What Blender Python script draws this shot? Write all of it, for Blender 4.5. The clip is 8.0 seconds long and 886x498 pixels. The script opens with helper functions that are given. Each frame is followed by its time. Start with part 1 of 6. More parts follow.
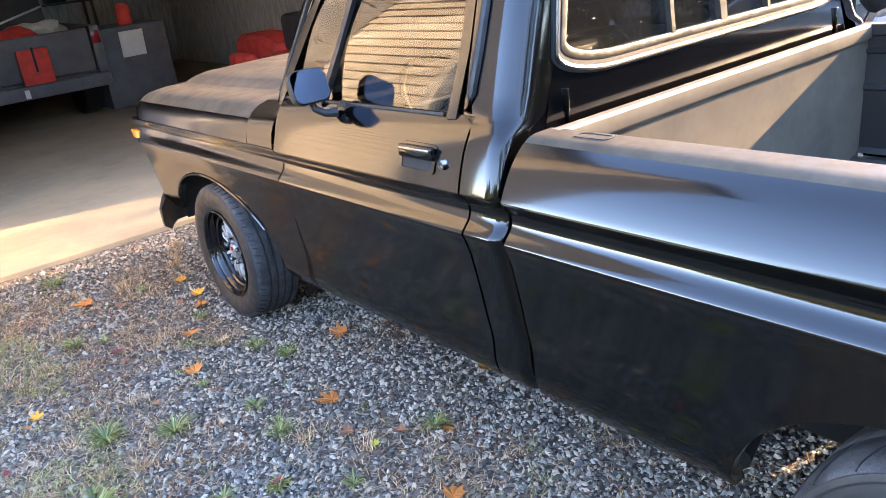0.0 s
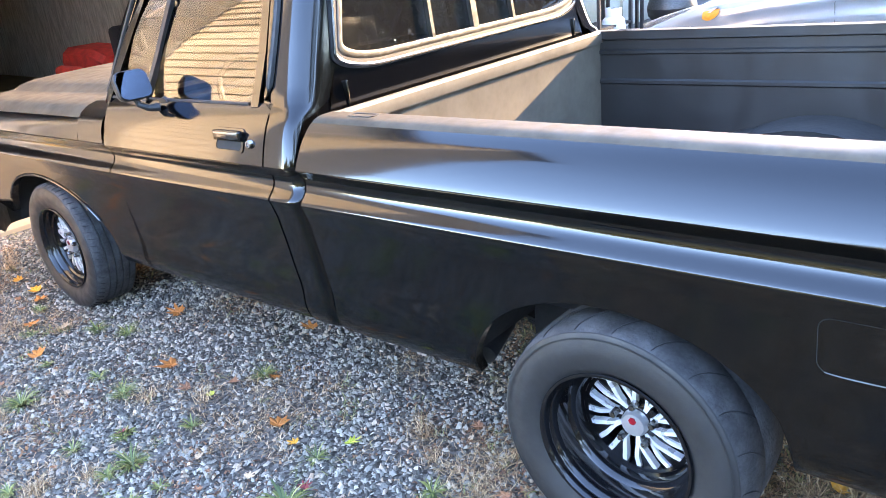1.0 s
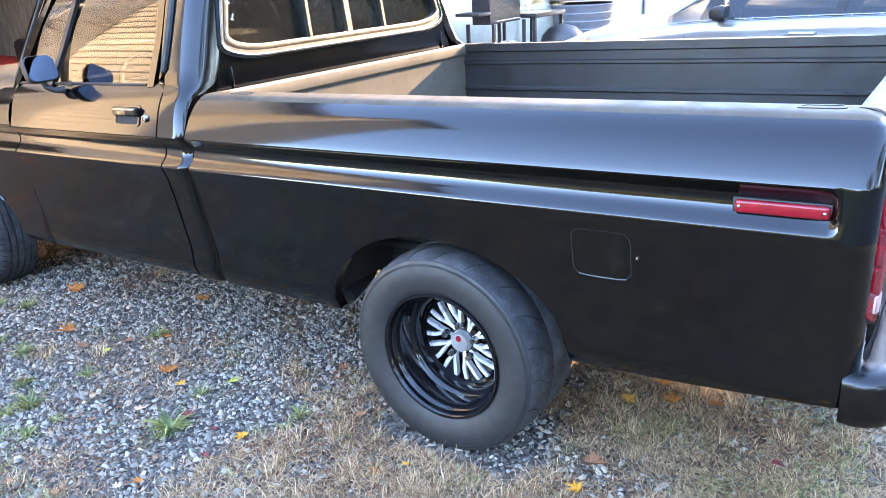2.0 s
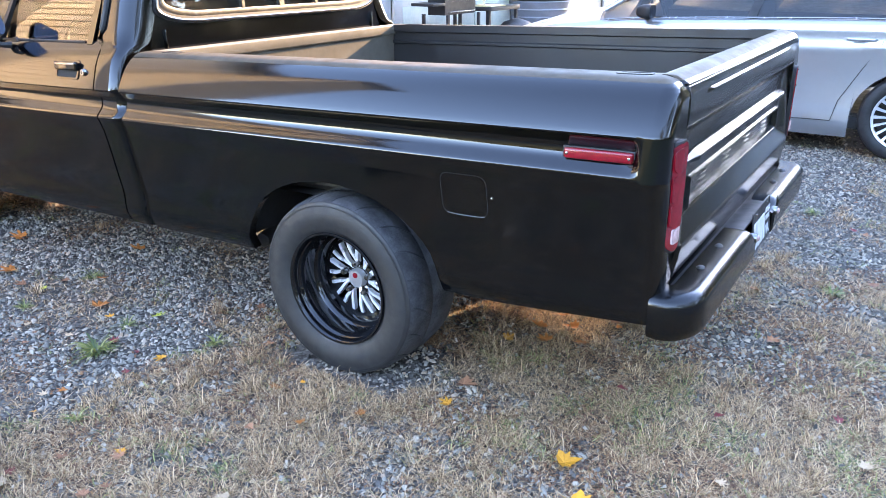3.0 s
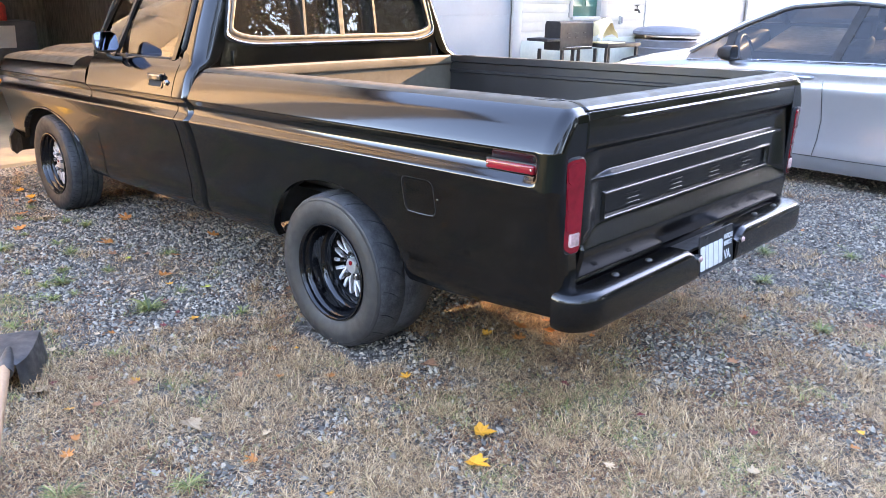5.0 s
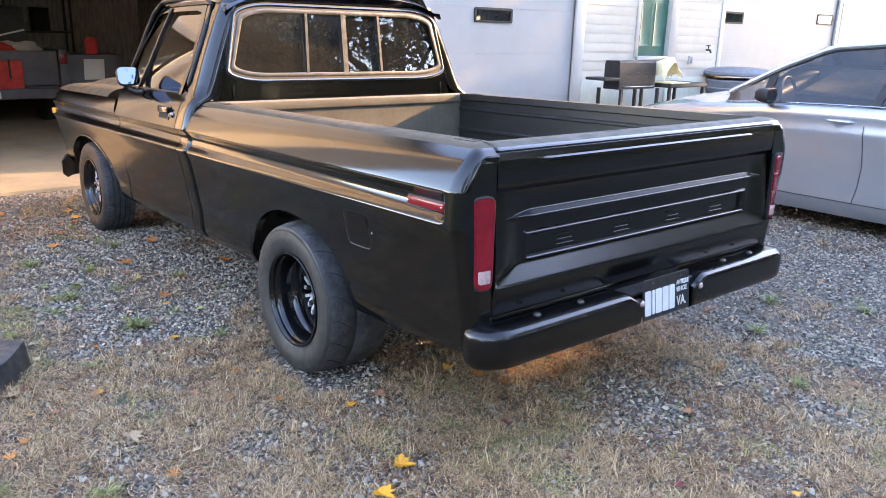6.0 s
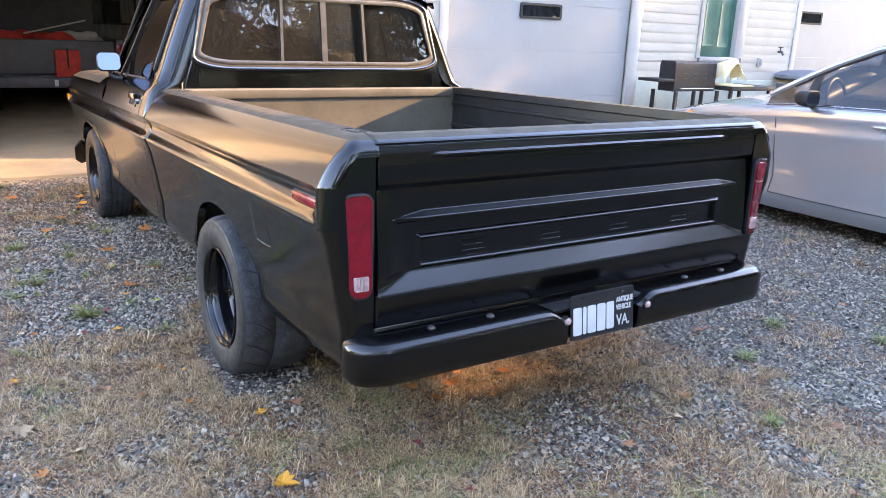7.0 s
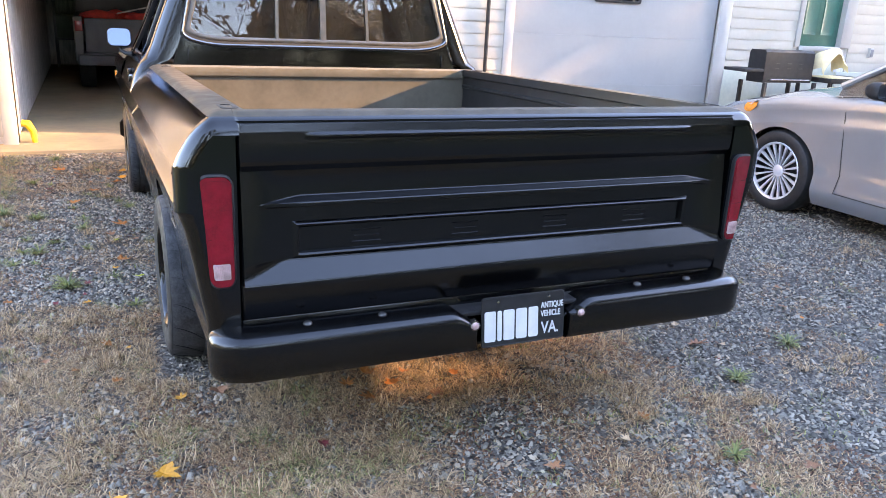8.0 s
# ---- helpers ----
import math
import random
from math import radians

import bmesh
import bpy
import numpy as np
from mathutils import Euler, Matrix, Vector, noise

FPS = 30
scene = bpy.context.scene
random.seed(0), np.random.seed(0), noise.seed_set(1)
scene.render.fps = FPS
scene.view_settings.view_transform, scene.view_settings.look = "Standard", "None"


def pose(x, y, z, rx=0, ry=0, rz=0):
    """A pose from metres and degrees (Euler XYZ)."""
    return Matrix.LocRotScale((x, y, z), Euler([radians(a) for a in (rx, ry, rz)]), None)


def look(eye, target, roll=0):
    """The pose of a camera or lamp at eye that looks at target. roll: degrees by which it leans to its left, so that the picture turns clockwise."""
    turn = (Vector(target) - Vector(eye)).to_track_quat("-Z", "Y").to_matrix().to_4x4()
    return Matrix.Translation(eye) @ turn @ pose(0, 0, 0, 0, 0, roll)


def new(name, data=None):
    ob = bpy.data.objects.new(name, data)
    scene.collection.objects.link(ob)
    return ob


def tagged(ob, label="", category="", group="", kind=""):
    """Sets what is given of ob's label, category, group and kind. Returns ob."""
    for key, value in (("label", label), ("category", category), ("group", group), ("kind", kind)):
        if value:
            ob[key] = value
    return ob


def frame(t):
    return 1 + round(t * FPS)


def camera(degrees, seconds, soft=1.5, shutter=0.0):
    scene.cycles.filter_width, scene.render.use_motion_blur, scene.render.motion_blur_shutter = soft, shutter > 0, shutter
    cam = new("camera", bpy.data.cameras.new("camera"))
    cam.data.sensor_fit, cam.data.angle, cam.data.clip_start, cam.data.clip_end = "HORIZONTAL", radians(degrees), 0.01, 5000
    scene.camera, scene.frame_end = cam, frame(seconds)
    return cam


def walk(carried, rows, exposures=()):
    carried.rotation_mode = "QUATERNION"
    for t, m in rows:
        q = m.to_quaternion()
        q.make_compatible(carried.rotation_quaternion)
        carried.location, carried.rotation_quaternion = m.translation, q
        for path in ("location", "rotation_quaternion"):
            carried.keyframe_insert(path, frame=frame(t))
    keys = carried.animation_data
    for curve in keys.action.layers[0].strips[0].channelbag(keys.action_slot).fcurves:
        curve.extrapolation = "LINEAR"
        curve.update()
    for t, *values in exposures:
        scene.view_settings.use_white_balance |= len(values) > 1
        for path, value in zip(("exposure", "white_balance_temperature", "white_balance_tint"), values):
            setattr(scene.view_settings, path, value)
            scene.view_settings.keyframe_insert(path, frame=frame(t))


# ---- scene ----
cam = camera(59.9, 8.0, soft=0.8)
PATH = [
    (0, (-2.137, -0.27, 1.542), (-1.027, 1.215, 0.794), -6.9),
    (0.5, (-2.311, -0.483, 1.57), (-1.036, 0.853, 0.802), -6.0),
    (1, (-2.378, -0.773, 1.556), (-0.994, 0.458, 0.801), -5.8),
    (1.5, (-2.477, -1.039, 1.533), (-1.011, 0.121, 0.823), -5.1),
    (1.7, (-2.576, -1.117, 1.495), (-1.07, 0.001, 0.801), -4.4),
    (2.8, (-2.813, -1.584, 1.433), (-1.227, -0.579, 0.744), -0.8),
    (3, (-2.869, -1.653, 1.415), (-1.282, -0.656, 0.716), -0.1),
    (3.5, (-3.061, -1.771, 1.372), (-1.493, -0.761, 0.651), 1.5),
    (4, (-3.115, -1.999, 1.394), (-1.588, -0.925, 0.676), 2.0),
    (4.5, (-3.016, -2.282, 1.433), (-1.563, -1.091, 0.747), 1.7),
    (4.7, (-2.933, -2.33, 1.437), (-1.51, -1.091, 0.775), 1.5),
    (5.8, (-2.554, -2.768, 1.463), (-1.297, -1.315, 0.908), 1.3),
    (6, (-2.455, -2.841, 1.472), (-1.231, -1.357, 0.925), 1.6),
    (6.5, (-2.111, -2.884, 1.434), (-0.959, -1.341, 0.89), 2.0),
    (7, (-1.825, -2.996, 1.434), (-0.771, -1.388, 0.88), 2.4),
    (7.5, (-1.53, -3.109, 1.433), (-0.596, -1.437, 0.859), 2.7),
    (8, (-1.156, -3.122, 1.416), (-0.357, -1.388, 0.82), 2.9),
]
EXPOSURE = [(0.0, 4.45, 6600, 22), (1.5, 4.92, 6450, 20), (3.0, 4.38, 6700, 22), (4.0, 4.42, 7100, 24), (4.7, 4.42, 7450, 26), (6.0, 4.12, 7500, 26), (8.0, 4.15, 7500, 26)]
walk(cam, [(t, look(eye, target, roll)) for t, eye, target, roll in PATH], EXPOSURE)


# ---- world, sun and exposure ----
SUN_EL, SUN_AZ = 19.3, 77.0            # degrees; azimuth from -y towards +x
world = bpy.data.worlds.new("sky")
scene.world = world
world.use_nodes = True
wn = world.node_tree.nodes
sky = wn.new("ShaderNodeTexSky")
sky.sky_type = "NISHITA"
sky.sun_disc = False
sky.sun_elevation = radians(SUN_EL)
sky.sun_rotation = radians(180 - SUN_AZ)
sky.air_density, sky.dust_density, sky.ozone_density = 1.0, 0.15, 1.7
world.node_tree.links.new(sky.outputs[0], wn["Background"].inputs[0])
wn["Background"].inputs[1].default_value = 0.15

sun = new("sun", bpy.data.lights.new("sun", "SUN"))
sun.data.energy, sun.data.angle, sun.data.color = 2.6, radians(0.6), (1.0, 0.73, 0.41)
_e, _a = radians(SUN_EL), radians(SUN_AZ)
SUN_DIR = Vector((math.cos(_e) * math.sin(_a), -math.cos(_e) * math.cos(_a), math.sin(_e)))
sun.matrix_world = look(SUN_DIR * 30, (0, 0, 0))


# ---- materials ----
def mat(name, color, rough=0.5, metal=0.0, spec=0.5, vary=0.0, scale=8.0, dark=None, bump=0.0, bump_scale=60.0,
        rough_vary=0.0, coat=0.0, coat_rough=0.1, transmission=0.0, emission=None, random=0.0, island=0.0, stretch=None):
    """A procedural surface: a base colour broken up by noise at two scales, uneven gloss and fine relief."""
    m = bpy.data.materials.new(name)
    m.use_nodes = True
    nt = m.node_tree
    n, l = nt.nodes, nt.links
    b = n["Principled BSDF"]
    b.inputs["Roughness"].default_value = rough
    b.inputs["Metallic"].default_value = metal
    b.inputs["Specular IOR Level"].default_value = spec
    b.inputs["Coat Weight"].default_value = coat
    b.inputs["Coat Roughness"].default_value = coat_rough
    b.inputs["Transmission Weight"].default_value = transmission
    c = (*color, 1)
    b.inputs["Base Color"].default_value = c
    if emission:
        b.inputs["Emission Color"].default_value = (*emission[0], 1)
        b.inputs["Emission Strength"].default_value = emission[1]
    tc = n.new("ShaderNodeTexCoord")
    src = tc.outputs["Object"]
    if stretch:
        mp = n.new("ShaderNodeMapping")
        mp.inputs["Scale"].default_value = stretch
        l.new(src, mp.inputs[0])
        src = mp.outputs[0]

    def nz(sc, det=6.0):
        t = n.new("ShaderNodeTexNoise")
        t.inputs["Scale"].default_value = sc
        t.inputs["Detail"].default_value = det
        l.new(src, t.inputs["Vector"])
        return t
    out = None
    if vary > 0 or dark:
        d = dark or tuple(x * (1 - vary) for x in color)
        a, f = nz(scale), nz(scale * 7.3)
        add = n.new("ShaderNodeMath")
        add.operation = "MULTIPLY_ADD"
        add.inputs[1].default_value = 0.4
        l.new(f.outputs[0], add.inputs[0])
        l.new(a.outputs[0], add.inputs[2])
        r = n.new("ShaderNodeMapRange")
        r.inputs[1].default_value, r.inputs[2].default_value = 0.52, 0.86
        l.new(add.outputs[0], r.inputs[0])
        mx = n.new("ShaderNodeMix")
        mx.data_type = "RGBA"
        l.new(r.outputs[0], mx.inputs[0])
        mx.inputs[6].default_value = (*d, 1)
        mx.inputs[7].default_value = c
        out = mx.outputs[2]
    if random > 0 or island > 0:
        if random > 0:
            rn = n.new("ShaderNodeObjectInfo").outputs["Random"]
            amt = random
        else:
            rn = n.new("ShaderNodeNewGeometry").outputs["Random Per Island"]
            amt = island
        mr = n.new("ShaderNodeMapRange")
        mr.inputs[3].default_value, mr.inputs[4].default_value = 1 - amt, 1 + amt
        l.new(rn, mr.inputs[0])
        hs = n.new("ShaderNodeHueSaturation")
        l.new(mr.outputs[0], hs.inputs["Value"])
        if out:
            l.new(out, hs.inputs["Color"])
        else:
            hs.inputs["Color"].default_value = c
        out = hs.outputs[0]
    if out:
        l.new(out, b.inputs["Base Color"])
    if rough_vary > 0:
        t = nz(scale * 1.7)
        r = n.new("ShaderNodeMapRange")
        r.inputs[1].default_value, r.inputs[2].default_value = 0.3, 0.7
        r.inputs[3].default_value, r.inputs[4].default_value = max(0.02, rough - rough_vary), rough + rough_vary
        l.new(t.outputs[0], r.inputs[0])
        l.new(r.outputs[0], b.inputs["Roughness"])
    if bump > 0:
        t = nz(bump_scale)
        bp = n.new("ShaderNodeBump")
        bp.inputs["Strength"].default_value = bump
        bp.inputs["Distance"].default_value = 0.01
        l.new(t.outputs[0], bp.inputs["Height"])
        l.new(bp.outputs[0], b.inputs["Normal"])
    return m


M_PAINT = mat("satin_black_paint", (0.001, 0.001, 0.0012), 0.125, spec=0.38, vary=0.25, scale=3, rough_vary=0.02, bump=0.006, bump_scale=9, coat=0.26, coat_rough=0.065)
M_GATE = mat("satin_black_tailgate_paint", (0.0014, 0.0014, 0.0016), 0.23, spec=0.38, vary=0.3, scale=4, rough_vary=0.015, bump=0.006, bump_scale=9, coat=0.12, coat_rough=0.12)
# flat tops: dust, with the tan of sunlight mixed into the base colour
M_SUNNY_DUST = mat("dusty_sun_tinted_top_paint", (0.07, 0.054, 0.036), 0.55, spec=0.15, vary=0.35, scale=9, rough_vary=0.1, bump=0.02, bump_scale=60)
# bed paint lightened to beige, so that sunlight is in the colour
M_FRONTWALL = mat("sun_lightened_front_wall_paint", (0.115, 0.100, 0.075), 0.55, spec=0.3, vary=0.3, scale=5, rough_vary=0.1, bump=0.03, bump_scale=30)
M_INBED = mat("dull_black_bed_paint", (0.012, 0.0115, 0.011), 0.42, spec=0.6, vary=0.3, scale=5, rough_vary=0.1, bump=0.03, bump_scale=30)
M_BLACK = mat("flat_black", (0.0064, 0.0064, 0.0072), 0.6, vary=0.3, scale=12, rough_vary=0.1)
M_UNDER = mat("grimy_underside", (0.012, 0.011, 0.010), 0.85, vary=0.5, scale=9, bump=0.2, bump_scale=40)
M_RUBBER = mat("tyre_rubber", (0.0105, 0.0102, 0.0105), 0.6, vary=0.3, scale=14, rough_vary=0.1, bump=0.06, bump_scale=120)
M_TREAD = mat("dusty_tread_rubber", (0.05, 0.049, 0.05), 0.75, dark=(0.013, 0.013, 0.0135), scale=16, bump=0.4, bump_scale=70)
M_RIM = mat("gloss_black_rim", (0.004, 0.004, 0.0045), 0.10, spec=0.35, coat=0.25, coat_rough=0.03, rough_vary=0.03)
M_MILLED = mat("milled_aluminium", (0.68, 0.68, 0.697), 0.3, metal=0.45, vary=0.15, scale=20, rough_vary=0.06)
M_CAP = mat("dull_silver_cap", (0.52, 0.52, 0.53), 0.3, metal=0.8, vary=0.15, scale=30)
M_CHROME = mat("chrome", (0.30, 0.295, 0.285), 0.24, metal=1.0, vary=0.2, scale=15, rough_vary=0.05)
M_ALU = mat("brushed_aluminium_trim", (0.125, 0.122, 0.115), 0.38, metal=1.0, vary=0.2, scale=25, rough_vary=0.08)
M_MOULD = mat("bright_window_moulding", (0.20, 0.197, 0.19), 0.22, metal=1.0, vary=0.2, scale=15, rough_vary=0.05)
M_RED = mat("red_lens", (0.21, 0.005, 0.012), 0.18, spec=0.4, vary=0.3, scale=30, coat=0.2, coat_rough=0.05, bump=0.08, bump_scale=220)
M_CLEAR = mat("clear_ribbed_lens", (0.55, 0.36, 0.34), 0.2, vary=0.35, scale=60, coat=0.4, bump=0.08, bump_scale=200)
M_AMBER = mat("amber_lens", (0.75, 0.24, 0.02), 0.2, vary=0.3, scale=60, coat=0.4, bump=0.15, bump_scale=150)
M_GLASS = mat("window_glass", (0.20, 0.215, 0.21), 0.0, transmission=1.0, spec=0.5)
M_TINT = mat("tinted_rear_glass", (0.13, 0.13, 0.125), 0.0, transmission=0.97, spec=0.6)
M_MIRROR = mat("mirror_glass", (0.13, 0.15, 0.185), 0.02, metal=1.0)
M_WHITE = mat("white_lettering", (0.55, 0.55, 0.53), 0.45, vary=0.1, scale=30)
M_BOLT = mat("dull_steel_bolt", (0.113, 0.108, 0.104), 0.55, metal=1.0, vary=0.4, scale=60)
M_SEAT = mat("dark_seat_vinyl", (0.03, 0.028, 0.027), 0.55, vary=0.3, scale=10, bump=0.05)


# ---- small mesh tools ----
def part(name, bm, material, parent=None, label="", smooth=35.0, shear=0.0):
    """Links a bmesh as one mesh object, a child of parent where one is given."""
    if shear:
        for v in bm.verts:
            v.co.z -= shear * v.co.y
    bmesh.ops.recalc_face_normals(bm, faces=bm.faces)
    me = bpy.data.meshes.new(name)
    bm.to_mesh(me)
    bm.free()
    me.materials.append(material)
    me.shade_smooth()
    me.set_sharp_from_angle(angle=radians(smooth))
    ob = new(name, me)
    ob.parent = parent
    if label:
        tagged(ob, label)
    return ob


def thing(name, label, category, group="", kind="", at=(0, 0, 0), rz=0.0):
    ob = new(name)
    ob.empty_display_size = 0.2
    ob.matrix_basis = pose(*at, 0, 0, rz)
    return tagged(ob, label, category, group, kind)


def box(bm, x0, x1, y0, y1, z0, z1, bevel=0.0, seg=2):
    x0, x1, y0, y1, z0, z1 = min(x0, x1), max(x0, x1), min(y0, y1), max(y0, y1), min(z0, z1), max(z0, z1)
    r = bmesh.ops.create_cube(bm, size=1.0)
    for v in r["verts"]:
        v.co = Vector(((x0 + x1) / 2 + v.co.x * (x1 - x0), (y0 + y1) / 2 + v.co.y * (y1 - y0), (z0 + z1) / 2 + v.co.z * (z1 - z0)))
    if bevel > 0:
        es = list({e for v in r["verts"] for e in v.link_edges})
        bmesh.ops.bevel(bm, geom=es, offset=bevel, segments=seg, affect="EDGES", profile=0.5, clamp_overlap=True)
    return r["verts"]


def boxm(*a, **k):
    bm = bmesh.new()
    box(bm, *a, **k)
    return bm


def loft(bm, rows, closed=False, cap=False):
    vs = [[bm.verts.new(p) for p in row] for row in rows]
    for a, b in zip(vs, vs[1:]):
        n = len(a)
        for i in range(n if closed else n - 1):
            j = (i + 1) % n
            try:
                bm.faces.new((a[i], a[j], b[j], b[i]))
            except ValueError:
                pass
    if cap:
        for row in (vs[0], vs[-1]):
            try:
                bm.faces.new(row)
            except ValueError:
                pass
    return vs


def ring(center, u, v, r, n):
    return [Vector(center) + u * (r * math.cos(2 * math.pi * i / n)) + v * (r * math.sin(2 * math.pi * i / n)) for i in range(n)]


def tube(bm, pts, radii, n=8, cap=True):
    """A tube along pts; radii is one radius or one for each point."""
    pts = [Vector(p) for p in pts]
    if not isinstance(radii, (list, tuple)):
        radii = [radii] * len(pts)
    rows = []
    for i, p in enumerate(pts):
        d = (pts[min(i + 1, len(pts) - 1)] - pts[max(i - 1, 0)]).normalized()
        u = d.cross(Vector((0, 0, 1)) if abs(d.z) < 0.9 else Vector((1, 0, 0))).normalized()
        rows.append(ring(p, u, d.cross(u), radii[i], n))
    return loft(bm, rows, closed=True, cap=cap)


def lathe(bm, prof, n=48, axis="x", centre=(0, 0, 0)):
    """prof: (radius, along) pairs turned round an axis through centre."""
    c = Vector(centre)
    e = {"x": (Vector((1, 0, 0)), Vector((0, 1, 0)), Vector((0, 0, 1))), "y": (Vector((0, 1, 0)), Vector((1, 0, 0)), Vector((0, 0, 1))),
         "z": (Vector((0, 0, 1)), Vector((1, 0, 0)), Vector((0, 1, 0)))}[axis]
    return loft(bm, [ring(c + e[0] * a, e[1], e[2], max(r, 1e-4), n) for r, a in prof], closed=True)


def interp(table, q):
    """Straight lines through (key, value) pairs, keys rising."""
    if q <= table[0][0]:
        return table[0][1]
    for (a, va), (b, vb) in zip(table, table[1:]):
        if q <= b:
            return va + (vb - va) * (q - a) / (b - a)
    return table[-1][1]


def smooth01(a, b, q):
    k = min(1.0, max(0.0, (q - a) / (b - a)))
    return k * k * (3 - 2 * k)


def strip(bm, a, b, thick, n=None):
    """A plate between the two outlines a and b, given thickness along n."""
    n = Vector(n)
    rows = [a, b, [p - n * thick for p in b], [p - n * thick for p in a]]
    loft(bm, [list(r) for r in zip(*rows)], closed=True, cap=True)


def rrect(x0, x1, z0, z1, r, n=6):
    """A rounded rectangle as (x, z) pairs."""
    out = []
    for cx, cz, a0 in ((x1 - r, z1 - r, 0), (x0 + r, z1 - r, 90), (x0 + r, z0 + r, 180), (x1 - r, z0 + r, 270)):
        for i in range(n + 1):
            a = radians(a0 + 90 * i / n)
            out.append((cx + r * math.cos(a), cz + r * math.sin(a)))
    return out


def slab(bm, outline, y0, y1, at=lambda x, y, z: (x, y, z)):
    """An (x, z) outline made solid between y0 and y1."""
    loft(bm, [[Vector(at(x, y, z)) for x, z in outline] for y in (y0, y1)], closed=True, cap=True)


# ---- the black pickup: local frame, rear axle at y 0, nose towards +y ----
RAKE = 0.026
truck = thing("pickup_truck", "satin black vintage pickup with a short open bed, parked on gravel", "pickup truck")


def tp(name, bm, material, parent=None, label="", smooth=35.0):
    return part(name, bm, material, parent or truck, label, smooth, RAKE)


LOWER = [(0.385, 0.886), (0.40, 0.898), (0.42, 0.9085), (0.44, 0.9155), (0.455, 0.9185), (0.47, 0.9195), (0.485, 0.9195), (0.50, 0.9190), (0.52, 0.9192), (0.55, 0.9225), (0.60, 0.932), (0.70, 0.948), (0.80, 0.967), (0.845, 0.982), (0.857, 0.988), (0.862, 0.989), (0.868, 0.9865), (0.880, 0.976), (0.890, 0.9665), (0.898, 0.9605),
         (0.908, 0.9565), (0.918, 0.955), (0.932, 0.9565), (0.945, 0.963), (0.958, 0.975), (0.967, 0.984), (0.972, 0.987)]
BED_TOP = [(0.977, 0.9855), (0.985, 0.9822), (1.0, 0.975), (1.015, 0.967), (1.035, 0.955), (1.055, 0.941), (1.072, 0.926), (1.086, 0.911), (1.097, 0.896), (1.105, 0.882), (1.109, 0.868), (1.111, 0.855)]
CAB_TOP = [(0.977, 0.986), (0.985, 0.984), (1.0, 0.980), (1.03, 0.971), (1.06, 0.9605), (1.09, 0.947), (1.115, 0.932), (1.135, 0.916), (1.15, 0.902)]
PILLAR = [(1.15, 0.902), (1.2, 0.876), (1.3, 0.838), (1.4, 0.798), (1.5, 0.757), (1.58, 0.722), (1.63, 0.695)]
ROWS_HI = [0.80, 0.83, 0.845, 0.852, 0.857, 0.862, 0.868, 0.874, 0.880, 0.885, 0.890, 0.894, 0.898, 0.903, 0.908, 0.913, 0.918, 0.925, 0.932, 0.938, 0.945, 0.951, 0.958, 0.963, 0.967, 0.972]


def dust_and_sun_tint(ob, above=1.098):
    """Flat tops are duller than the sides: dust plus sunlit tan in the colour."""
    ob.data.materials.append(M_SUNNY_DUST)
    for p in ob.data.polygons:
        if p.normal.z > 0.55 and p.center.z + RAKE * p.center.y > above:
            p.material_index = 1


def half_width(z, groove=1.0):
    x = interp(LOWER, z)
    return x + (0.988 - x) * (1 - groove) if z > 0.85 else x


def side_panel(bm, s, ys, top, bottom, groove=lambda y: 1.0, inset=lambda y: (0.0, y), flange=0.035):
    """One side's skin: columns along y, from the top profile down to bottom(y), with a turned-in flange below."""
    rows = []
    for y in ys:
        dx, yy = inset(y)
        zb = bottom(y)
        col = [(interp(top, z), z) for z, _ in reversed(top)]
        col += [(half_width(z, groove(y)), z) for z in reversed(ROWS_HI)]
        for k in range(1, 25):
            z = 0.80 + (zb - 0.80) * k / 24
            col.append((half_width(z), z))
        col += [(col[-1][0] - flange, col[-1][1] + 0.004)]
        rows.append([Vector((s * (x - dx * smooth01(0.80, 0.88, x)), yy, z)) for x, z in col])
    return loft(bm, rows)


def arch(y, cy, cz, a, b, low):
    """The lower edge of a side with a wheel opening."""
    q = (y - cy) / a
    return max(low, cz + b * math.sqrt(1 - q * q)) if abs(q) < 1 else low


def columns(y0, y1, cy, a, n=14, m=20):
    """Columns from y0 to y1, crowded at the ends of the wheel opening."""
    lo, hi = cy - a, cy + a
    out = [y0 + (lo - y0) * i / n for i in range(n)]
    out += [cy - a * math.cos(math.pi * i / m) for i in range(m + 1)]
    out += [hi + (y1 - hi) * i / n for i in range(1, n + 1)]
    return out


REAR_ARCH = (0.02, 0.40, 0.432, 0.318)
FRONT_ARCH = (3.0, 0.39, 0.56, 0.375)
BED_Y0, BED_Y1, WRAP_R = -1.080, 1.02, 0.050


def bed_bottom(y):
    return arch(y, *REAR_ARCH, interp([(-1.13, 0.43), (-0.6, 0.385), (1.02, 0.388)], y))


def bed_inset(y):
    if y >= BED_Y0:
        return 0.0, y
    a = (BED_Y0 - y) / WRAP_R * math.pi / 2
    return WRAP_R * (1 - math.cos(a)), BED_Y0 - WRAP_R * math.sin(a)


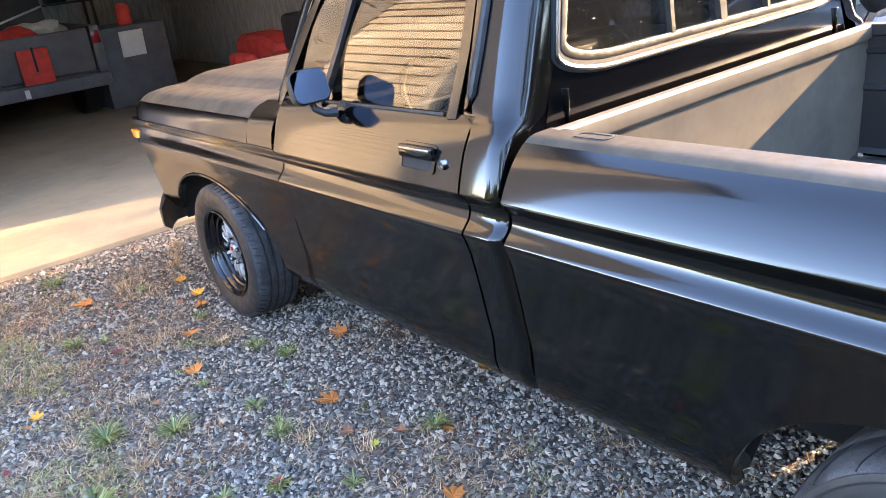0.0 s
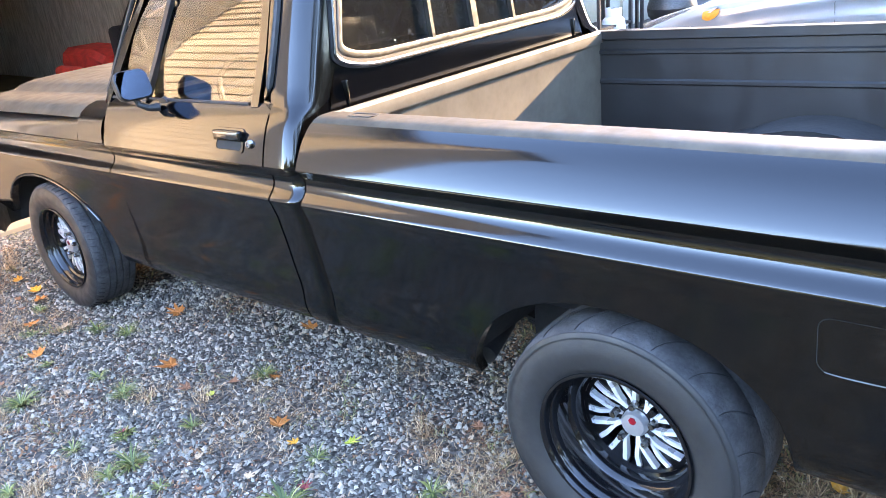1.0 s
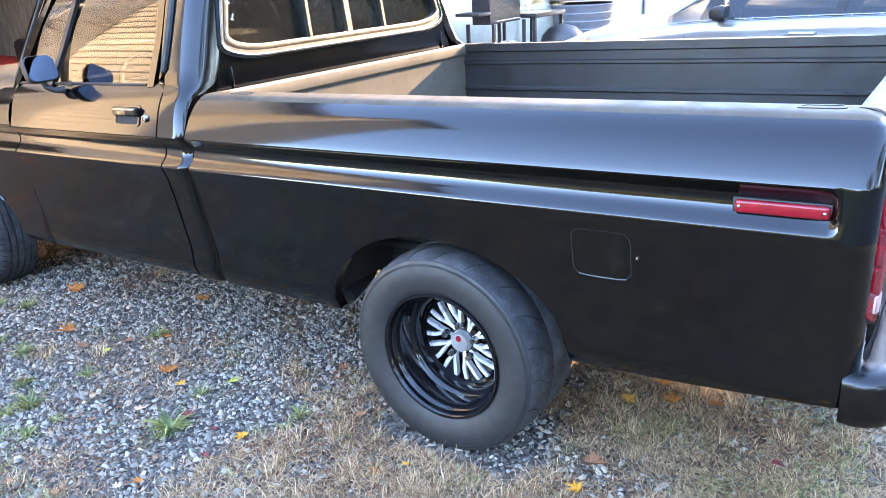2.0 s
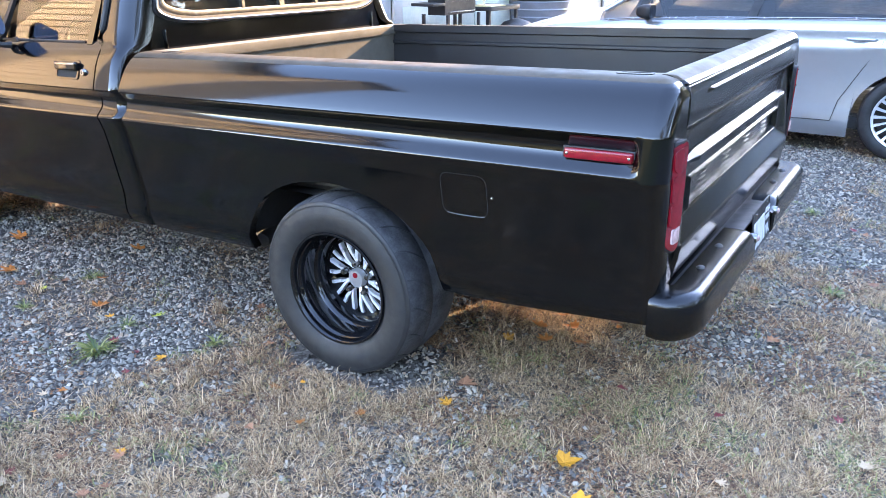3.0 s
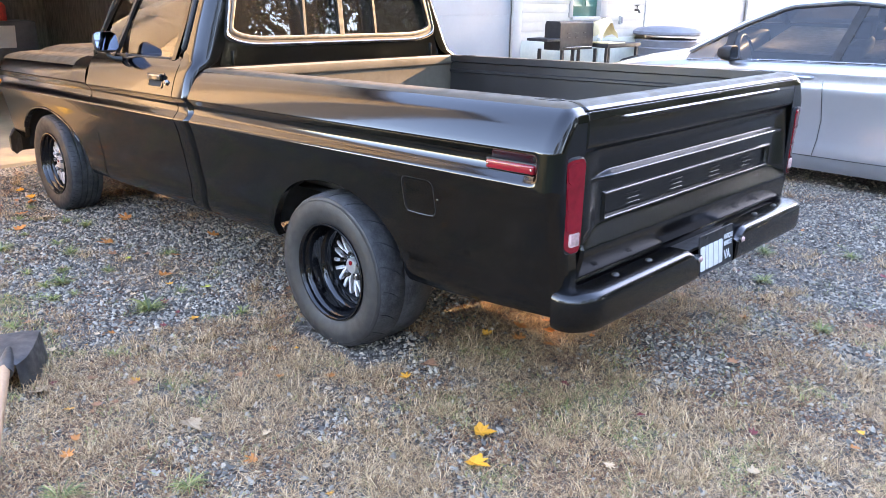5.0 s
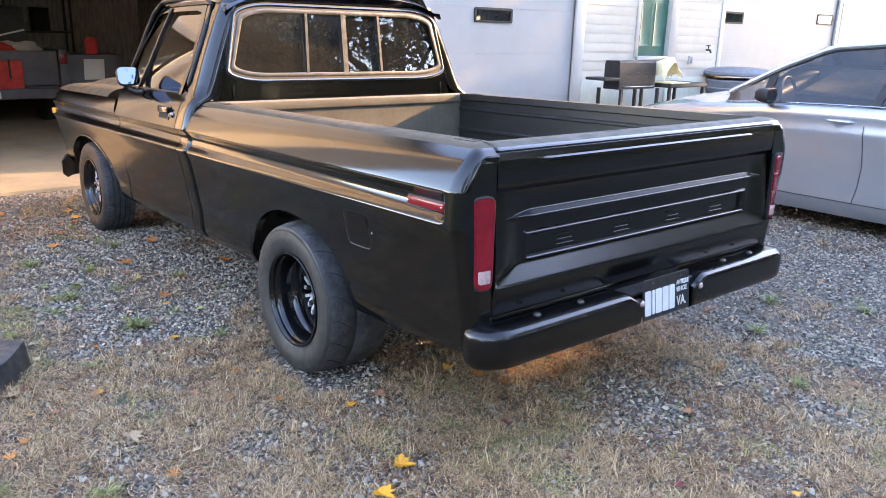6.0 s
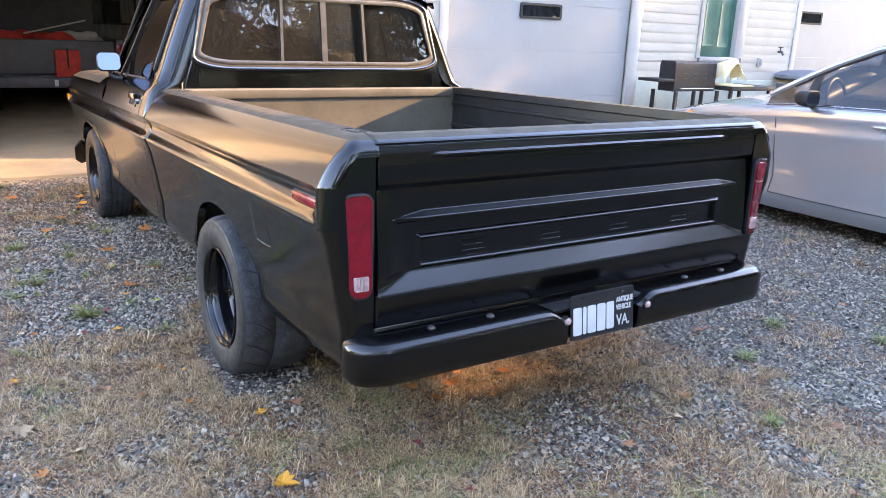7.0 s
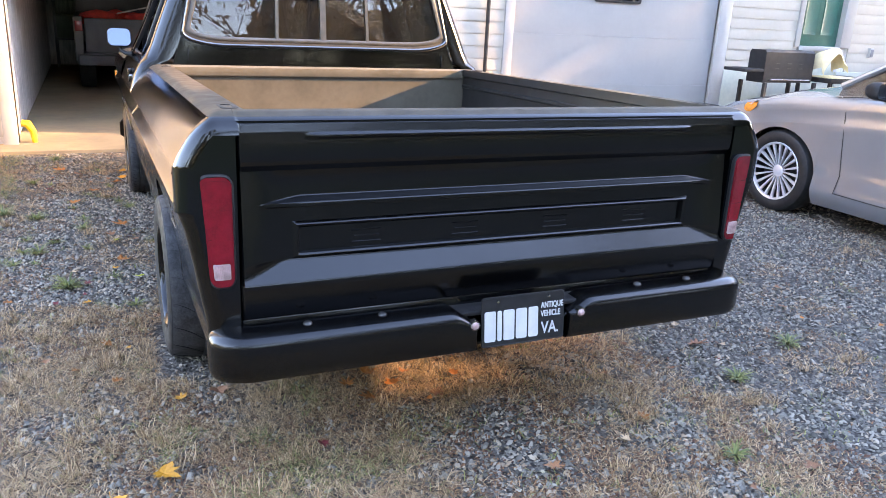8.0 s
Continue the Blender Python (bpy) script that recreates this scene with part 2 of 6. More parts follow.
def build_bed():
    for s in (-1, 1):
        bm = bmesh.new()
        ys = [BED_Y0 - WRAP_R * (8 - i) / 8 for i in range(8)] + columns(BED_Y0, BED_Y1, REAR_ARCH[0], REAR_ARCH[2], 16, 24)
        ys += [BED_Y0 + 0.0001, -1.075, -1.068, -1.06, -1.05, -1.04]
        top = BED_TOP + [(1.1115, 0.80)]
        vs = side_panel(bm, s, sorted(set(ys)), top, bed_bottom, lambda y: smooth01(-1.066, -1.03, y), bed_inset)
        # the post's top edge is rounded off like the tailgate's
        for row in vs:
            for v in row:
                v.co.z = min(v.co.z, interp([(-1.131, 1.050), (-1.126, 1.070), (-1.118, 1.084), (-1.106, 1.095), (-1.09, 1.103), (-1.07, 1.109), (-1.05, 1.112)], v.co.y))
        # tail panel turned in behind the lamp, and the inner wall below the rail
        first = [v.co.copy() for v in vs[0]]
        loft(bm, [first, [Vector((s * 0.835, p.y, p.z)) for p in first], [Vector((s * 0.835, p.y + 0.06, p.z)) for p in first]])
        dust_and_sun_tint(tp("bed_side", bm, M_PAINT))
        bm = bmesh.new()
        prof = [(0.80, 1.1115), (0.80, 1.075), (0.815, 1.068), (0.815, 1.03), (0.806, 1.024), (0.806, 1.012), (0.815, 1.006), (0.815, 0.90), (0.806, 0.893), (0.806, 0.88),
                (0.815, 0.873), (0.815, 0.66), (0.80, 0.64)]
        loft(bm, [[Vector((s * x, y, z)) for x, z in prof] for y in (-1.07, -0.6, 0.0, 0.5, 1.0)])
        tp("inner_wall", bm, M_INBED)
        # wheel house inside the bed
        bm = bmesh.new()
        rows = []
        for i in range(13):
            a = math.pi * i / 12
            y, z = REAR_ARCH[0] + 0.42 * math.cos(a), 0.62 + 0.11 * math.sin(a)
            rows.append([Vector((s * 0.815, y, z)), Vector((s * 0.60, y, z)), Vector((s * 0.58, y, z - 0.02)), Vector((s * 0.58, y, 0.60))])
        loft(bm, rows)
        tp("wheel_house", bm, M_INBED)
        # wheel well liner seen behind the tyre
        bm = bmesh.new()
        cy, cz, a, b = REAR_ARCH
        rows = []
        for i in range(17):
            t = 0.10 + (math.pi - 0.10) * i / 16
            y, z = cy + (a + 0.03) * math.cos(t), cz + (b + 0.05) * math.sin(t)
            rows.append([Vector((s * (half_width(z) - 0.03), y, z)), Vector((s * 0.56, y, z))])
        loft(bm, rows)
        inner = [(s * 0.56, cy + (a + 0.03) * math.cos(q), cz + (b + 0.05) * math.sin(q)) for q in [0.10 + (math.pi - 0.10) * i / 16 for i in range(17)]]
        strip(bm, [Vector(q) for q in inner], [Vector((s * 0.56, q[1], 0.35)) for q in inner], 0.004, (s, 0, 0))
        tp("wheel_well", bm, M_UNDER)
        # stake pocket sockets in the rail
        for y in (0.86, -0.98):
            bm = bmesh.new()
            out = rrect(-0.022, 0.022, -0.05, 0.05, 0.012, 4)
            inn = rrect(-0.014, 0.014, -0.042, 0.042, 0.010, 4)
            cx = s * 0.830
            loft(bm, [[Vector((cx + p, y + q, h)) for p, q in o] for o, h in ((out, 1.111), (out, 1.1132), (inn, 1.1132), (inn, 1.09))], closed=True, cap=True)
            tp("stake_pocket", bm, M_BLACK)
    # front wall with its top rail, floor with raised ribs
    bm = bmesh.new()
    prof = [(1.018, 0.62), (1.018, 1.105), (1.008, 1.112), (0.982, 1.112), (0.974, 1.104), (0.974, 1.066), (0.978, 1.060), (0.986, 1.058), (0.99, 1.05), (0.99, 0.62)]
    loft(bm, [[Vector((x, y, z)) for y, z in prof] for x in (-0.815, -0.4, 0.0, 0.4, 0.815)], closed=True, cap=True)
    # the wall's base colour carries the sunlit look
    tp("bed_front_wall", bm, M_FRONTWALL, label="dull black front wall, colour lightened to look sunlit")
    bm = bmesh.new()
    prof = []
    for i in range(14):
        x = -0.78 + i * 0.12
        prof += [(x - 0.03, 0.62), (x - 0.022, 0.632), (x + 0.022, 0.632), (x + 0.03, 0.62)]
    prof = [(-0.82, 0.62)] + [p for p in prof if abs(p[0]) < 0.81] + [(0.82, 0.62)]
    loft(bm, [[Vector((x, y, z)) for x, z in prof] for y in (-1.07, 0.0, 1.0)])
    tp("bed_floor", bm, M_INBED)


def gate_y(x, z):
    """The outer face of the tailgate: how far back it stands at (x, z), z before the rake."""
    zz = z + 0.029
    prof = [(0.575, -1.128), (0.60, -1.136), (0.655, -1.146), (0.672, -1.148), (0.678, -1.146), (0.73, -1.112), (0.735, -1.110), (0.96, -1.108), (0.985, -1.114), (1.003, -1.128), (1.01, -1.131),
            (1.05, -1.133), (1.09, -1.130), (1.112, -1.124), (1.1135, -1.120), (1.1165, -1.120), (1.118, -1.123), (1.122, -1.119), (1.139, -1.088), (1.141, -1.078), (1.141, -1.06)]
    y = interp(prof, zz)
    # the lower ramp dies out towards the ends along a mitre
    if 0.676 < zz < 0.985:
        rim = interp([(0.676, -1.147), (0.735, -1.138), (0.985, -1.114)], zz)
        edge = 0.70 + max(0.0, 0.735 - zz) * 2.0
        k = smooth01(edge, edge + 0.11, abs(x))
        y = y * (1 - k) + rim * k
    # bead near the top
    if abs(x) < 0.66:
        k = smooth01(0.66, 0.60, abs(x))
        d = smooth01(0.010, 0.002, abs(zz - 1.079))
        y -= 0.008 * k * d
    # wedge rib with pointed ends
    reach = 0.775 - abs(x)
    if reach > 0:
        h = min(1.0, reach / 0.11)
        hi, lo = 0.893 + 0.023 * h, 0.888
        if lo - 0.008 < zz < hi:
            y -= 0.026 * h * (smooth01(hi, 0.896, zz) if zz > 0.896 else smooth01(lo - 0.008, lo, zz))
    # bordered panel
    if abs(x) < 0.70 and 0.73 < zz < 0.85:
        d = max(abs(x) - 0.672, max(zz - 0.829, 0.747 - zz))
        if d <= -0.006:
            y += 0.010
        elif d < 0.012:
            y -= 0.009 * math.sin(math.pi * (d + 0.006) / 0.018)
    return y


def build_tailgate():
    gate = new("tailgate")
    gate.parent = truck
    bm = bmesh.new()
    span = lambda a, b, step: {round(a - 0.029 + step * i, 5) for i in range(int((b - a) / step) + 1)}
    zs = sorted({0.546 + 0.567 * i / 40 for i in range(41)} | span(0.674, 0.738, 0.0025) | span(0.738, 0.762, 0.003) | span(0.815, 0.843, 0.003) | span(0.878, 0.918, 0.0014) | span(0.985, 1.008, 0.005) | span(1.066, 1.092, 0.0018)
                | span(1.111, 1.141, 0.0015))
    xs = sorted({-0.8315 + 1.663 * i / 150 for i in range(151)} | {q * w for q in (-1, 1) for w in (0.62, 0.65, 0.655, 0.66, 0.663, 0.666, 0.669, 0.673, 0.678, 0.682, 0.686, 0.69, 0.76, 0.765, 0.77, 0.775, 0.824, 0.828)})
    rows = [[Vector((x, gate_y(x, z) + 0.012 * smooth01(0.825, 0.832, abs(x)), z)) for x in xs] for z in zs]
    vs = loft(bm, rows)
    back = [[Vector((x, -1.052, z)) for x in xs] for z in (1.112, 0.546)]
    loft(bm, [[v.co.copy() for v in vs[-1]], *back, [v.co.copy() for v in vs[0]]])
    for i in (0, -1):
        col = [r[i].co.copy() for r in vs]
        loft(bm, [col, [Vector((p.x, -1.052, p.z)) for p in col]])
    dust_and_sun_tint(tp("gate_panel", bm, M_GATE, gate, smooth=28))
    # embossed marks, drawn as plain bars
    for cx, n in ((-0.47, 4), (-0.155, 3), (0.165, 3), (0.475, 3)):
        for k in range(n):
            z = 0.802 - k * 0.017 - 0.029
            w = 0.044 - 0.006 * (k % 2)
            bm = boxm(cx - w, cx + w, -1.1035, -1.095, z - 0.0018, z + 0.0018, bevel=0.001, seg=1)
            tp("embossed_bar", bm, M_GATE, gate)


def build_rear_lamps():
    for s in (-1, 1):
        lamp = new("tail_lamp")
        lamp.parent = truck
        out = rrect(0.845, 0.937, 0.646, 0.956, 0.030)
        inn = rrect(0.850, 0.932, 0.651, 0.951, 0.026)
        bend = lambda x, y, z: (s * (0.846 + (x - 0.846) * (1 - 0.8 * (0.952 - z))), y + 0.022 * smooth01(0.90, 0.94, x) ** 1.5, z)
        bm = bmesh.new()
        loft(bm, [[Vector(bend(x, y, z)) for x, z in o] for o, y in ((out, -1.115), (out, -1.142), (inn, -1.144), (inn, -1.12))], closed=True)
        tp("bezel", bm, M_BLACK, lamp)
        bm = bmesh.new()
        lens = rrect(0.851, 0.931, 0.652, 0.950, 0.025)
        slab(bm, lens, -1.120, -1.1455, bend)
        tp("red_lens", bm, M_RED, lamp, "dark red plastic lens")
        for z0, z1 in ((0.722, 0.783), (0.789, 0.863), (0.869, 0.940)):
            bm = bmesh.new()
            slab(bm, rrect(0.856, 0.926, z0, z1, 0.008 if z1 < 0.9 else 0.021, 5), -1.14, -1.1475, bend)
            tp("lens_field", bm, M_RED, lamp)
        bm = bmesh.new()
        slab(bm, rrect(0.863, 0.918, 0.672, 0.716, 0.006), -1.120, -1.1475, bend)
        tp("reversing_lens", bm, M_CLEAR, lamp, "pinkish clear ribbed lens")
        for k in range(9):
            bm = bmesh.new()
            slab(bm, rrect(0.867 + 0.0056 * k, 0.8692 + 0.0056 * k, 0.676, 0.712, 0.001, 2), -1.14, -1.1485, bend)
            tp("lens_rib", bm, M_CLEAR, lamp)
        mark = new("side_marker")
        mark.parent = truck
        bm = boxm(s * 0.948, s * 0.962, -1.043, -0.838, 0.892, 0.930, bevel=0.004)
        tp("base", bm, M_BLACK, mark)
        bm = boxm(s * 0.95, s * 0.971, -1.038, -0.844, 0.896, 0.926, bevel=0.007, seg=3)
        tp("red_lens", bm, M_RED, mark, "dark red oblong marker lens")
        for y in (-1.028, -0.854):
            bm = bmesh.new()
            lathe(bm, [(0.0, s * 0.9735), (0.004, s * 0.9725), (0.0045, s * 0.968)], 10, "x", (0, y, 0.911))
            tp("screw", bm, M_CHROME, mark)
        am = new("front_marker")
        am.parent = truck
        bm = boxm(s * 0.955, s * 0.985, 3.69, 3.80, 0.868, 0.912, bevel=0.006)
        tp("amber_lens", bm, M_AMBER, am, "amber plastic lens")
    # fuel flap, with its shut line and worn lower lip
    flap = new("fuel_flap")
    flap.parent = truck
    o = rrect(-0.606, -0.446, 0.680, 0.815, 0.028)
    i2 = rrect(-0.6045, -0.4475, 0.6815, 0.8135, 0.027)
    f = lambda y, z, d: Vector((-(half_width(z) + d), y, z))
    bm = bmesh.new()
    loft(bm, [[f(y, z, d) for y, z in q] for q, d in ((o, 0.0006), (i2, 0.0006))], closed=True)
    tp("shut_line", bm, M_BLACK, flap)
    bm = bmesh.new()
    loft(bm, [[f(y, z, 0.0005) for y, z in i2]] + [[f(-0.526 + (y + 0.526) * k, 0.747 + (z - 0.747) * k, 0.0007) for y, z in i2] for k in (0.985, 0.7, 0.35, 0.02)], closed=True)
    tp("flap_door", bm, M_PAINT, flap)
    bm = bmesh.new()
    tube(bm, [f(y, 0.6795 + 0.006 * abs((y + 0.527) / 0.08) ** 3, 0.0015) for y in [-0.592 + 0.013 * k for k in range(11)]], 0.0014, 6)
    tp("worn_lip", bm, M_ALU, flap, "bare metal worn edge")
    bm = bmesh.new()
    lathe(bm, [(0.0, -0.9605), (0.004, -0.9595), (0.005, -0.955)], 8, "x", (0, -0.622, 0.748))
    tp("screw", bm, M_CHROME, flap)


def build_rear_bumper():
    bumper = new("rear_bumper")
    bumper.parent = truck
    # section (depth in from the face, height): turned under, tall face, wide rolled edge, flat step
    sec = [(0.045, 0.402), (0.026, 0.395), (0.012, 0.399), (0.004, 0.410), (0.0, 0.428), (0.0, 0.498), (0.002, 0.509), (0.007, 0.517), (0.014, 0.523), (0.022, 0.527), (0.034, 0.530), (0.060, 0.5305), (0.098, 0.529), (0.100, 0.524)]
    for s in (-1, 1):
        bm = bmesh.new()
        inner = 0.150 if s < 0 else 0.166
        rows = []
        for d, z in sec:
            xe, yf, r = 0.928 - d, -1.238 + d, max(0.11 - d, 0.004)
            row = [(inner + max(0.0, 0.012 - d) * 0.5, yf + max(0.0, 0.008 - d)), (inner + 0.012, yf)] + [(inner + q, yf) for q in (0.02, 0.03, 0.04, 0.052, 0.066, 0.08, 0.10)] + [(inner + 0.10 + (xe - r - inner - 0.10) * k / 6, yf) for k in range(1, 7)]
            row += [(xe - r + r * math.sin(math.pi * k / 16), yf + r - r * math.cos(math.pi * k / 16)) for k in range(1, 9)] + [(xe - 0.006, -1.10 if d < 0.09 else yf + r + 0.004)]
            rows.append([Vector((s * x, y, z - 0.007 * smooth01(0.86, 0.92, x) - max(0.0, z - 0.44) * 0.42 * (1 - smooth01(0.0, 0.09, x - inner)))) for x, y in row])
        loft(bm, rows)
        loft(bm, [[q[0].copy() for q in rows], [q[0] + Vector((0, 0.02, 0)) for q in rows]])
        tp("bumper_wing", bm, M_GATE, bumper)
        # step pad edge and the dark gap behind it
        for x in ((-0.66, -0.44) if s < 0 else (0.47, 0.68)):
            bm = bmesh.new()
            lathe(bm, [(0.0, 0.538), (0.008, 0.537), (0.012, 0.534), (0.0135, 0.530), (0.0135, 0.525)], 12, "z", (x, -1.172, 0))
            tp("bumper_bolt", bm, M_BOLT, bumper)
    # centre dip with the plate, side cheeks
    bm = bmesh.new()
    rows = []
    for x, dz in ((-0.20, -0.03), (-0.15, -0.05), (-0.145, -0.06), (0.165, -0.06), (0.172, -0.05), (0.22, -0.03)):
        rows.append([Vector((x, -1.14, 0.525 + dz)), Vector((x, -1.195, 0.528 + dz)), Vector((x, -1.205, 0.52 + dz)), Vector((x, -1.205, 0.41)), Vector((x, -1.19, 0.40))])
    loft(bm, rows)
    tp("bumper_centre", bm, M_GATE, bumper)
    for x in (-0.170, 0.205):
        lamp = new("plate_lamp")
        lamp.parent = bumper
        bm = bmesh.new()
        lathe(bm, [(0.0, -1.250), (0.008, -1.248), (0.012, -1.242), (0.013, -1.22)], 14, "y", (x, 0, 0.486))
        tp("lens", bm, M_CLEAR, lamp, "yellowed clear lens")
        bm = bmesh.new()
        lathe(bm, [(0.013, -1.242), (0.016, -1.241), (0.017, -1.22)], 14, "y", (x, 0, 0.486))
        tp("rim", bm, M_CHROME, lamp)
    for a, b, y0, y1, z0, z1 in ((-0.42, -0.36, -1.14, -0.7, 0.42, 0.50), (0.36, 0.42, -1.14, -0.7, 0.42, 0.50)):
        tp("bracket", boxm(a, b, y0, y1, z0, z1, bevel=0.004), M_BLACK, bumper)
    tp("rear_sill", boxm(-0.83, 0.83, -1.122, -1.09, 0.39, 0.543, bevel=0.008), M_GATE)
    tp("step_shelf", boxm(-0.82, 0.82, -1.196, -1.118, 0.500, 0.514, bevel=0.004), M_BLACK, bumper)
    # the plate
    plate = new("licence_plate")
    plate.parent = truck
    px0, px1, pz0, pz1, py = -0.140, 0.152, 0.404, 0.560, -1.212
    bm = bmesh.new()
    lean = lambda x, y, z: (x, y - (0.56 - z) * 0.12, z)
    slab(bm, rrect(px0, px1, pz0, pz1, 0.010), py, py + 0.003, lean)
    tp("plate_sheet", bm, M_BLACK, plate, "black plate sheet")
    bm = bmesh.new()
    loft(bm, [[Vector(lean(x, py - d, z)) for x, z in rrect(px0 + e, px1 - e, pz0 + e, pz1 - e, 0.009)] for e, d in ((0.0, 0.0005), (0.001, 0.0025), (0.003, 0.0025), (0.004, 0.0005))], closed=True)
    tp("raised_edge", bm, M_BLACK, plate)
    for k, w in enumerate((0.038, 0.015, 0.038, 0.038, 0.034)):
        x = (-0.130, -0.086, -0.065, -0.021, 0.023)[k]
        bm = bmesh.new()
        slab(bm, rrect(x, x + w, 0.421, 0.516, 0.006, 3), py - 0.0022, py + 0.001, lean)
        tp("plate_mark", bm, M_WHITE, plate, "plain white bar")
    for text, x, z, size in (("ANTIQUE", 0.066, 0.510, 0.026), ("VEHICLE", 0.066, 0.483, 0.026), ("VA.", 0.068, 0.428, 0.054)):
        cu = bpy.data.curves.new("plate_text", "FONT")
        cu.body, cu.size, cu.extrude = text, size, 0.0008
        cu.offset = 0.0006
        ob = new("plate_text", cu)
        ob.data.materials.append(M_WHITE)
        ob.parent = plate
        ob.matrix_basis = pose(x, py - 0.003 - (0.56 - z) * 0.12, z + RAKE * 1.21, 90 - 6.8, 0, 0) @ Matrix.Diagonal((0.72 if size < 0.03 else 0.80, 1.0, 1.0, 1.0))
    for x in (-0.085, 0.095):
        bm = bmesh.new()
        lathe(bm, [(0.0, py - 0.007), (0.004, py - 0.006), (0.0045, py)], 10, "y", (x, 0, 0.545))
        tp("plate_screw", bm, M_CHROME, plate)


def cab_back_y(z):
    return 1.04 + max(0.0, z - 1.0) * 0.12


def build_cab():
    # corner pillars with the lower quarter behind the door
    for s in (-1, 1):
        bm = bmesh.new()
        zs = [0.39, 0.40, 0.42, 0.44, 0.455, 0.47, 0.485, 0.50, 0.52, 0.55, 0.6, 0.65, 0.7, 0.75] + ROWS_HI + [z for z, _ in CAB_TOP] + [z for z, _ in PILLAR[1:]]
        rows = []
        for z in zs:
            w = interp(LOWER, z) if z <= 0.9725 else interp(CAB_TOP + PILLAR[1:], z)
            yb = cab_back_y(z)
            r = 0.075 if z > 1.12 else 0.045
            yf = interp([(1.13, 1.172), (1.155, 1.240), (1.3, 1.247), (1.5, 1.27), (1.63, 1.32)], z)
            row = [Vector((s * (w - 0.03), yf, z)), Vector((s * w, yf, z)), Vector((s * w, yb + r, z))]
            for k in range(1, 7):
                a = math.pi / 2 * k / 6
                row.append(Vector((s * (w - r + r * math.cos(a)), yb + r - r * math.sin(a), z)))
            row.append(Vector((s * max(0.0, w - r - 0.05), yb, z)))
            rows.append(row)
        loft(bm, rows)
        tp("cab_corner", bm, M_PAINT)
    # back wall round the rear window
    bm = bmesh.new()
    n = 10
    win = rrect(-0.5, 0.5, 0.0, 1.0, 0.16, n)

    def trap(p, q, wb, wt, zb, zt):
        z = zb + (zt - zb) * q
        return Vector((p * 2 * (wb + (wt - wb) * q), cab_back_y(z), z))
    inner = [trap(p, q, 0.745, 0.655, 1.205, 1.615) for p, q in win]
    outer = []
    for p, q in rrect(-0.5, 0.5, 0.0, 1.0, 0.02, n):
        z = 0.80 + 0.88 * q
        w = (interp(CAB_TOP + PILLAR[1:], z) if z > 0.97 else 0.95) - 0.09
        outer.append(Vector((p * 2 * w, cab_back_y(z), z)))
    deep = [p + Vector((0, 0.03, 0)) for p in inner]
    loft(bm, [outer, [o.lerp(i, 0.6) for o, i in zip(outer, inner)], inner, deep], closed=True)
    tp("cab_back", bm, M_PAINT)
    for x in (-0.70, 0.70):
        tp("back_seam", boxm(x - 0.0035, x + 0.0035, 1.052, 1.064, 1.02, 1.185, bevel=0.002), M_PAINT)
    # rear window: bright moulding, rubber, slider frame, bars and four panes
    rw = new("rear_window")
    rw.parent = truck

    def ringof(name, e0, e1, y0, y1, material):
        bm = bmesh.new()
        def out(e):
            return [trap(p, q, 0.745 - e, 0.655 - e, 1.205 + e, 1.615 - e) for p, q in win]
        a, b = out(e0), out(e1)
        off = lambda pts, d: [p + Vector((0, d, 0)) for p in pts]
        loft(bm, [off(a, y1), off(a, y0), off([p.lerp(q, 0.5) for p, q in zip(a, b)], y0 - 0.003), off(b, y0), off(b, y1)], closed=True)
        return tp(name, bm, material, rw)
    ringof("rubber_gasket", -0.004, 0.045, -0.006, 0.02, M_BLACK)
    ringof("bright_moulding", 0.002, 0.013, -0.012, 0.0, M_MOULD)
    ringof("slider_frame", 0.026, 0.047, -0.010, 0.02, M_ALU)
    for x, w in ((-0.25, 0.008), (0.0, 0.016), (0.25, 0.008)):
        bm = bmesh.new()
        rows = []
        for z in (1.25, 1.57):
            y = cab_back_y(z)
            rows.append([Vector((x * (1 - 0.12 * (z - 1.25)) + p, y + q, z)) for p, q in ((-w, -0.012), (w, -0.012), (w, 0.012), (-w, 0.012))])
        loft(bm, rows, closed=True, cap=True)
        tp("window_bar", bm, M_ALU, rw)
    for a, b in ((-0.71, -0.252), (-0.252, 0.0), (0.0, 0.252), (0.252, 0.71)):
        bm = bmesh.new()
        rows = []
        for z in (1.235, 1.585):
            k = 1 - 0.25 * (z - 1.235)
            y = cab_back_y(z) + 0.006
            rows.append([Vector((x * k, y + q, z)) for x, q in ((a, 0.0), (b, 0.0), (b, 0.004), (a, 0.004))])
        loft(bm, rows, closed=True, cap=True)
        ob = tp("pane", bm, M_TINT, rw)
        ob.visible_shadow = False
    # roof
    bm = bmesh.new()
    rows = []
    for i in range(13):
        u = i / 12
        y = 1.085 + 0.97 * u
        lift = 0.028 * math.sin(math.pi * min(1, 0.12 + 0.8 * u))
        edge_drop = 0.045 * (1 - smooth01(0.0, 0.12, u)) + 0.03 * smooth01(0.9, 1.0, u)
        row = []
        for k in range(-10, 11):
            q = k / 10
            w = 0.715
            x = w * math.copysign(abs(q) ** 0.8, q)
            z = 1.70 + lift - 0.10 * abs(q) ** 4 - edge_drop
            row.append(Vector((x, y, z)))
        row = [Vector((-0.705, y, 1.60))] + row + [Vector((0.705, y, 1.60))]
        rows.append(row)
    rows.insert(0, [Vector((p.x, cab_back_y(1.63), min(p.z, 1.625))) for p in rows[0]])
    loft(bm, rows)
    tp("roof", bm, M_PAINT)
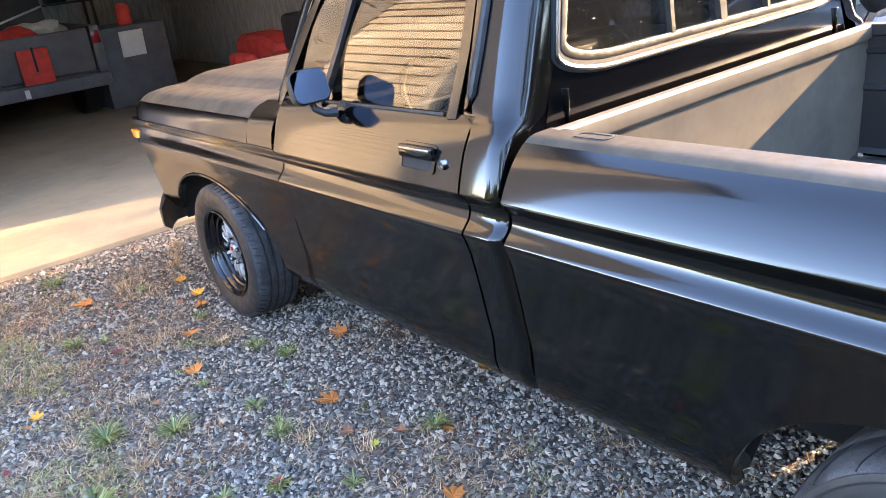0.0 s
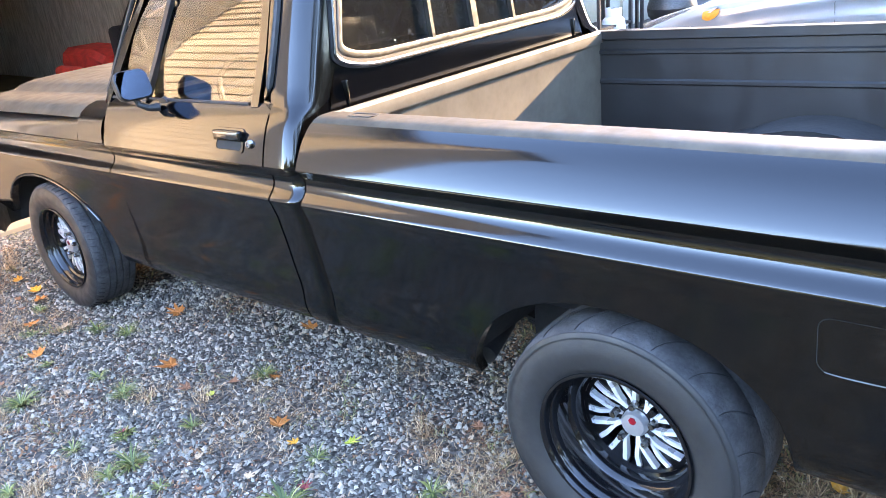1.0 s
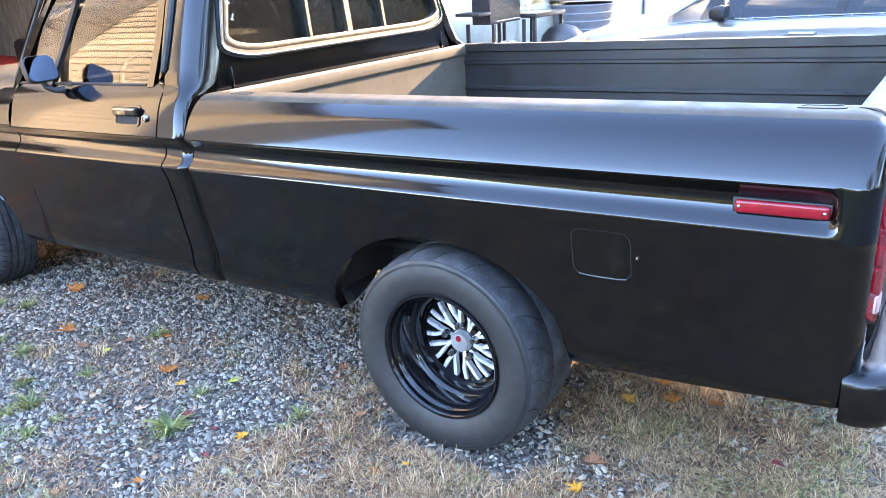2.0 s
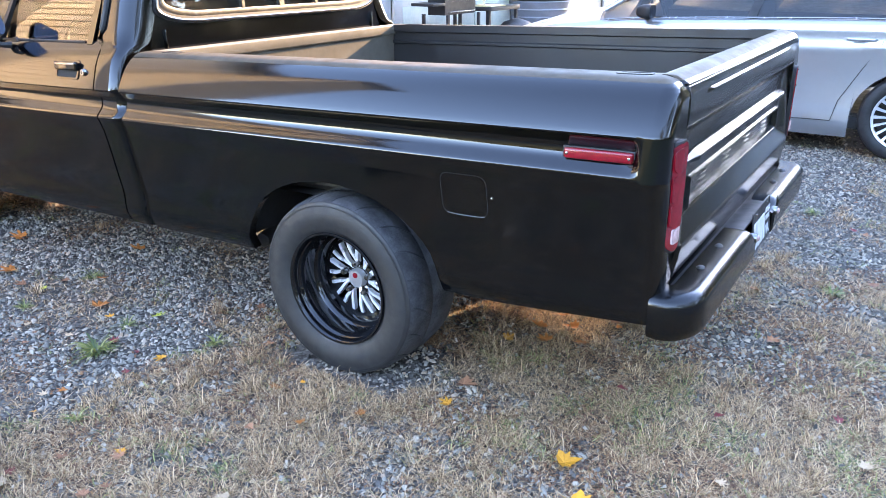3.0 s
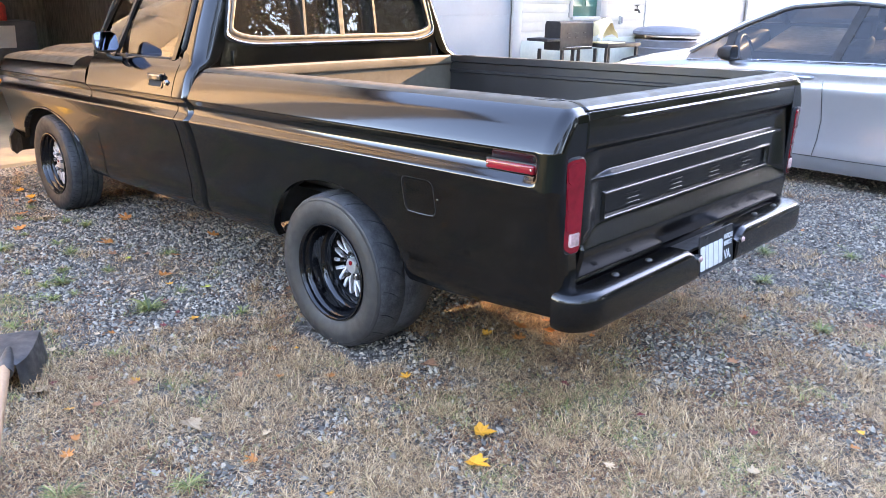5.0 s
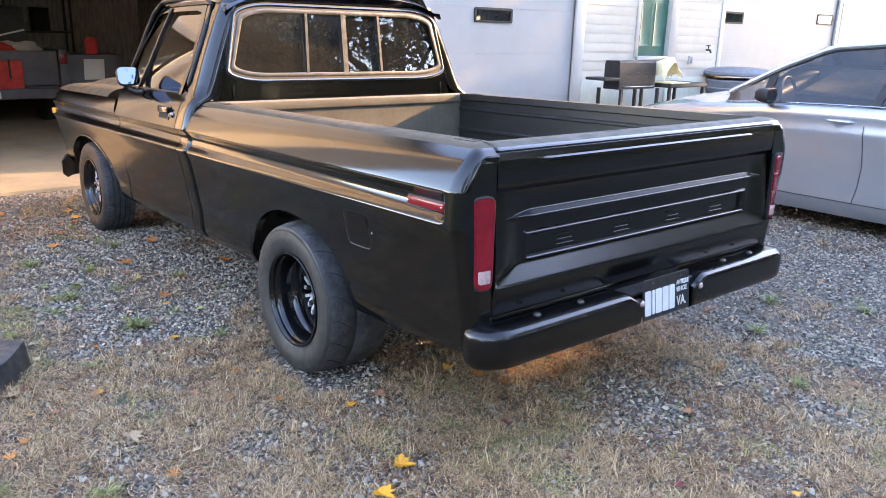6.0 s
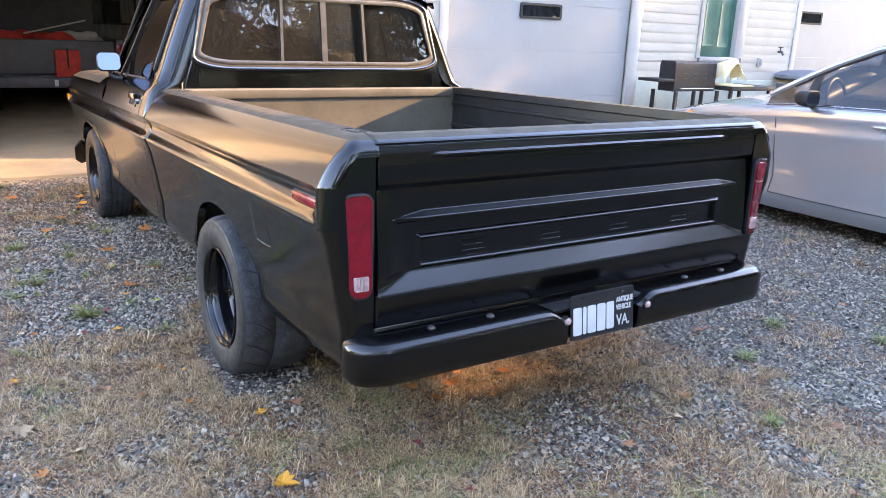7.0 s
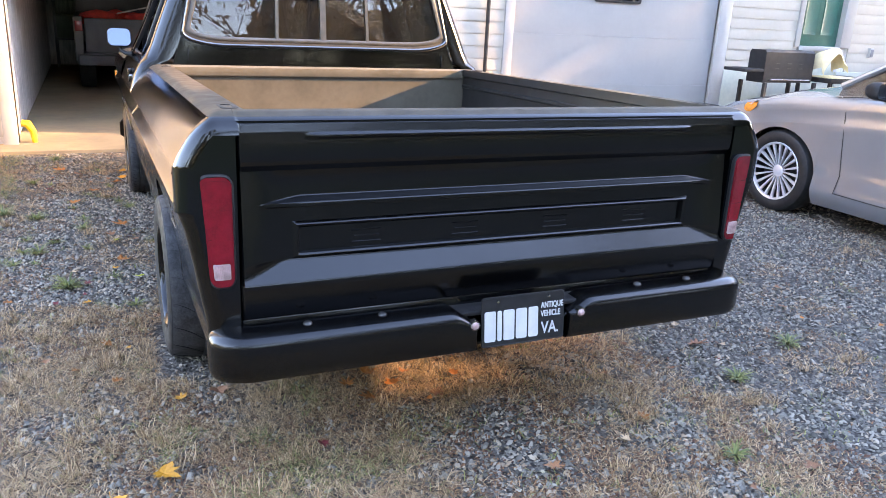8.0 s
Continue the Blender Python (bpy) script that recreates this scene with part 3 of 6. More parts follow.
    for s in (-1, 1):
        # rain gutter down the door's rear edge
        bm = bmesh.new()
        pts = [(s * (interp(CAB_TOP + PILLAR[1:], z) + 0.003), 1.212 + 0.12 * max(0, z - 1.35), z) for z in (1.158, 1.2, 1.3, 1.4, 1.5, 1.6)]
        pts += [(s * 0.722, 1.30, 1.635), (s * 0.722, 1.6, 1.645), (s * 0.722, 1.95, 1.64), (s * 0.74, 2.06, 1.58), (s * 0.88, 2.25, 1.16)]
        tube(bm, pts, [0.010] + [0.013] * 5 + [0.010] * 5, 8)
        tp("drip_rail", bm, M_BLACK)
        # windscreen pillar
        bm = bmesh.new()
        rows = []
        for x, y, z in ((0.90, 2.30, 1.06), (0.868, 2.255, 1.18), (0.80, 2.17, 1.40), (0.715, 2.06, 1.63)):
            rows.append([Vector((s * (x + a), y + b, z)) for a, b in ((0.0, -0.05), (0.005, -0.01), (-0.01, 0.03), (-0.06, 0.035), (-0.06, -0.02))])
        loft(bm, rows, closed=True, cap=True)
        tp("windscreen_pillar", bm, M_PAINT)
    bm = bmesh.new()
    rows = []
    for x, y, z in ((0.84, 2.31, 1.10), (0.66, 2.07, 1.625)):
        rows.append([Vector((x * k / 6, y + 0.06 * (1 - (k / 6) ** 2), z)) for k in range(-6, 7)])
    vs = loft(bm, rows)
    ob = tp("windscreen", bm, M_GLASS)
    ob.visible_shadow = False
    # inside: floor, dash, bench seat, steering wheel
    tp("cab_floor", boxm(-0.86, 0.86, 1.06, 2.5, 0.48, 0.52), M_BLACK)
    tp("dashboard", boxm(-0.84, 0.84, 2.12, 2.32, 0.90, 1.08, bevel=0.03), M_SEAT)
    seat = new("bench_seat")
    seat.parent = truck
    tp("cushion", boxm(-0.74, 0.74, 1.25, 1.78, 0.62, 0.82, bevel=0.05, seg=3), M_SEAT, seat)
    tp("backrest", boxm(-0.74, 0.74, 1.12, 1.28, 0.78, 1.17, bevel=0.05, seg=3), M_SEAT, seat)
    bm = bmesh.new()
    c, u, v = Vector((-0.38, 1.93, 1.05)), Vector((1, 0, 0)), Vector((0, 0.55, 0.83))
    loft(bm, [ring(c + u * 0.19 * math.cos(a) + v * 0.19 * math.sin(a), (u * math.cos(a) + v * math.sin(a)), u.cross(v), 0.013, 8) for a in [2 * math.pi * i / 28 for i in range(29)]], closed=True)
    tube(bm, [c - u * 0.19, c, c + u * 0.19], 0.012)
    tube(bm, [c, c + Vector((0, 0.3, -0.2))], 0.02)
    tp("steering_wheel", bm, M_BLACK)


def build_door(s):
    door = new("door")
    door.parent = truck
    y0, y1 = 1.180, 2.185
    bm = bmesh.new()
    ys = [y0 + (y1 - y0) * i / 12 for i in range(13)]
    slant = lambda y, z: y + 0.05 * smooth01(0.9, 0.4, z) * smooth01(y1 - 0.25, y1, y)
    vs = side_panel(bm, s, ys, CAB_TOP, lambda y: 0.40)
    for row in vs:
        for v in row:
            v.co.y = slant(v.co.y, v.co.z)
    for row, d in ((vs[0], 0), (vs[-1], 0)):
        col = [v.co.copy() for v in row]
        loft(bm, [col, [p + Vector((-s * 0.05, 0, 0)) for p in col]])
    tp("door_skin", bm, M_PAINT, door)
    tp("inner_panel", boxm(s * 0.84, s * 0.87, y0, y1, 0.45, 1.12), M_BLACK, door)
    P = lambda y, z, d=0.0: Vector((s * (interp(CAB_TOP + PILLAR[1:], z) + d), y, z))
    # window surround: rear post, top bar, front post
    bm = bmesh.new()
    rows = []
    path = [(1.264, 1.14), (1.270, 1.3), (1.290, 1.5), (1.335, 1.585), (1.42, 1.603), (1.7, 1.605), (1.93, 1.60), (2.02, 1.57), (2.11, 1.38), (2.20, 1.14)]
    for i, (y, z) in enumerate(path):
        w = 0.018 if i < 3 else 0.026
        a = Vector(path[min(i + 1, 9)]) - Vector(path[max(i - 1, 0)])
        nrm = Vector((-a.y, a.x)).normalized()
        o, q = (y + nrm.x * w, z + nrm.y * w), (y - nrm.x * w, z - nrm.y * w)
        rows.append([P(*o, 0.0), P(*o, 0.003), P(*q, 0.003), P(*q, -0.03), P(*o, -0.03)])
    loft(bm, rows, closed=True, cap=True)
    tp("window_frame", bm, M_PAINT, door)
    bm = bmesh.new()
    rows = [[P(y, z, d) for y, d in ((1.905, 0.012), (1.93, 0.012), (1.93, -0.012), (1.905, -0.012))] for z in (1.14, 1.3, 1.45, 1.60)]
    for k, row in enumerate(rows):
        for p in row:
            p.y -= 0.035 * k
    loft(bm, rows, closed=True, cap=True)
    tp("vent_bar", bm, M_BLACK, door)
    bm = bmesh.new()
    tube(bm, [P(1.30, 1.146, 0.0), P(1.6, 1.146, 0.0), P(2.18, 1.146, 0.0)], 0.006)
    tp("sill_rubber", bm, M_BLACK, door)
    bm = bmesh.new()
    rows = []
    for i in range(17):
        z = 1.13 + 0.47 * i / 16
        yb = 1.275 + 0.04 * (z - 1.13)
        yf = 2.19 - 0.36 * (z - 1.13)
        w = 0.9105 - 0.42 * (z - 1.13) - 0.024 + 0.022 * (1 - ((z - 1.365) / 0.235) ** 2)
        rows.append([Vector((s * w, yb, z)), Vector((s * w, yf, z)), Vector((s * (w - 0.004), yf, z)), Vector((s * (w - 0.004), yb, z))])
    loft(bm, rows, closed=True, cap=True)
    ob = tp("pane", bm, M_GLASS, door)
    ob.visible_shadow = False
    # handle: bezel, pull, button recess, lock
    hd = new("door_handle")
    hd.parent = door
    hw = interp(CAB_TOP, 1.045)
    f = lambda y, z, d: Vector((s * (interp(CAB_TOP, z) + d), y, z))
    bm = bmesh.new()
    o = rrect(1.278, 1.432, 1.005, 1.078, 0.014, 4)
    i2 = rrect(1.288, 1.422, 1.012, 1.072, 0.010, 4)
    loft(bm, [[f(y, z, 0.0) for y, z in o], [f(y, z, 0.004) for y, z in o], [f(y, z, 0.004) for y, z in i2], [f(y, z, 0.0015) for y, z in i2]], closed=True)
    tp("handle_bezel", bm, M_PAINT, hd)
    bm = bmesh.new()
    loft(bm, [[f(1.355 + (y - 1.355) * k, 1.042 + (z - 1.042) * k, 0.0015) for y, z in i2] for k in (1.0, 0.6, 0.2, 0.02)], closed=True)
    tp("recess", bm, M_UNDER, hd)
    bm = boxm(s * (hw - 0.002), s * (hw + 0.016), 1.283, 1.428, 1.040, 1.074, bevel=0.006, seg=3)
    tp("pull", bm, M_PAINT, hd)
    bm = boxm(s * (hw + 0.010), s * (hw + 0.0175), 1.290, 1.420, 1.060, 1.070, bevel=0.002)
    tp("bright_top", bm, M_CHROME, hd)
    bm = bmesh.new()
    lathe(bm, [(0.0, s * 0.978), (0.007, s * 0.978), (0.008, s * 0.981), (0.011, s * 0.981), (0.013, s * 0.978), (0.014, s * 0.965)], 16, "x", (0, 1.245, 1.035))
    tp("door_lock", bm, M_CHROME, door)
    # mirror on its arm
    mir = new("door_mirror")
    mir.parent = door
    c = Vector((s * 0.995, 1.83, 1.217))
    bm = bmesh.new()
    tube(bm, [(s * 0.93, 1.80, 1.125), (s * 0.965, 1.815, 1.128), (s * 0.99, 1.83, 1.145), (s * 0.995, 1.845, 1.18)], [0.016, 0.012, 0.011, 0.013], 10)
    lathe(bm, [(0.0, 0.0), (0.03, 0.0), (0.034, 0.012), (0.0, 0.02)], 16, "x", (s * 0.915, 1.80, 1.125))
    tp("mirror_arm", bm, M_BLACK, mir)
    bm = bmesh.new()
    o = rrect(-0.064, 0.064, -0.053, 0.053, 0.030, 6)
    loft(bm, [[c + Matrix.Rotation(radians(-18), 3, "X") @ Vector((x * k, d, z * k)) for x, z in o] for k, d in ((0.955, -0.004), (1.0, 0.0), (1.0, 0.012), (0.9, 0.035), (0.6, 0.052), (0.2, 0.058))], closed=True, cap=True)
    tp("mirror_shell", bm, M_BLACK, mir)
    bm = bmesh.new()
    slab(bm, [(x * 0.94, z * 0.93) for x, z in o], -0.0055, -0.003, lambda x, y, z: c + Matrix.Rotation(radians(-18), 3, "X") @ Vector((x, y, z)))
    tp("mirror_glass", bm, M_MIRROR, mir)


def build_front():
    for s in (-1, 1):
        bm = bmesh.new()
        cy, cz, a, b = FRONT_ARCH
        ys = columns(2.195, 3.74, cy, a, 8, 24) + [3.76, 3.78, 3.795, 3.805, 3.81]
        nose = lambda y: (0.06 * smooth01(3.70, 3.815, y) ** 2, y)
        vs = side_panel(bm, s, ys, [(0.975, 0.985), (0.977, 0.95)], lambda y: arch(y, *FRONT_ARCH, interp([(2.19, 0.40), (2.45, 0.40), (3.55, 0.50), (3.81, 0.56)], y)), lambda y: 1.0 - 0.55 * smooth01(3.3, 3.75, y), nose)
        front = [v.co.copy() for v in vs[-1]]
        loft(bm, [front, [Vector((s * 0.5, p.y + 0.01, p.z)) for p in front]])
        # rounded lip along the wheel opening
        pts = [(s * (half_width(max(0.4, cz + b * math.sin(t))) + 0.002), cy + a * math.cos(t), cz + b * math.sin(t)) for t in [math.pi * i / 28 for i in range(29)] if cz + b * math.sin(t) > 0.56]
        tube(bm, pts, 0.006, 6)
        tp("front_fender", bm, M_PAINT)
        bm = bmesh.new()
        rows = []
        for i in range(17):
            t = 0.12 + (math.pi - 0.24) * i / 16
            y, z = cy + (a + 0.01) * math.cos(t), cz + (b + 0.04) * math.sin(t)
            rows.append([Vector((s * (half_width(z) - 0.03), y, z)), Vector((s * 0.56, y, z))])
        loft(bm, rows)
        tp("wheel_well", bm, M_UNDER)
        # cowl side between door and bonnet
        bm = bmesh.new()
        top = [(0.978, 0.986), (0.985, 0.987), (1.0, 0.985), (1.03, 0.979), (1.06, 0.966), (1.085, 0.945), (1.105, 0.915), (1.118, 0.87)]
        rows = [[Vector((s * w, y, z)) for z, w in top] for y in (2.195, 2.28, 2.395)]
        loft(bm, rows)
        tp("cowl_side", bm, M_PAINT)
    # bonnet with tall sides
    bm = bmesh.new()
    rows = []
    for y in [2.402 + (3.80 - 2.402) * i / 20 for i in range(21)] + [3.815, 3.828, 3.835]:
        k = smooth01(3.55, 3.84, y)
        drop = 0.012 * smooth01(2.4, 3.6, y) + 0.055 * k ** 2
        nose = 0.055 * k ** 2
        prof = [(0.978, 0.986), (0.99, 0.985), (1.01, 0.981), (1.04, 0.970), (1.065, 0.952), (1.083, 0.930), (1.098, 0.90), (1.106, 0.86), (1.112, 0.80), (1.114, 0.70), (1.135, 0.655), (1.150, 0.58), (1.158, 0.3), (1.160, 0.0)]
        half = [(w - nose, 0.978 + (z - 0.978) * (1 - drop / 0.18)) for z, w in prof]
        rows.append([Vector((-w, y, z)) for w, z in half] + [Vector((w, y, z)) for w, z in reversed(half[:-1])])
    vs = loft(bm, rows)
    last = [v.co.copy() for v in vs[-1]]
    loft(bm, [last, [Vector((p.x * 0.99, p.y + 0.004, 0.975)) for p in last]])
    dust_and_sun_tint(tp("bonnet", bm, M_PAINT), 1.06)
    dust_and_sun_tint(tp("cowl_top", boxm(-0.86, 0.86, 2.2, 2.40, 1.10, 1.118, bevel=0.006), M_PAINT))
    tp("front_panel", boxm(-0.90, 0.90, 3.77, 3.808, 0.52, 0.975, bevel=0.01), M_PAINT)
    bump = new("front_bumper")
    bump.parent = truck
    bm = bmesh.new()
    sec = [(0.0, 0.535), (0.03, 0.545), (0.06, 0.543), (0.078, 0.532), (0.088, 0.512), (0.092, 0.48), (0.09, 0.44), (0.082, 0.405), (0.068, 0.378), (0.045, 0.364), (0.02, 0.360), (0.0, 0.366)]
    rows = []
    for i in range(41):
        x = -1.0 + 2.0 * i / 40
        e = smooth01(0.80, 1.0, abs(x))
        tip = 1 - 0.45 * smooth01(0.93, 1.0, abs(x)) ** 2
        rows.append([Vector((x * (1 - 0.02 * e), 3.86 - 0.20 * e ** 1.5 + y * (1 - 0.3 * e) * tip, 0.452 + (z - 0.452) * tip)) for y, z in sec])
    loft(bm, rows, closed=True, cap=True)
    tp("bumper_blade", bm, M_BLACK, bump)


def wheel(name, s, y, z, r_tyre, width, face, dish, rim_r, treads):
    """A wheel with its tyre; face is the tyre's outer wall at |x|, dish how deep the spokes lie."""
    w = new(name)
    w.parent = truck
    X = lambda d: s * (face - d)
    c = (0, y, z)
    bm = bmesh.new()
    prof = [(rim_r - 0.004, 0.012), (rim_r + 0.006, 0.004), (rim_r + 0.02, -0.002), (rim_r + 0.05, -0.010), (rim_r + 0.075, -0.010), (r_tyre - 0.022, -0.002), (r_tyre - 0.018, 0.0), (r_tyre - 0.016, 0.004)]
    prof = [(r, X(d)) for r, d in prof]
    lathe(bm, prof, 72, "x", c)
    back = [(r_tyre - 0.018, X(width - 0.01)), (rim_r + 0.05, X(width + 0.01)), (rim_r - 0.01, X(width - 0.02))]
    lathe(bm, back, 48, "x", c)
    tyre = part("tyre", bm, M_RUBBER, w)
    bm = bmesh.new()
    if treads == "slick":
        prof = [(r_tyre - 0.0165, 0.003), (r_tyre - 0.012, 0.010), (r_tyre - 0.007, 0.030), (r_tyre - 0.003, 0.065), (r_tyre, 0.115), (r_tyre - 0.003, 0.117), (r_tyre - 0.003, 0.121), (r_tyre, 0.123), (r_tyre, width - 0.10), (r_tyre - 0.007, width - 0.03), (r_tyre - 0.018, width - 0.01)]
        lathe(bm, [(r, X(d)) for r, d in prof], 72, "x", c)
    else:
        prof = [(r_tyre - 0.0165, 0.003), (r_tyre - 0.006, 0.012)]
        d = 0.03
        while d < width - 0.04:
            prof += [(r_tyre - 0.001, d), (r_tyre, d + 0.024), (r_tyre - 0.009, d + 0.026), (r_tyre - 0.009, d + 0.032)]
            d += 0.034
        prof += [(r_tyre - 0.002, width - 0.02), (r_tyre - 0.018, width - 0.01)]
        lathe(bm, [(r, X(q)) for r, q in prof], 72, "x", c)
    part("tread", bm, M_TREAD, tyre, "dusty worn tread", smooth=60)
    # sipes across the shoulder
    n = 20 if treads == "slick" else 60
    for k in range(n):
        a = 2 * math.pi * k / n
        bm = bmesh.new()
        pts = []
        for i in range(7):
            q = i / 6
            ang = a + (0.05 * q + 0.16 * q * q if treads == "slick" else 0.03 * q)
            d = 0.006 + (0.108 if treads == "slick" else 0.03) * q
            rr = interp([(0.0, r_tyre - 0.0165), (0.010, r_tyre - 0.012), (0.030, r_tyre - 0.007), (0.065, r_tyre - 0.003), (0.115, r_tyre)] if treads == "slick" else
                        [(0.0, r_tyre - 0.0165), (0.012, r_tyre - 0.006), (0.03, r_tyre - 0.001)], d) + 0.0004
            pts.append(Vector((X(d), y + rr * math.cos(ang), z + rr * math.sin(ang))))
        tube(bm, pts, [0.0012, 0.0022, 0.0026, 0.0026, 0.0026, 0.0022, 0.0012], 5)
        part("tread_groove", bm, M_BLACK, tyre)
    if treads == "slick":
        bm = bmesh.new()
        rr = r_tyre - 0.03
        loft(bm, [ring(Vector((X(-0.0085), y, z)), Vector((0, 1, 0)), Vector((0, 0, 1)), rr + q, 72) for q in (-0.002, 0.0, 0.002)], closed=True)
        part("wall_ring", bm, M_BLACK, tyre)
    # rim barrel, stepping in to the narrower core that holds the spokes
    core = rim_r - (0.052 if treads == "slick" else 0.034)
    bm = bmesh.new()
    prof = [(rim_r - 0.004, 0.010), (rim_r + 0.003, 0.0), (rim_r + 0.001, -0.004), (rim_r - 0.006, -0.003), (rim_r - 0.012, 0.004), (rim_r - 0.014, 0.02), (rim_r - 0.022, 0.028), (rim_r - 0.026, 0.05), (rim_r - 0.030, dish * 0.62), (rim_r - 0.040, dish * 0.68), (core + 0.006, dish * 0.78),
            (core, dish), (core - 0.004, dish + 0.03), (core - 0.012, width * 0.8), (0.05, width * 0.8)]
    lathe(bm, [(r, X(d)) for r, d in prof], 64, "x", c)
    rim = part("rim", bm, M_RIM, w, "gloss black deep-dish rim")
    # ten forked spokes: black web with two narrow milled edges that part towards the rim
    R = core - 0.002
    r0 = 0.040
    for k in range(10):
        a0 = 2 * math.pi * k / 10 + 0.1
        for side in (-1, 0, 1):
            bm = bmesh.new()
            rows = []
            for i in range(11):
                q = i / 10
                r = r0 + (R - r0) * q
                fork = 0.06 + 0.09 * smooth01(0.20, 0.62, q) + 0.03 * q ** 4 if side else 0.0
                ang = a0 - s * 0.16 * (1 - q) ** 2 + side * fork
                hw = (0.0032 + 0.0032 * smooth01(0.05, 0.6, q)) if side else 0.003 + 0.013 * smooth01(0.05, 0.8, q)
                dep = dish - 0.014 + 0.020 * (q - 0.45) ** 2 * 2 + (0.0 if side else 0.008)
                u, v = Vector((0, math.cos(ang), math.sin(ang))), Vector((0, -math.sin(ang), math.cos(ang)))
                base = Vector((X(dep), y, z)) + u * r
                low = Vector((s * (0.018 if side else 0.012), 0, 0))
                rows.append([base + v * hw, base - v * hw, base - v * hw * 1.15 - low, base + v * hw * 1.15 - low])
            loft(bm, rows, closed=True, cap=True)
            if side:
                part("spoke_edge", bm, M_MILLED, rim, "milled bright spoke edge")
            else:
                part("spoke", bm, M_RIM, rim)
    bm = bmesh.new()
    lathe(bm, [(R + 0.002, X(dish - 0.004)), (R - 0.010, X(dish - 0.008)), (R - 0.014, X(dish + 0.02))], 56, "x", c)
    lathe(bm, [(0.062, X(dish + 0.012)), (0.056, X(dish - 0.002)), (0.046, X(dish - 0.006)), (0.036, X(dish - 0.006))], 40, "x", c)
    part("hub", bm, M_RIM, rim)
    bm = bmesh.new()
    lathe(bm, [(0.037, X(dish - 0.008)), (0.036, X(dish - 0.024)), (0.031, X(dish - 0.031)), (0.0, X(dish - 0.033))], 32, "x", c)
    cap = part("centre_cap", bm, M_CAP, rim)
    bm = bmesh.new()
    lathe(bm, [(0.0, X(dish - 0.0345)), (0.011, X(dish - 0.0342)), (0.0115, X(dish - 0.030))], 6, "x", (0, y, z + 0.014))
    part("cap_badge", bm, M_RED, rim, "small plain red badge")
    for k in range(5):
        a = 2 * math.pi * k / 5 + 0.3
        bm = bmesh.new()
        lathe(bm, [(0.011, X(dish - 0.01)), (0.011, X(dish - 0.034)), (0.008, X(dish - 0.04)), (0.0, X(dish - 0.041))], 6, "x", (0, y + 0.057 * math.cos(a), z + 0.057 * math.sin(a)))
        part("lug_nut", bm, M_CHROME, rim)
    return w


def build_chassis():
    for s in (-1, 1):
        tp("frame_rail", boxm(s * 0.38, s * 0.46, -1.1, 3.6, 0.40, 0.52, bevel=0.008), M_UNDER)
    bm = bmesh.new()
    tube(bm, [(-0.62, 0.0, 0.325), (0.62, 0.0, 0.325)], 0.045, 12)
    lathe(bm, [(0.0, -0.17), (0.11, -0.12), (0.13, 0.0), (0.10, 0.10), (0.05, 0.2)], 20, "y", (0.0, 0.0, 0.325))
    part("rear_axle", bm, M_UNDER, truck)
    bm = bmesh.new()
    tube(bm, [(-0.7, 2.97, 0.31), (0.7, 2.97, 0.31)], 0.04, 12)
    part("front_axle", bm, M_UNDER, truck)
    tp("floor_pan", boxm(-0.80, 0.80, 1.06, 3.6, 0.47, 0.50), M_UNDER)
    bm = bmesh.new()
    tube(bm, [(0.25, 2.2, 0.38), (0.25, 1.0, 0.38), (-0.3, 0.75, 0.40), (-0.62, 0.55, 0.40), (-0.80, 0.50, 0.385)], 0.03, 12)
    tp("exhaust_pipe", bm, M_UNDER)
    # unseen springs, added to keep sun off the ground beneath
    for s in (-1, 1):
        bm = bmesh.new()
        for k, half in enumerate((0.68, 0.52, 0.36)):
            pts = [(-half + 2 * half * i / 10) for i in range(11)]
            loft(bm, [[Vector((s * x, y, 0.40 - 0.012 * k + 0.10 * (y / 0.68) ** 2 - 0.07 + d)) for x, d in ((0.485, 0.0), (0.545, 0.0), (0.545, 0.010), (0.485, 0.010))] for y in pts], closed=True, cap=True)
        tp("leaf_spring", bm, M_UNDER)
    # unseen muffler shape, added to block low sun from the right
    bm = bmesh.new()
    lathe(bm, [(0.0, 0.42), (0.07, 0.43), (0.085, 0.46), (0.085, 1.02), (0.07, 1.05), (0.0, 1.06)], 18, "y", (0.60, 0, 0.31))
    tp("muffler", bm, M_UNDER)


build_bed()
build_tailgate()
build_rear_lamps()
build_rear_bumper()
build_cab()
build_door(-1)
build_door(1)
build_front()
build_chassis()
wheel("rear_wheel", -1, 0.0, 0.330, 0.337, 0.30, 0.955, 0.146, 0.208, "slick")
wheel("rear_wheel", 1, 0.0, 0.330, 0.337, 0.30, 0.955, 0.146, 0.208, "slick")
wheel("front_wheel", -1, 2.972, 0.315, 0.322, 0.215, 0.955, 0.07, 0.205, "ribbed")
wheel("front_wheel", 1, 2.972, 0.315, 0.322, 0.215, 0.955, 0.07, 0.205, "ribbed")


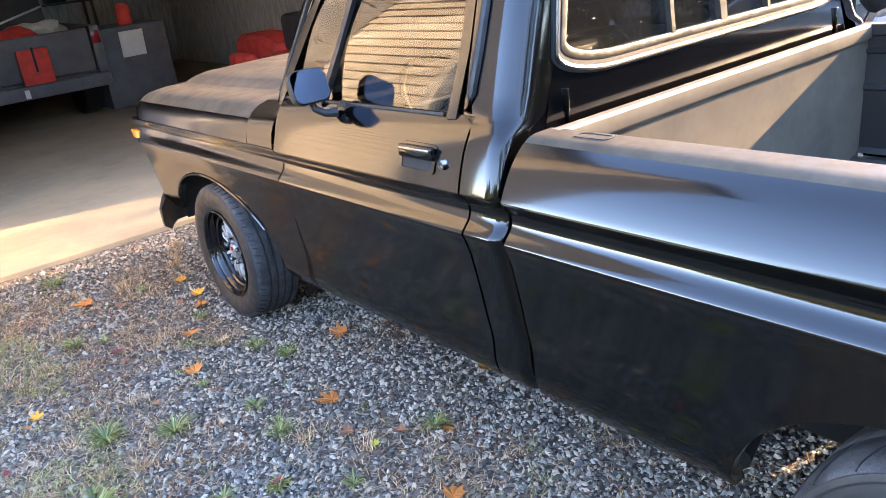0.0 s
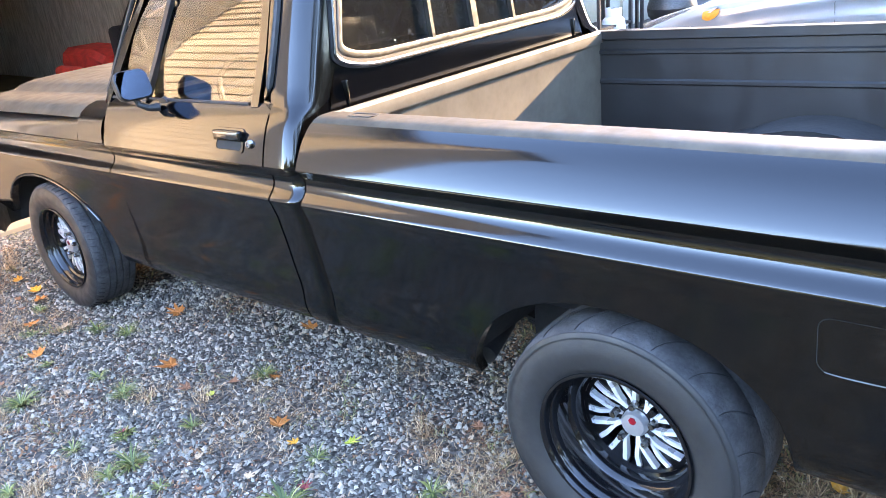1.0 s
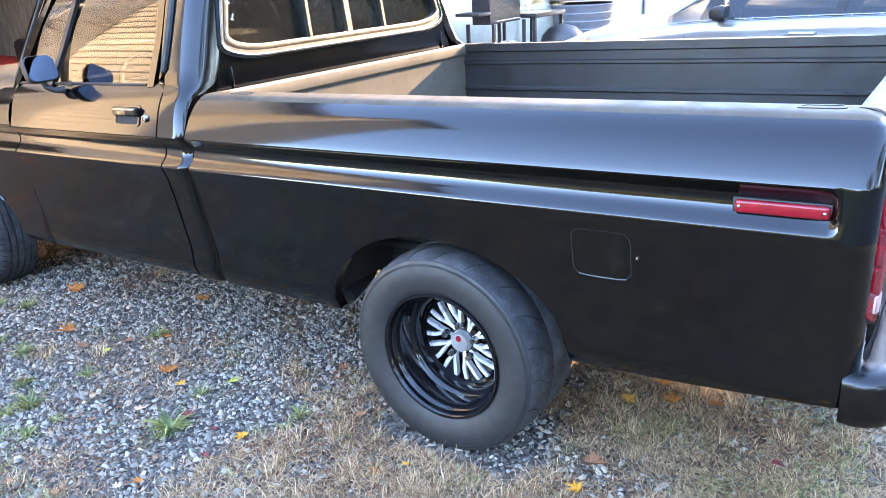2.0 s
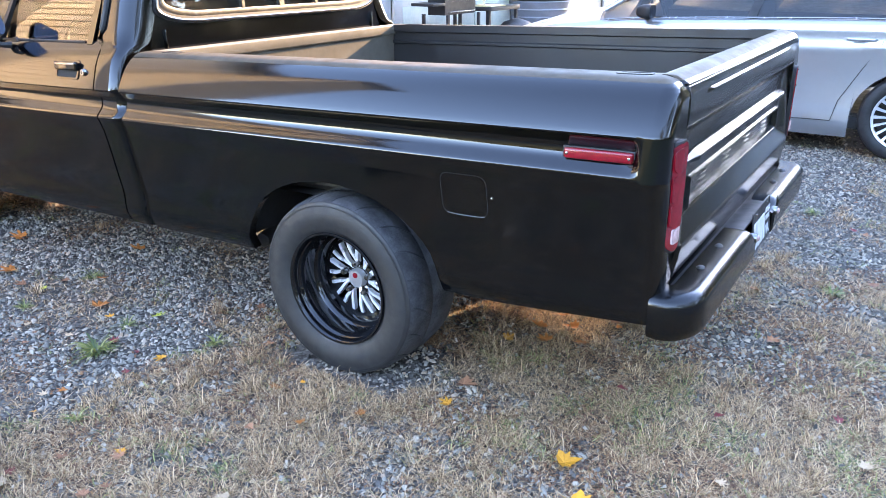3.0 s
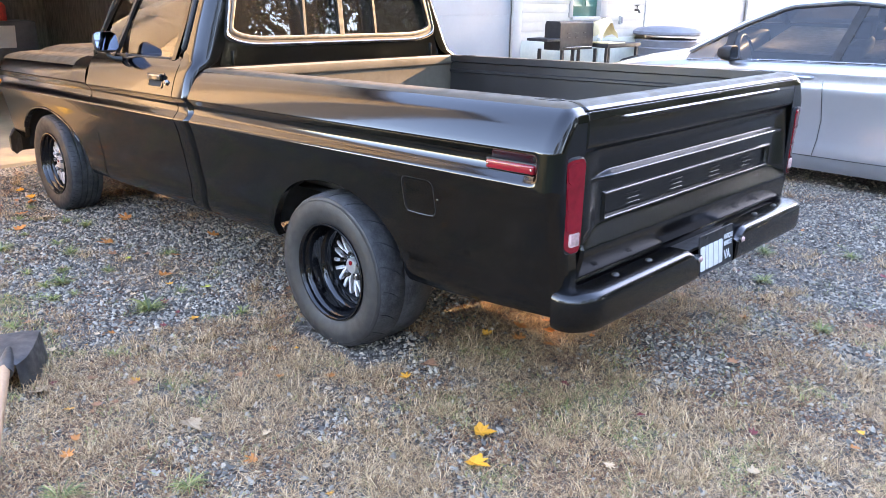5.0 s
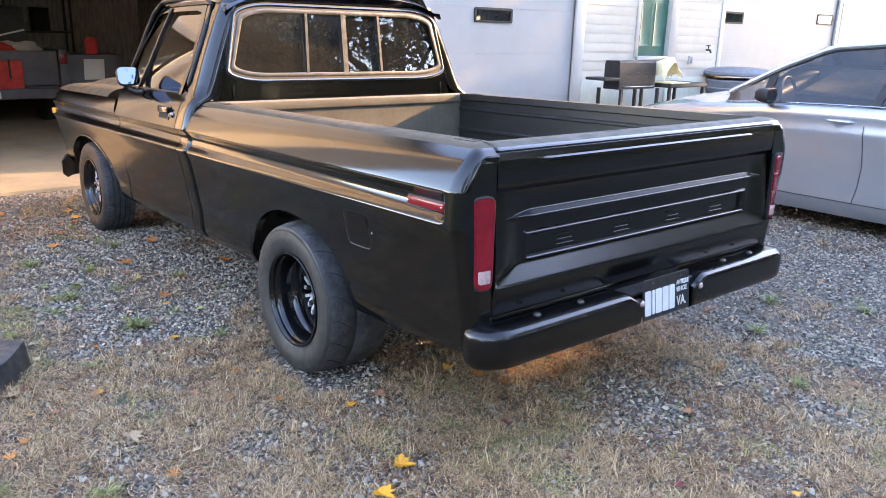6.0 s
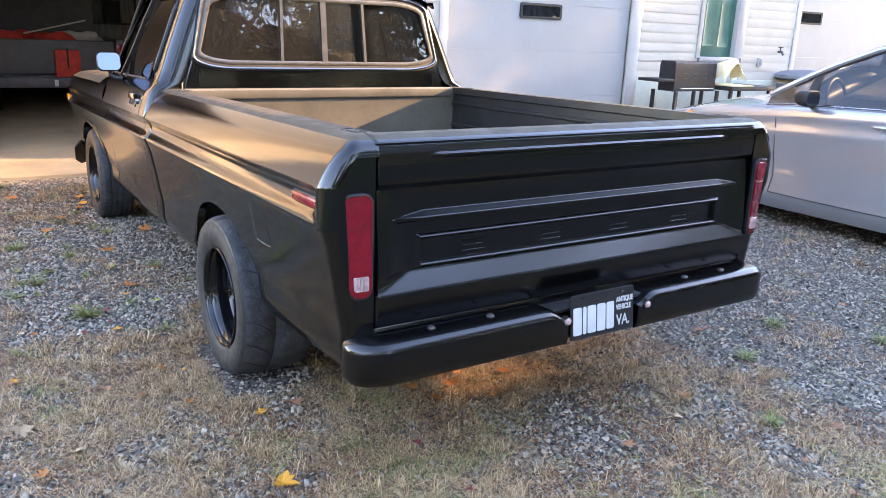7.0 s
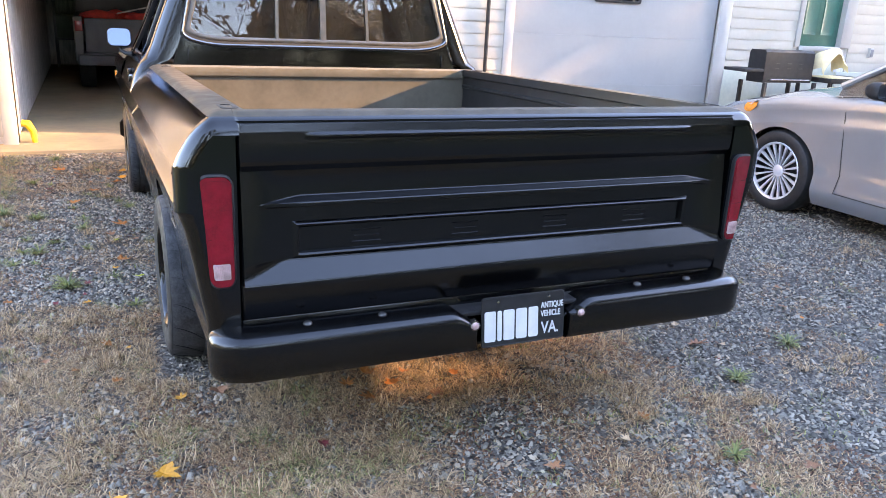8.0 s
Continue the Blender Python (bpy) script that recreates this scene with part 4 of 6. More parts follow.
# ---- ground, garage row and what stands round them ----
def ground_material():
    """Gravelly soil on the drive, turning to rough lawn beyond its wavering edge."""
    m = mat("gravelly_soil", (0.062, 0.045, 0.030), 0.95, dark=(0.022, 0.016, 0.0115), scale=2.2, bump=0.6, bump_scale=45)
    n, l = m.node_tree.nodes, m.node_tree.links
    b = n["Principled BSDF"]
    soil = b.inputs["Base Color"].links[0].from_socket
    tc = n.new("ShaderNodeTexCoord")
    grit = n.new("ShaderNodeTexVoronoi")
    grit.inputs["Scale"].default_value = 85.0
    l.new(tc.outputs["Object"], grit.inputs["Vector"])
    tone = n.new("ShaderNodeValToRGB")
    e = tone.color_ramp.elements
    e[0].position, e[0].color = 0.25, (0.02, 0.017, 0.015, 1)
    e[1].position, e[1].color = 0.9, (0.20, 0.185, 0.16, 1)
    sep = n.new("ShaderNodeSeparateColor")
    l.new(grit.outputs["Color"], sep.inputs[0])
    l.new(sep.outputs[0], tone.inputs[0])
    gm = n.new("ShaderNodeMix")
    gm.data_type = "RGBA"
    gm.inputs[0].default_value = 0.6
    l.new(soil, gm.inputs[6])
    l.new(tone.outputs[0], gm.inputs[7])
    soil = gm.outputs[2]
    sx = n.new("ShaderNodeSeparateXYZ")
    l.new(tc.outputs["Object"], sx.inputs[0])
    nz = n.new("ShaderNodeTexNoise")
    nz.inputs["Scale"].default_value = 0.9
    l.new(tc.outputs["Object"], nz.inputs["Vector"])
    wob = n.new("ShaderNodeMath")
    wob.operation = "MULTIPLY_ADD"
    wob.inputs[1].default_value = 1.6
    l.new(nz.outputs[0], wob.inputs[0])
    l.new(sx.outputs[0], wob.inputs[2])
    mr = n.new("ShaderNodeMapRange")
    mr.inputs[1].default_value, mr.inputs[2].default_value = -3.2, -2.4
    l.new(wob.outputs[0], mr.inputs[0])
    far = n.new("ShaderNodeMapRange")
    far.inputs[1].default_value, far.inputs[2].default_value = -6.5, -4.5
    l.new(sx.outputs[1], far.inputs[0])
    both = n.new("ShaderNodeMath")
    both.operation = "MINIMUM"
    l.new(mr.outputs[0], both.inputs[0])
    l.new(far.outputs[0], both.inputs[1])
    gr = n.new("ShaderNodeTexNoise")
    gr.inputs["Scale"].default_value = 3.0
    gr.inputs["Detail"].default_value = 8.0
    l.new(tc.outputs["Object"], gr.inputs["Vector"])
    lawn = n.new("ShaderNodeMix")
    lawn.data_type = "RGBA"
    l.new(gr.outputs[0], lawn.inputs[0])
    lawn.inputs[6].default_value, lawn.inputs[7].default_value = (0.035, 0.05, 0.015, 1), (0.12, 0.11, 0.04, 1)
    mx = n.new("ShaderNodeMix")
    mx.data_type = "RGBA"
    l.new(both.outputs[0], mx.inputs[0])
    l.new(lawn.outputs[2], mx.inputs[6])
    l.new(soil, mx.inputs[7])
    l.new(mx.outputs[2], b.inputs["Base Color"])
    return m


M_GROUND = ground_material()
M_CONC = mat("worn_concrete", (0.32, 0.24, 0.14), 0.8, dark=(0.24, 0.185, 0.115), scale=1.6, bump=0.08, bump_scale=30, rough_vary=0.1)
M_SIDING = mat("cream_vinyl_siding", (0.46, 0.425, 0.36), 0.5, vary=0.1, scale=3, random=0.03, bump=0.03, bump_scale=50)
M_TRIM = mat("white_painted_trim", (0.36, 0.355, 0.335), 0.45, vary=0.08, scale=4)
M_GDOOR = mat("white_garage_door_skin", (0.286, 0.284, 0.276), 0.5, vary=0.06, scale=3, bump=0.02, bump_scale=70)
M_FOUND = mat("pale_painted_foundation", (0.496, 0.496, 0.4), 0.8, dark=(0.384, 0.4, 0.336), scale=3, bump=0.1, bump_scale=25)
M_GREEN = mat("dark_green_door_paint", (0.025, 0.13, 0.095), 0.35, vary=0.2, scale=5)
M_DARKWALL = mat("dim_interior_boards", (0.714, 0.68, 0.646), 0.85, vary=0.4, scale=4, stretch=(6, 6, 1))
M_ROOF = mat("grey_shingle", (0.16, 0.155, 0.15), 0.9, vary=0.4, scale=9)
M_SILVER = mat("silver_car_paint", (0.33, 0.335, 0.345), 0.24, metal=0.6, spec=0.5, coat=1.0, coat_rough=0.03, vary=0.04, scale=3)
M_SGLASS = mat("dark_car_glass", (0.012, 0.014, 0.016), 0.03, spec=0.9)
M_SEDANGLASS = mat("tinted_sedan_glass", (0.075, 0.09, 0.10), 0.0, transmission=1.0, spec=0.8)
M_SRIM = mat("silver_alloy", (0.66, 0.66, 0.68), 0.3, metal=0.5, vary=0.1)
M_GPLASTIC = mat("grey_bin_plastic", (0.176, 0.184, 0.208), 0.55, vary=0.2, scale=8)
M_IRON = mat("black_grill_enamel", (0.012, 0.012, 0.013), 0.6, vary=0.3, scale=10, rough_vary=0.1)
M_CREAM = mat("cream_cloth", (0.72, 0.60, 0.36), 0.85, vary=0.15, scale=12, bump=0.1)
M_TANK = mat("white_tank_enamel", (0.6, 0.6, 0.592), 0.4, vary=0.12, scale=10)
M_WOOD = mat("pale_handle_wood", (0.43, 0.245, 0.135), 0.5, vary=0.2, scale=6, stretch=(20, 20, 1), bump=0.03)
M_SCOOP = mat("black_steel_scoop", (0.02, 0.02, 0.021), 0.5, dark=(0.05, 0.046, 0.042), scale=14, rough_vary=0.15, bump=0.05)
M_REDCLOTH = mat("red_cloth", (0.744, 0.06, 0.042), 0.75, vary=0.35, scale=10, bump=0.15)
M_DKTRUCK = mat("dusty_dark_paint", (0.108, 0.108, 0.113), 0.55, vary=0.3, scale=6)
M_PAPER = mat("white_paper", (0.7, 0.68, 0.64), 0.8, vary=0.08, scale=9)

WY = 4.93                                   # face of the garage row
ground = tagged(new("ground", bpy.data.meshes.new("ground")), "gravel drive with soil, dry grass and weeds", "ground", kind="structure")
bm = bmesh.new()
rings = [[Vector((q * x, q2 * y, 0)) for x, y in ((-1, -1), (1, -1), (1, 1), (-1, 1))] for q, q2 in ((8, 8), (30, 30), (150, 150), (1500, 1500))]
bm.faces.new([bm.verts.new(p) for p in rings[0]])
loft(bm, rings, closed=True)
bmesh.ops.remove_doubles(bm, verts=bm.verts, dist=0.001)
bmesh.ops.recalc_face_normals(bm, faces=bm.faces)
bm.to_mesh(ground.data)
bm.free()
ground.data.materials.append(M_GROUND)

BAYS = [(-1.82, 1.35), (3.29, 6.30), (10.15, 14.35)]     # open bay, two shut doors
FLOOR_Z = 0.03
slab_ob = tagged(part("garage_floor", boxm(-1.99, 3.1, 4.55, 14.0, -0.10, FLOOR_Z, bevel=0.008), M_CONC), "worn concrete floor running out to a sunlit sill", "floor", kind="structure")


def setting(name, bm, material, label, category="wall"):
    return tagged(part(name, bm, material), label, category, kind="structure")


WALL_T, WALL_H, WING_H = 0.16, 5.3, 5.2
front_wall = thing("wall_front", "cream lap-sided front wall of a row of garages", "wall", kind="structure")
for a, b in ((-2.45, -1.82), (1.35, 3.29), (6.30, 7.80), (8.60, 10.15), (14.35, 17.0)):
    part("wall_core", boxm(a, b, WY + 0.012, WY + WALL_T, 0.0, WALL_H), M_DARKWALL, front_wall)
for a, b, h in ((-1.82, 1.35, 2.35), (3.29, 6.30, 2.35), (10.15, 14.35, 2.35), (7.80, 8.60, 3.22)):
    part("wall_core", boxm(a, b, WY + 0.012, WY + WALL_T, h, WALL_H), M_DARKWALL, front_wall)
part("wall_core", boxm(7.80, 8.60, WY + 0.012, WY + WALL_T, 0.0, 1.15), M_FOUND, front_wall)

# side and back walls, roof and ceiling of the garage
setting("wall_left", boxm(-2.0, -1.85, WY + WALL_T, 13.8, 0.0, WALL_H), M_DARKWALL, "plain dim end wall of the garage")
setting("wall_back", boxm(-2.0, 17.0, 13.8, 13.95, 0.0, WALL_H), M_DARKWALL, "dim board back wall of the garage")
setting("wall_divider", boxm(3.05, 3.20, WY + WALL_T, 13.8, 0.0, 2.65), M_DARKWALL, "dim dividing wall inside the garage")
setting("ceiling", boxm(-1.85, 17.0, WY + WALL_T, 13.8, 2.65, 2.75), M_DARKWALL, "dim garage ceiling", "ceiling")
bm = bmesh.new()
loft(bm, [[Vector((x, y, z)) for y, z in ((WY - 0.30, WALL_H - 0.05), (WY - 0.30, WALL_H + 0.08), (9.4, WALL_H + 1.5), (14.4, WALL_H + 0.08), (14.4, WALL_H - 0.05), (9.4, WALL_H + 1.35))] for x in (-2.25, 17.3)], closed=True, cap=True)
setting("roof", bm, M_ROOF, "grey shingle roof with white fascia", "roof")

# lap siding: one board a course, each leaning out over the next
LAP = 0.134


def siding(a, b, z0, z1):
    z = z0
    while z < z1 - 0.01:
        h = min(LAP, z1 - z)
        bm = bmesh.new()
        prof = [(WY + 0.012, z), (WY - 0.012, z), (WY - 0.014, z + 0.006), (WY - 0.003, z + h), (WY + 0.012, z + h)]
        loft(bm, [[Vector((x, y, q)) for y, q in prof] for x in (a, b)], closed=True, cap=True)
        part("lap_board", bm, M_SIDING, front_wall)
        z += LAP


siding(-2.42, -1.94, 0.10, WALL_H)
siding(1.47, 3.19, 0.10, WALL_H)
siding(6.52, 7.70, 0.82, WALL_H)
siding(8.78, 10.05, 0.82, WALL_H)
siding(14.55, 16.0, 0.82, WALL_H)
siding(-1.82, 1.35, 2.47, WALL_H)
siding(3.29, 6.30, 2.47, WALL_H)
siding(10.15, 14.35, 2.47, WALL_H)
for a, b in ((6.50, 7.80), (8.60, 10.08)):
    part("foundation", boxm(a, b, WY - 0.035, WY + 0.012, 0.0, 0.82, bevel=0.006), M_FOUND, front_wall)


def casing(a, b, z0, z1):
    part("casing", boxm(a, b, WY - 0.03, WY + WALL_T + 0.01, z0, z1, bevel=0.005), M_TRIM, front_wall)


for a, b in BAYS:
    casing(a - 0.12, a, 0.0, 2.47)
    casing(b, b + (0.20 if b == 6.30 else 0.12), 0.0, 2.47)
    casing(a, b, 2.35, 2.47)
casing(7.70, 7.79, 1.15, 3.30)
casing(8.58, 8.78, 1.15, 3.30)
casing(7.79, 8.58, 1.10, 1.165)
# downpipe on the strip of siding by the open bay
bm = bmesh.new()
tube(bm, [(2.94, WY - 0.05, 3.4), (2.94, WY - 0.05, 0.75)], 0.022, 10)
part("downpipe", bm, M_BLACK, front_wall, "narrow dark conduit")


def garage_door(a, b, panes):
    d = thing("garage_door", "flat white garage door with a small dark window", "garage door", "garage doors", "structure")
    z = FLOOR_Z
    while z < 2.34:
        part("door_section", boxm(a, b, WY + 0.03, WY + 0.075, z + 0.0006, min(z + 0.5795, 2.35), bevel=0.0012, seg=1), M_GDOOR, d)
        z += 0.58
    for x0, x1, z0, z1 in panes:
        w = new("door_window")
        w.parent = d
        o, i2 = rrect(x0, x1, z0, z1, 0.03, 4), rrect(x0 + 0.035, x1 - 0.035, z0 + 0.03, z1 - 0.03, 0.02, 4)
        bm = bmesh.new()
        loft(bm, [[Vector((x, y, q)) for x, q in g] for g, y in ((o, WY + 0.03), (o, WY + 0.012), (i2, WY + 0.012), (i2, WY + 0.028))], closed=True)
        part("window_frame", bm, M_BLACK, w)
        bm = bmesh.new()
        slab(bm, i2, WY + 0.022, WY + 0.029)
        part("pane", bm, M_SGLASS, w)


garage_door(3.29, 6.30, [(4.385, 5.065, 1.585, 1.775)])
garage_door(10.15, 14.35, [(10.19, 10.80, 1.72, 1.925), (13.56, 14.22, 1.785, 1.985)])
# the green house door, raised on the foundation
gd = thing("door_1", "dark green panelled entrance door in white casing", "door", kind="structure")
part("door_leaf", boxm(7.795, 8.575, WY + 0.05, WY + 0.095, 1.165, 3.21, bevel=0.004), M_GREEN, gd)
for x0, x1 in ((7.89, 8.14), (8.23, 8.48)):
    for z0, z1 in ((1.32, 1.98), (2.12, 3.0)):
        bm = bmesh.new()
        o, i2 = rrect(x0, x1, z0, z1, 0.01, 2), rrect(x0 + 0.03, x1 - 0.03, z0 + 0.03, z1 - 0.03, 0.01, 2)
        loft(bm, [[Vector((x, y, q)) for x, q in g] for g, y in ((o, WY + 0.052), (o, WY + 0.040), (i2, WY + 0.046))], closed=True, cap=True)
        part("door_panel", bm, M_GREEN, gd)
bm = bmesh.new()
lathe(bm, [(0.0, WY - 0.02), (0.028, WY - 0.01), (0.03, WY + 0.01), (0.012, WY + 0.03), (0.025, WY + 0.045)], 14, "y", (8.50, 0, 2.15))
part("door_knob", bm, M_CHROME, gd)
# outlet box and tap on the siding
ob = thing("outlet_box", "small grey weatherproof outlet box on the siding", "outlet")
part("cover", boxm(9.19, 9.27, WY - 0.05, WY + 0.0, 1.03, 1.17, bevel=0.008), M_TRIM, ob)
part("lid", boxm(9.20, 9.26, WY - 0.058, WY - 0.05, 1.05, 1.15, bevel=0.003), M_GPLASTIC, ob)
ob = thing("hose_tap", "brass garden tap with a dark handle on the siding", "tap")
bm = bmesh.new()
tube(bm, [(9.70, WY, 1.27), (9.70, WY - 0.08, 1.27), (9.70, WY - 0.11, 1.22)], 0.018, 8)
part("spout", bm, M_BOLT, ob)
bm = bmesh.new()
lathe(bm, [(0.0, 1.35), (0.04, 1.345), (0.04, 1.335), (0.01, 1.33), (0.008, 1.27)], 10, "z", (9.70, WY - 0.05, 0))
part("tap_handle", bm, M_BLACK, ob)


# ---- silver sedan beside the truck ----
def build_sedan():
    car = thing("sedan_car", "silver four-door sedan parked on the gravel", "car", at=(4.63, -0.14, 0))
    HALF = 0.92
    FA, RA = (1.42, 0.30, 0.375, 0.365), (-1.40, 0.30, 0.375, 0.365)
    belt = [(-2.4, 0.98), (-1.9, 1.02), (-1.0, 1.02), (0.0, 0.995), (0.8, 0.965), (1.4, 0.90), (2.0, 0.80), (2.35, 0.66)]
    taper = lambda y: 0.10 * smooth01(1.5, 2.4, y) ** 1.5 + 0.09 * smooth01(-1.6, -2.45, y) ** 1.5

    def bottom(y):
        low = interp([(-2.4, 0.27), (-1.8, 0.145), (1.8, 0.145), (2.4, 0.22)], y)
        for c in (FA, RA):
            if abs(y - c[0]) < c[2]:
                return arch(y, *c, low)
        return low
    ys = sorted(set([-2.45, -2.42, -2.35, -2.2, -2.0] + [RA[0] + RA[2] * math.cos(math.pi * i / 18) for i in range(19)] + [-0.9 + 1.8 * i / 12 for i in range(13)] +
                [FA[0] + FA[2] * math.cos(math.pi * i / 18) for i in range(19)] + [1.9, 2.05, 2.2, 2.3, 2.36, 2.4]))
    for s in (-1, 1):
        bm = bmesh.new()
        rows = []
        for y in ys:
            zt, zb = interp(belt, y), bottom(y)
            w = HALF - taper(y)
            col = []
            prof = [(0.0, 0.0), (0.02, 0.018), (0.05, 0.03), (0.10, 0.033), (0.17, 0.028), (0.19, 0.034)]
            for d, o in prof:
                col.append((w - 0.05 + o * 1.3, zt - d))
            z1 = zt - 0.19
            for k in range(1, 11):
                q = k / 10
                z = z1 + (zb - z1) * q
                o = -0.006 - 0.012 * math.sin(math.pi * min(1, max(0, (z1 - z) / 0.45))) + (0.02 * smooth01(0.36, 0.24, z)) - 0.05 * smooth01(0.25, 0.13, z)
                col.append((w + o, z))
            col.append((col[-1][0] - 0.06, col[-1][1] + 0.01))
            rows.append([Vector((s * x, y, z)) for x, z in col])
        loft(bm, rows)
        part("body_side", bm, M_SILVER, car)
        for c in (FA, RA):
            bm = bmesh.new()
            rows = [[Vector((s * x, c[0] + (c[2] + 0.01) * math.cos(math.pi * i / 14), c[1] + (c[3] + 0.02) * math.sin(math.pi * i / 14))) for x in (HALF - 0.05, 0.55)] for i in range(15)]
            loft(bm, rows)
            part("wheel_well", bm, M_BLACK, car)
    # bonnet and boot
    for name, span in (("bonnet", [0.78, 1.0, 1.3, 1.6, 1.9, 2.1, 2.25, 2.33]), ("boot_lid", [-2.42, -2.3, -2.1, -1.85, -1.6])):
        bm = bmesh.new()
        rows = []
        for y in span:
            w = HALF - taper(y) - 0.05
            z = interp(belt, y)
            crown = 0.10 * smooth01(2.45, 1.4, y) if name == "bonnet" else 0.05
            rows.append([Vector((w * k / 8, y, z + crown * (1 - abs(k / 8) ** 2.5))) for k in range(-8, 9)])
        loft(bm, rows)
        part(name, bm, M_SILVER, car)
    for y, q in ((2.38, 1), (-2.44, -1)):
        bm = bmesh.new()
        rows = [[Vector((0.80 * k / 6, y + q * 0.06 * (1 - (k / 6) ** 2), z)) for k in range(-6, 7)] for z in (0.25, 0.45, 0.66 if q > 0 else 0.95, 0.70 if q > 0 else 1.0)]
        loft(bm, rows)
        part("bumper", bm, M_SILVER, car)
    # cabin seen through the glass
    part("cabin_floor", boxm(-0.84, 0.84, -1.75, 1.2, 0.24, 0.30), M_BLACK, car)
    part("dashboard", boxm(-0.78, 0.78, 0.72, 1.12, 0.62, 0.93, bevel=0.05, seg=3), M_SEAT, car)
    for x in (-0.38, 0.38):
        st = new("front_seat")
        st.parent = car
        part("cushion", boxm(x - 0.25, x + 0.25, -0.25, 0.28, 0.42, 0.58, bevel=0.05, seg=3), M_SEAT, st)
        part("backrest", boxm(x - 0.24, x + 0.24, -0.36, -0.22, 0.52, 1.10, bevel=0.05, seg=3), M_SEAT, st)
        part("headrest", boxm(x - 0.13, x + 0.13, -0.37, -0.25, 1.12, 1.28, bevel=0.04, seg=3), M_SEAT, st)
    part("rear_bench", boxm(-0.68, 0.68, -1.35, -1.18, 0.45, 1.08, bevel=0.05, seg=3), M_SEAT, car)
    bm = bmesh.new()
    cw = Vector((-0.38, 0.62, 0.92))
    loft(bm, [ring(cw + Vector((math.cos(q), 0.35 * math.sin(q), 0.93 * math.sin(q))) * 0.18, Vector((math.cos(q), 0.35 * math.sin(q), 0.93 * math.sin(q))), Vector((0, 0.93, -0.35)), 0.014, 8) for q in [2 * math.pi * i / 24 for i in range(25)]], closed=True)
    part("steering_wheel", bm, M_SEAT, car)
    # roof and pillars, side glass
    roof = [(-1.75, 1.05), (-1.3, 1.28), (-0.8, 1.42), (-0.2, 1.465), (0.25, 1.42), (0.6, 1.26), (1.05, 0.99)]
    bm = bmesh.new()
    rows = []
    N = 26
    for i in range(N + 1):
        y = -1.0 + 1.3 * i / N
        z = interp(roof, y)
        rows.append([Vector((0.63 * k / 8 * (1 - 0.03 * abs(k / 8)), y, z + 0.02 - 0.035 * abs(k / 8) ** 3)) for k in range(-8, 9)])
    loft(bm, rows)
    part("roof", bm, M_SILVER, car)
    for name, a, b in (("windscreen", 0.30, 1.08), ("back_window", -1.75, -1.0)):
        bm = bmesh.new()
        rows = []
        for i in range(7):
            y = a + (b - a) * i / 6
            z = interp(roof, y)
            w = 0.63 + 0.17 * max(0.0, (1.42 - z)) / 0.45
            rows.append([Vector((w * k / 6, y + (0.08 if a > 0 else -0.08) * (1 - (k / 6) ** 2) * min(1, (1.45 - z) * 3), z)) for k in range(-6, 7)])
        loft(bm, rows)
        ob = part(name, bm, M_SEDANGLASS, car)
        ob.visible_shadow = False
    for s in (-1, 1):
        rows_lo, rows_hi = [], []
        for i in range(31):
            y = -1.62 + 2.62 * i / 30
            zr = interp(roof, y) - 0.01
            zb = interp(belt, y)
            rows_lo.append((y, zb))
            rows_hi.append((y, max(zr, zb + 0.005)))
        P = lambda y, z: Vector((s * (0.875 - 0.235 * max(0.0, z - interp(belt, y)) / 0.45), y, z))
        bm = bmesh.new()
        loft(bm, [[P(y, z) for y, z in rows_lo], [P(y, (z + b) / 2) for (y, z), (_, b) in zip(rows_hi, rows_lo)], [P(y, z) for y, z in rows_hi]])
        ob = part("side_glass", bm, M_SEDANGLASS, car)
        ob.visible_shadow = False
        bm = bmesh.new()
        tube(bm, [P(y, z) + Vector((s * 0.006, 0, 0.012)) for y, z in rows_hi], 0.024, 8)
        part("roof_rail", bm, M_SILVER, car)
        bm = bmesh.new()
        tube(bm, [P(y, z) + Vector((s * 0.008, 0, -0.014)) for y, z in rows_hi[3:-2]], 0.010, 6)
        part("glass_rubber", bm, M_BLACK, car)
        bm = bmesh.new()
        tube(bm, [P(y, z) + Vector((s * 0.010, 0, 0.004)) for y, z in rows_lo[1:]], 0.007, 6)
        part("belt_trim", bm, M_CHROME, car)
        for y in (-0.22, 0.66):
            bm = bmesh.new()
            zt = interp(roof, y) - 0.02
            zb = interp(belt, y)
            dy = -0.10 if y < 0 else 0.0
            rows = [[P(y + o + dy * q, zb + (zt - zb) * q) + Vector((s * 0.007, 0, 0)) for o in (-0.035, 0.035)] for q in (0, 0.5, 1)]
            loft(bm, rows)
            part("window_post", bm, M_BLACK, car)
        # door seams and handles
        def X(y, z):
            zt = interp(belt, y)
            z1 = zt - 0.19
            w = HALF - taper(y)
            if z > z1:
                return w - 0.05 + 1.3 * interp([(0.0, 0.0), (0.02, 0.018), (0.05, 0.03), (0.10, 0.033), (0.17, 0.028), (0.19, 0.034)], zt - z)
            return w - 0.006 - 0.012 * math.sin(math.pi * min(1, max(0, (z1 - z) / 0.45))) + 0.02 * smooth01(0.36, 0.24, z) - 0.05 * smooth01(0.25, 0.13, z)
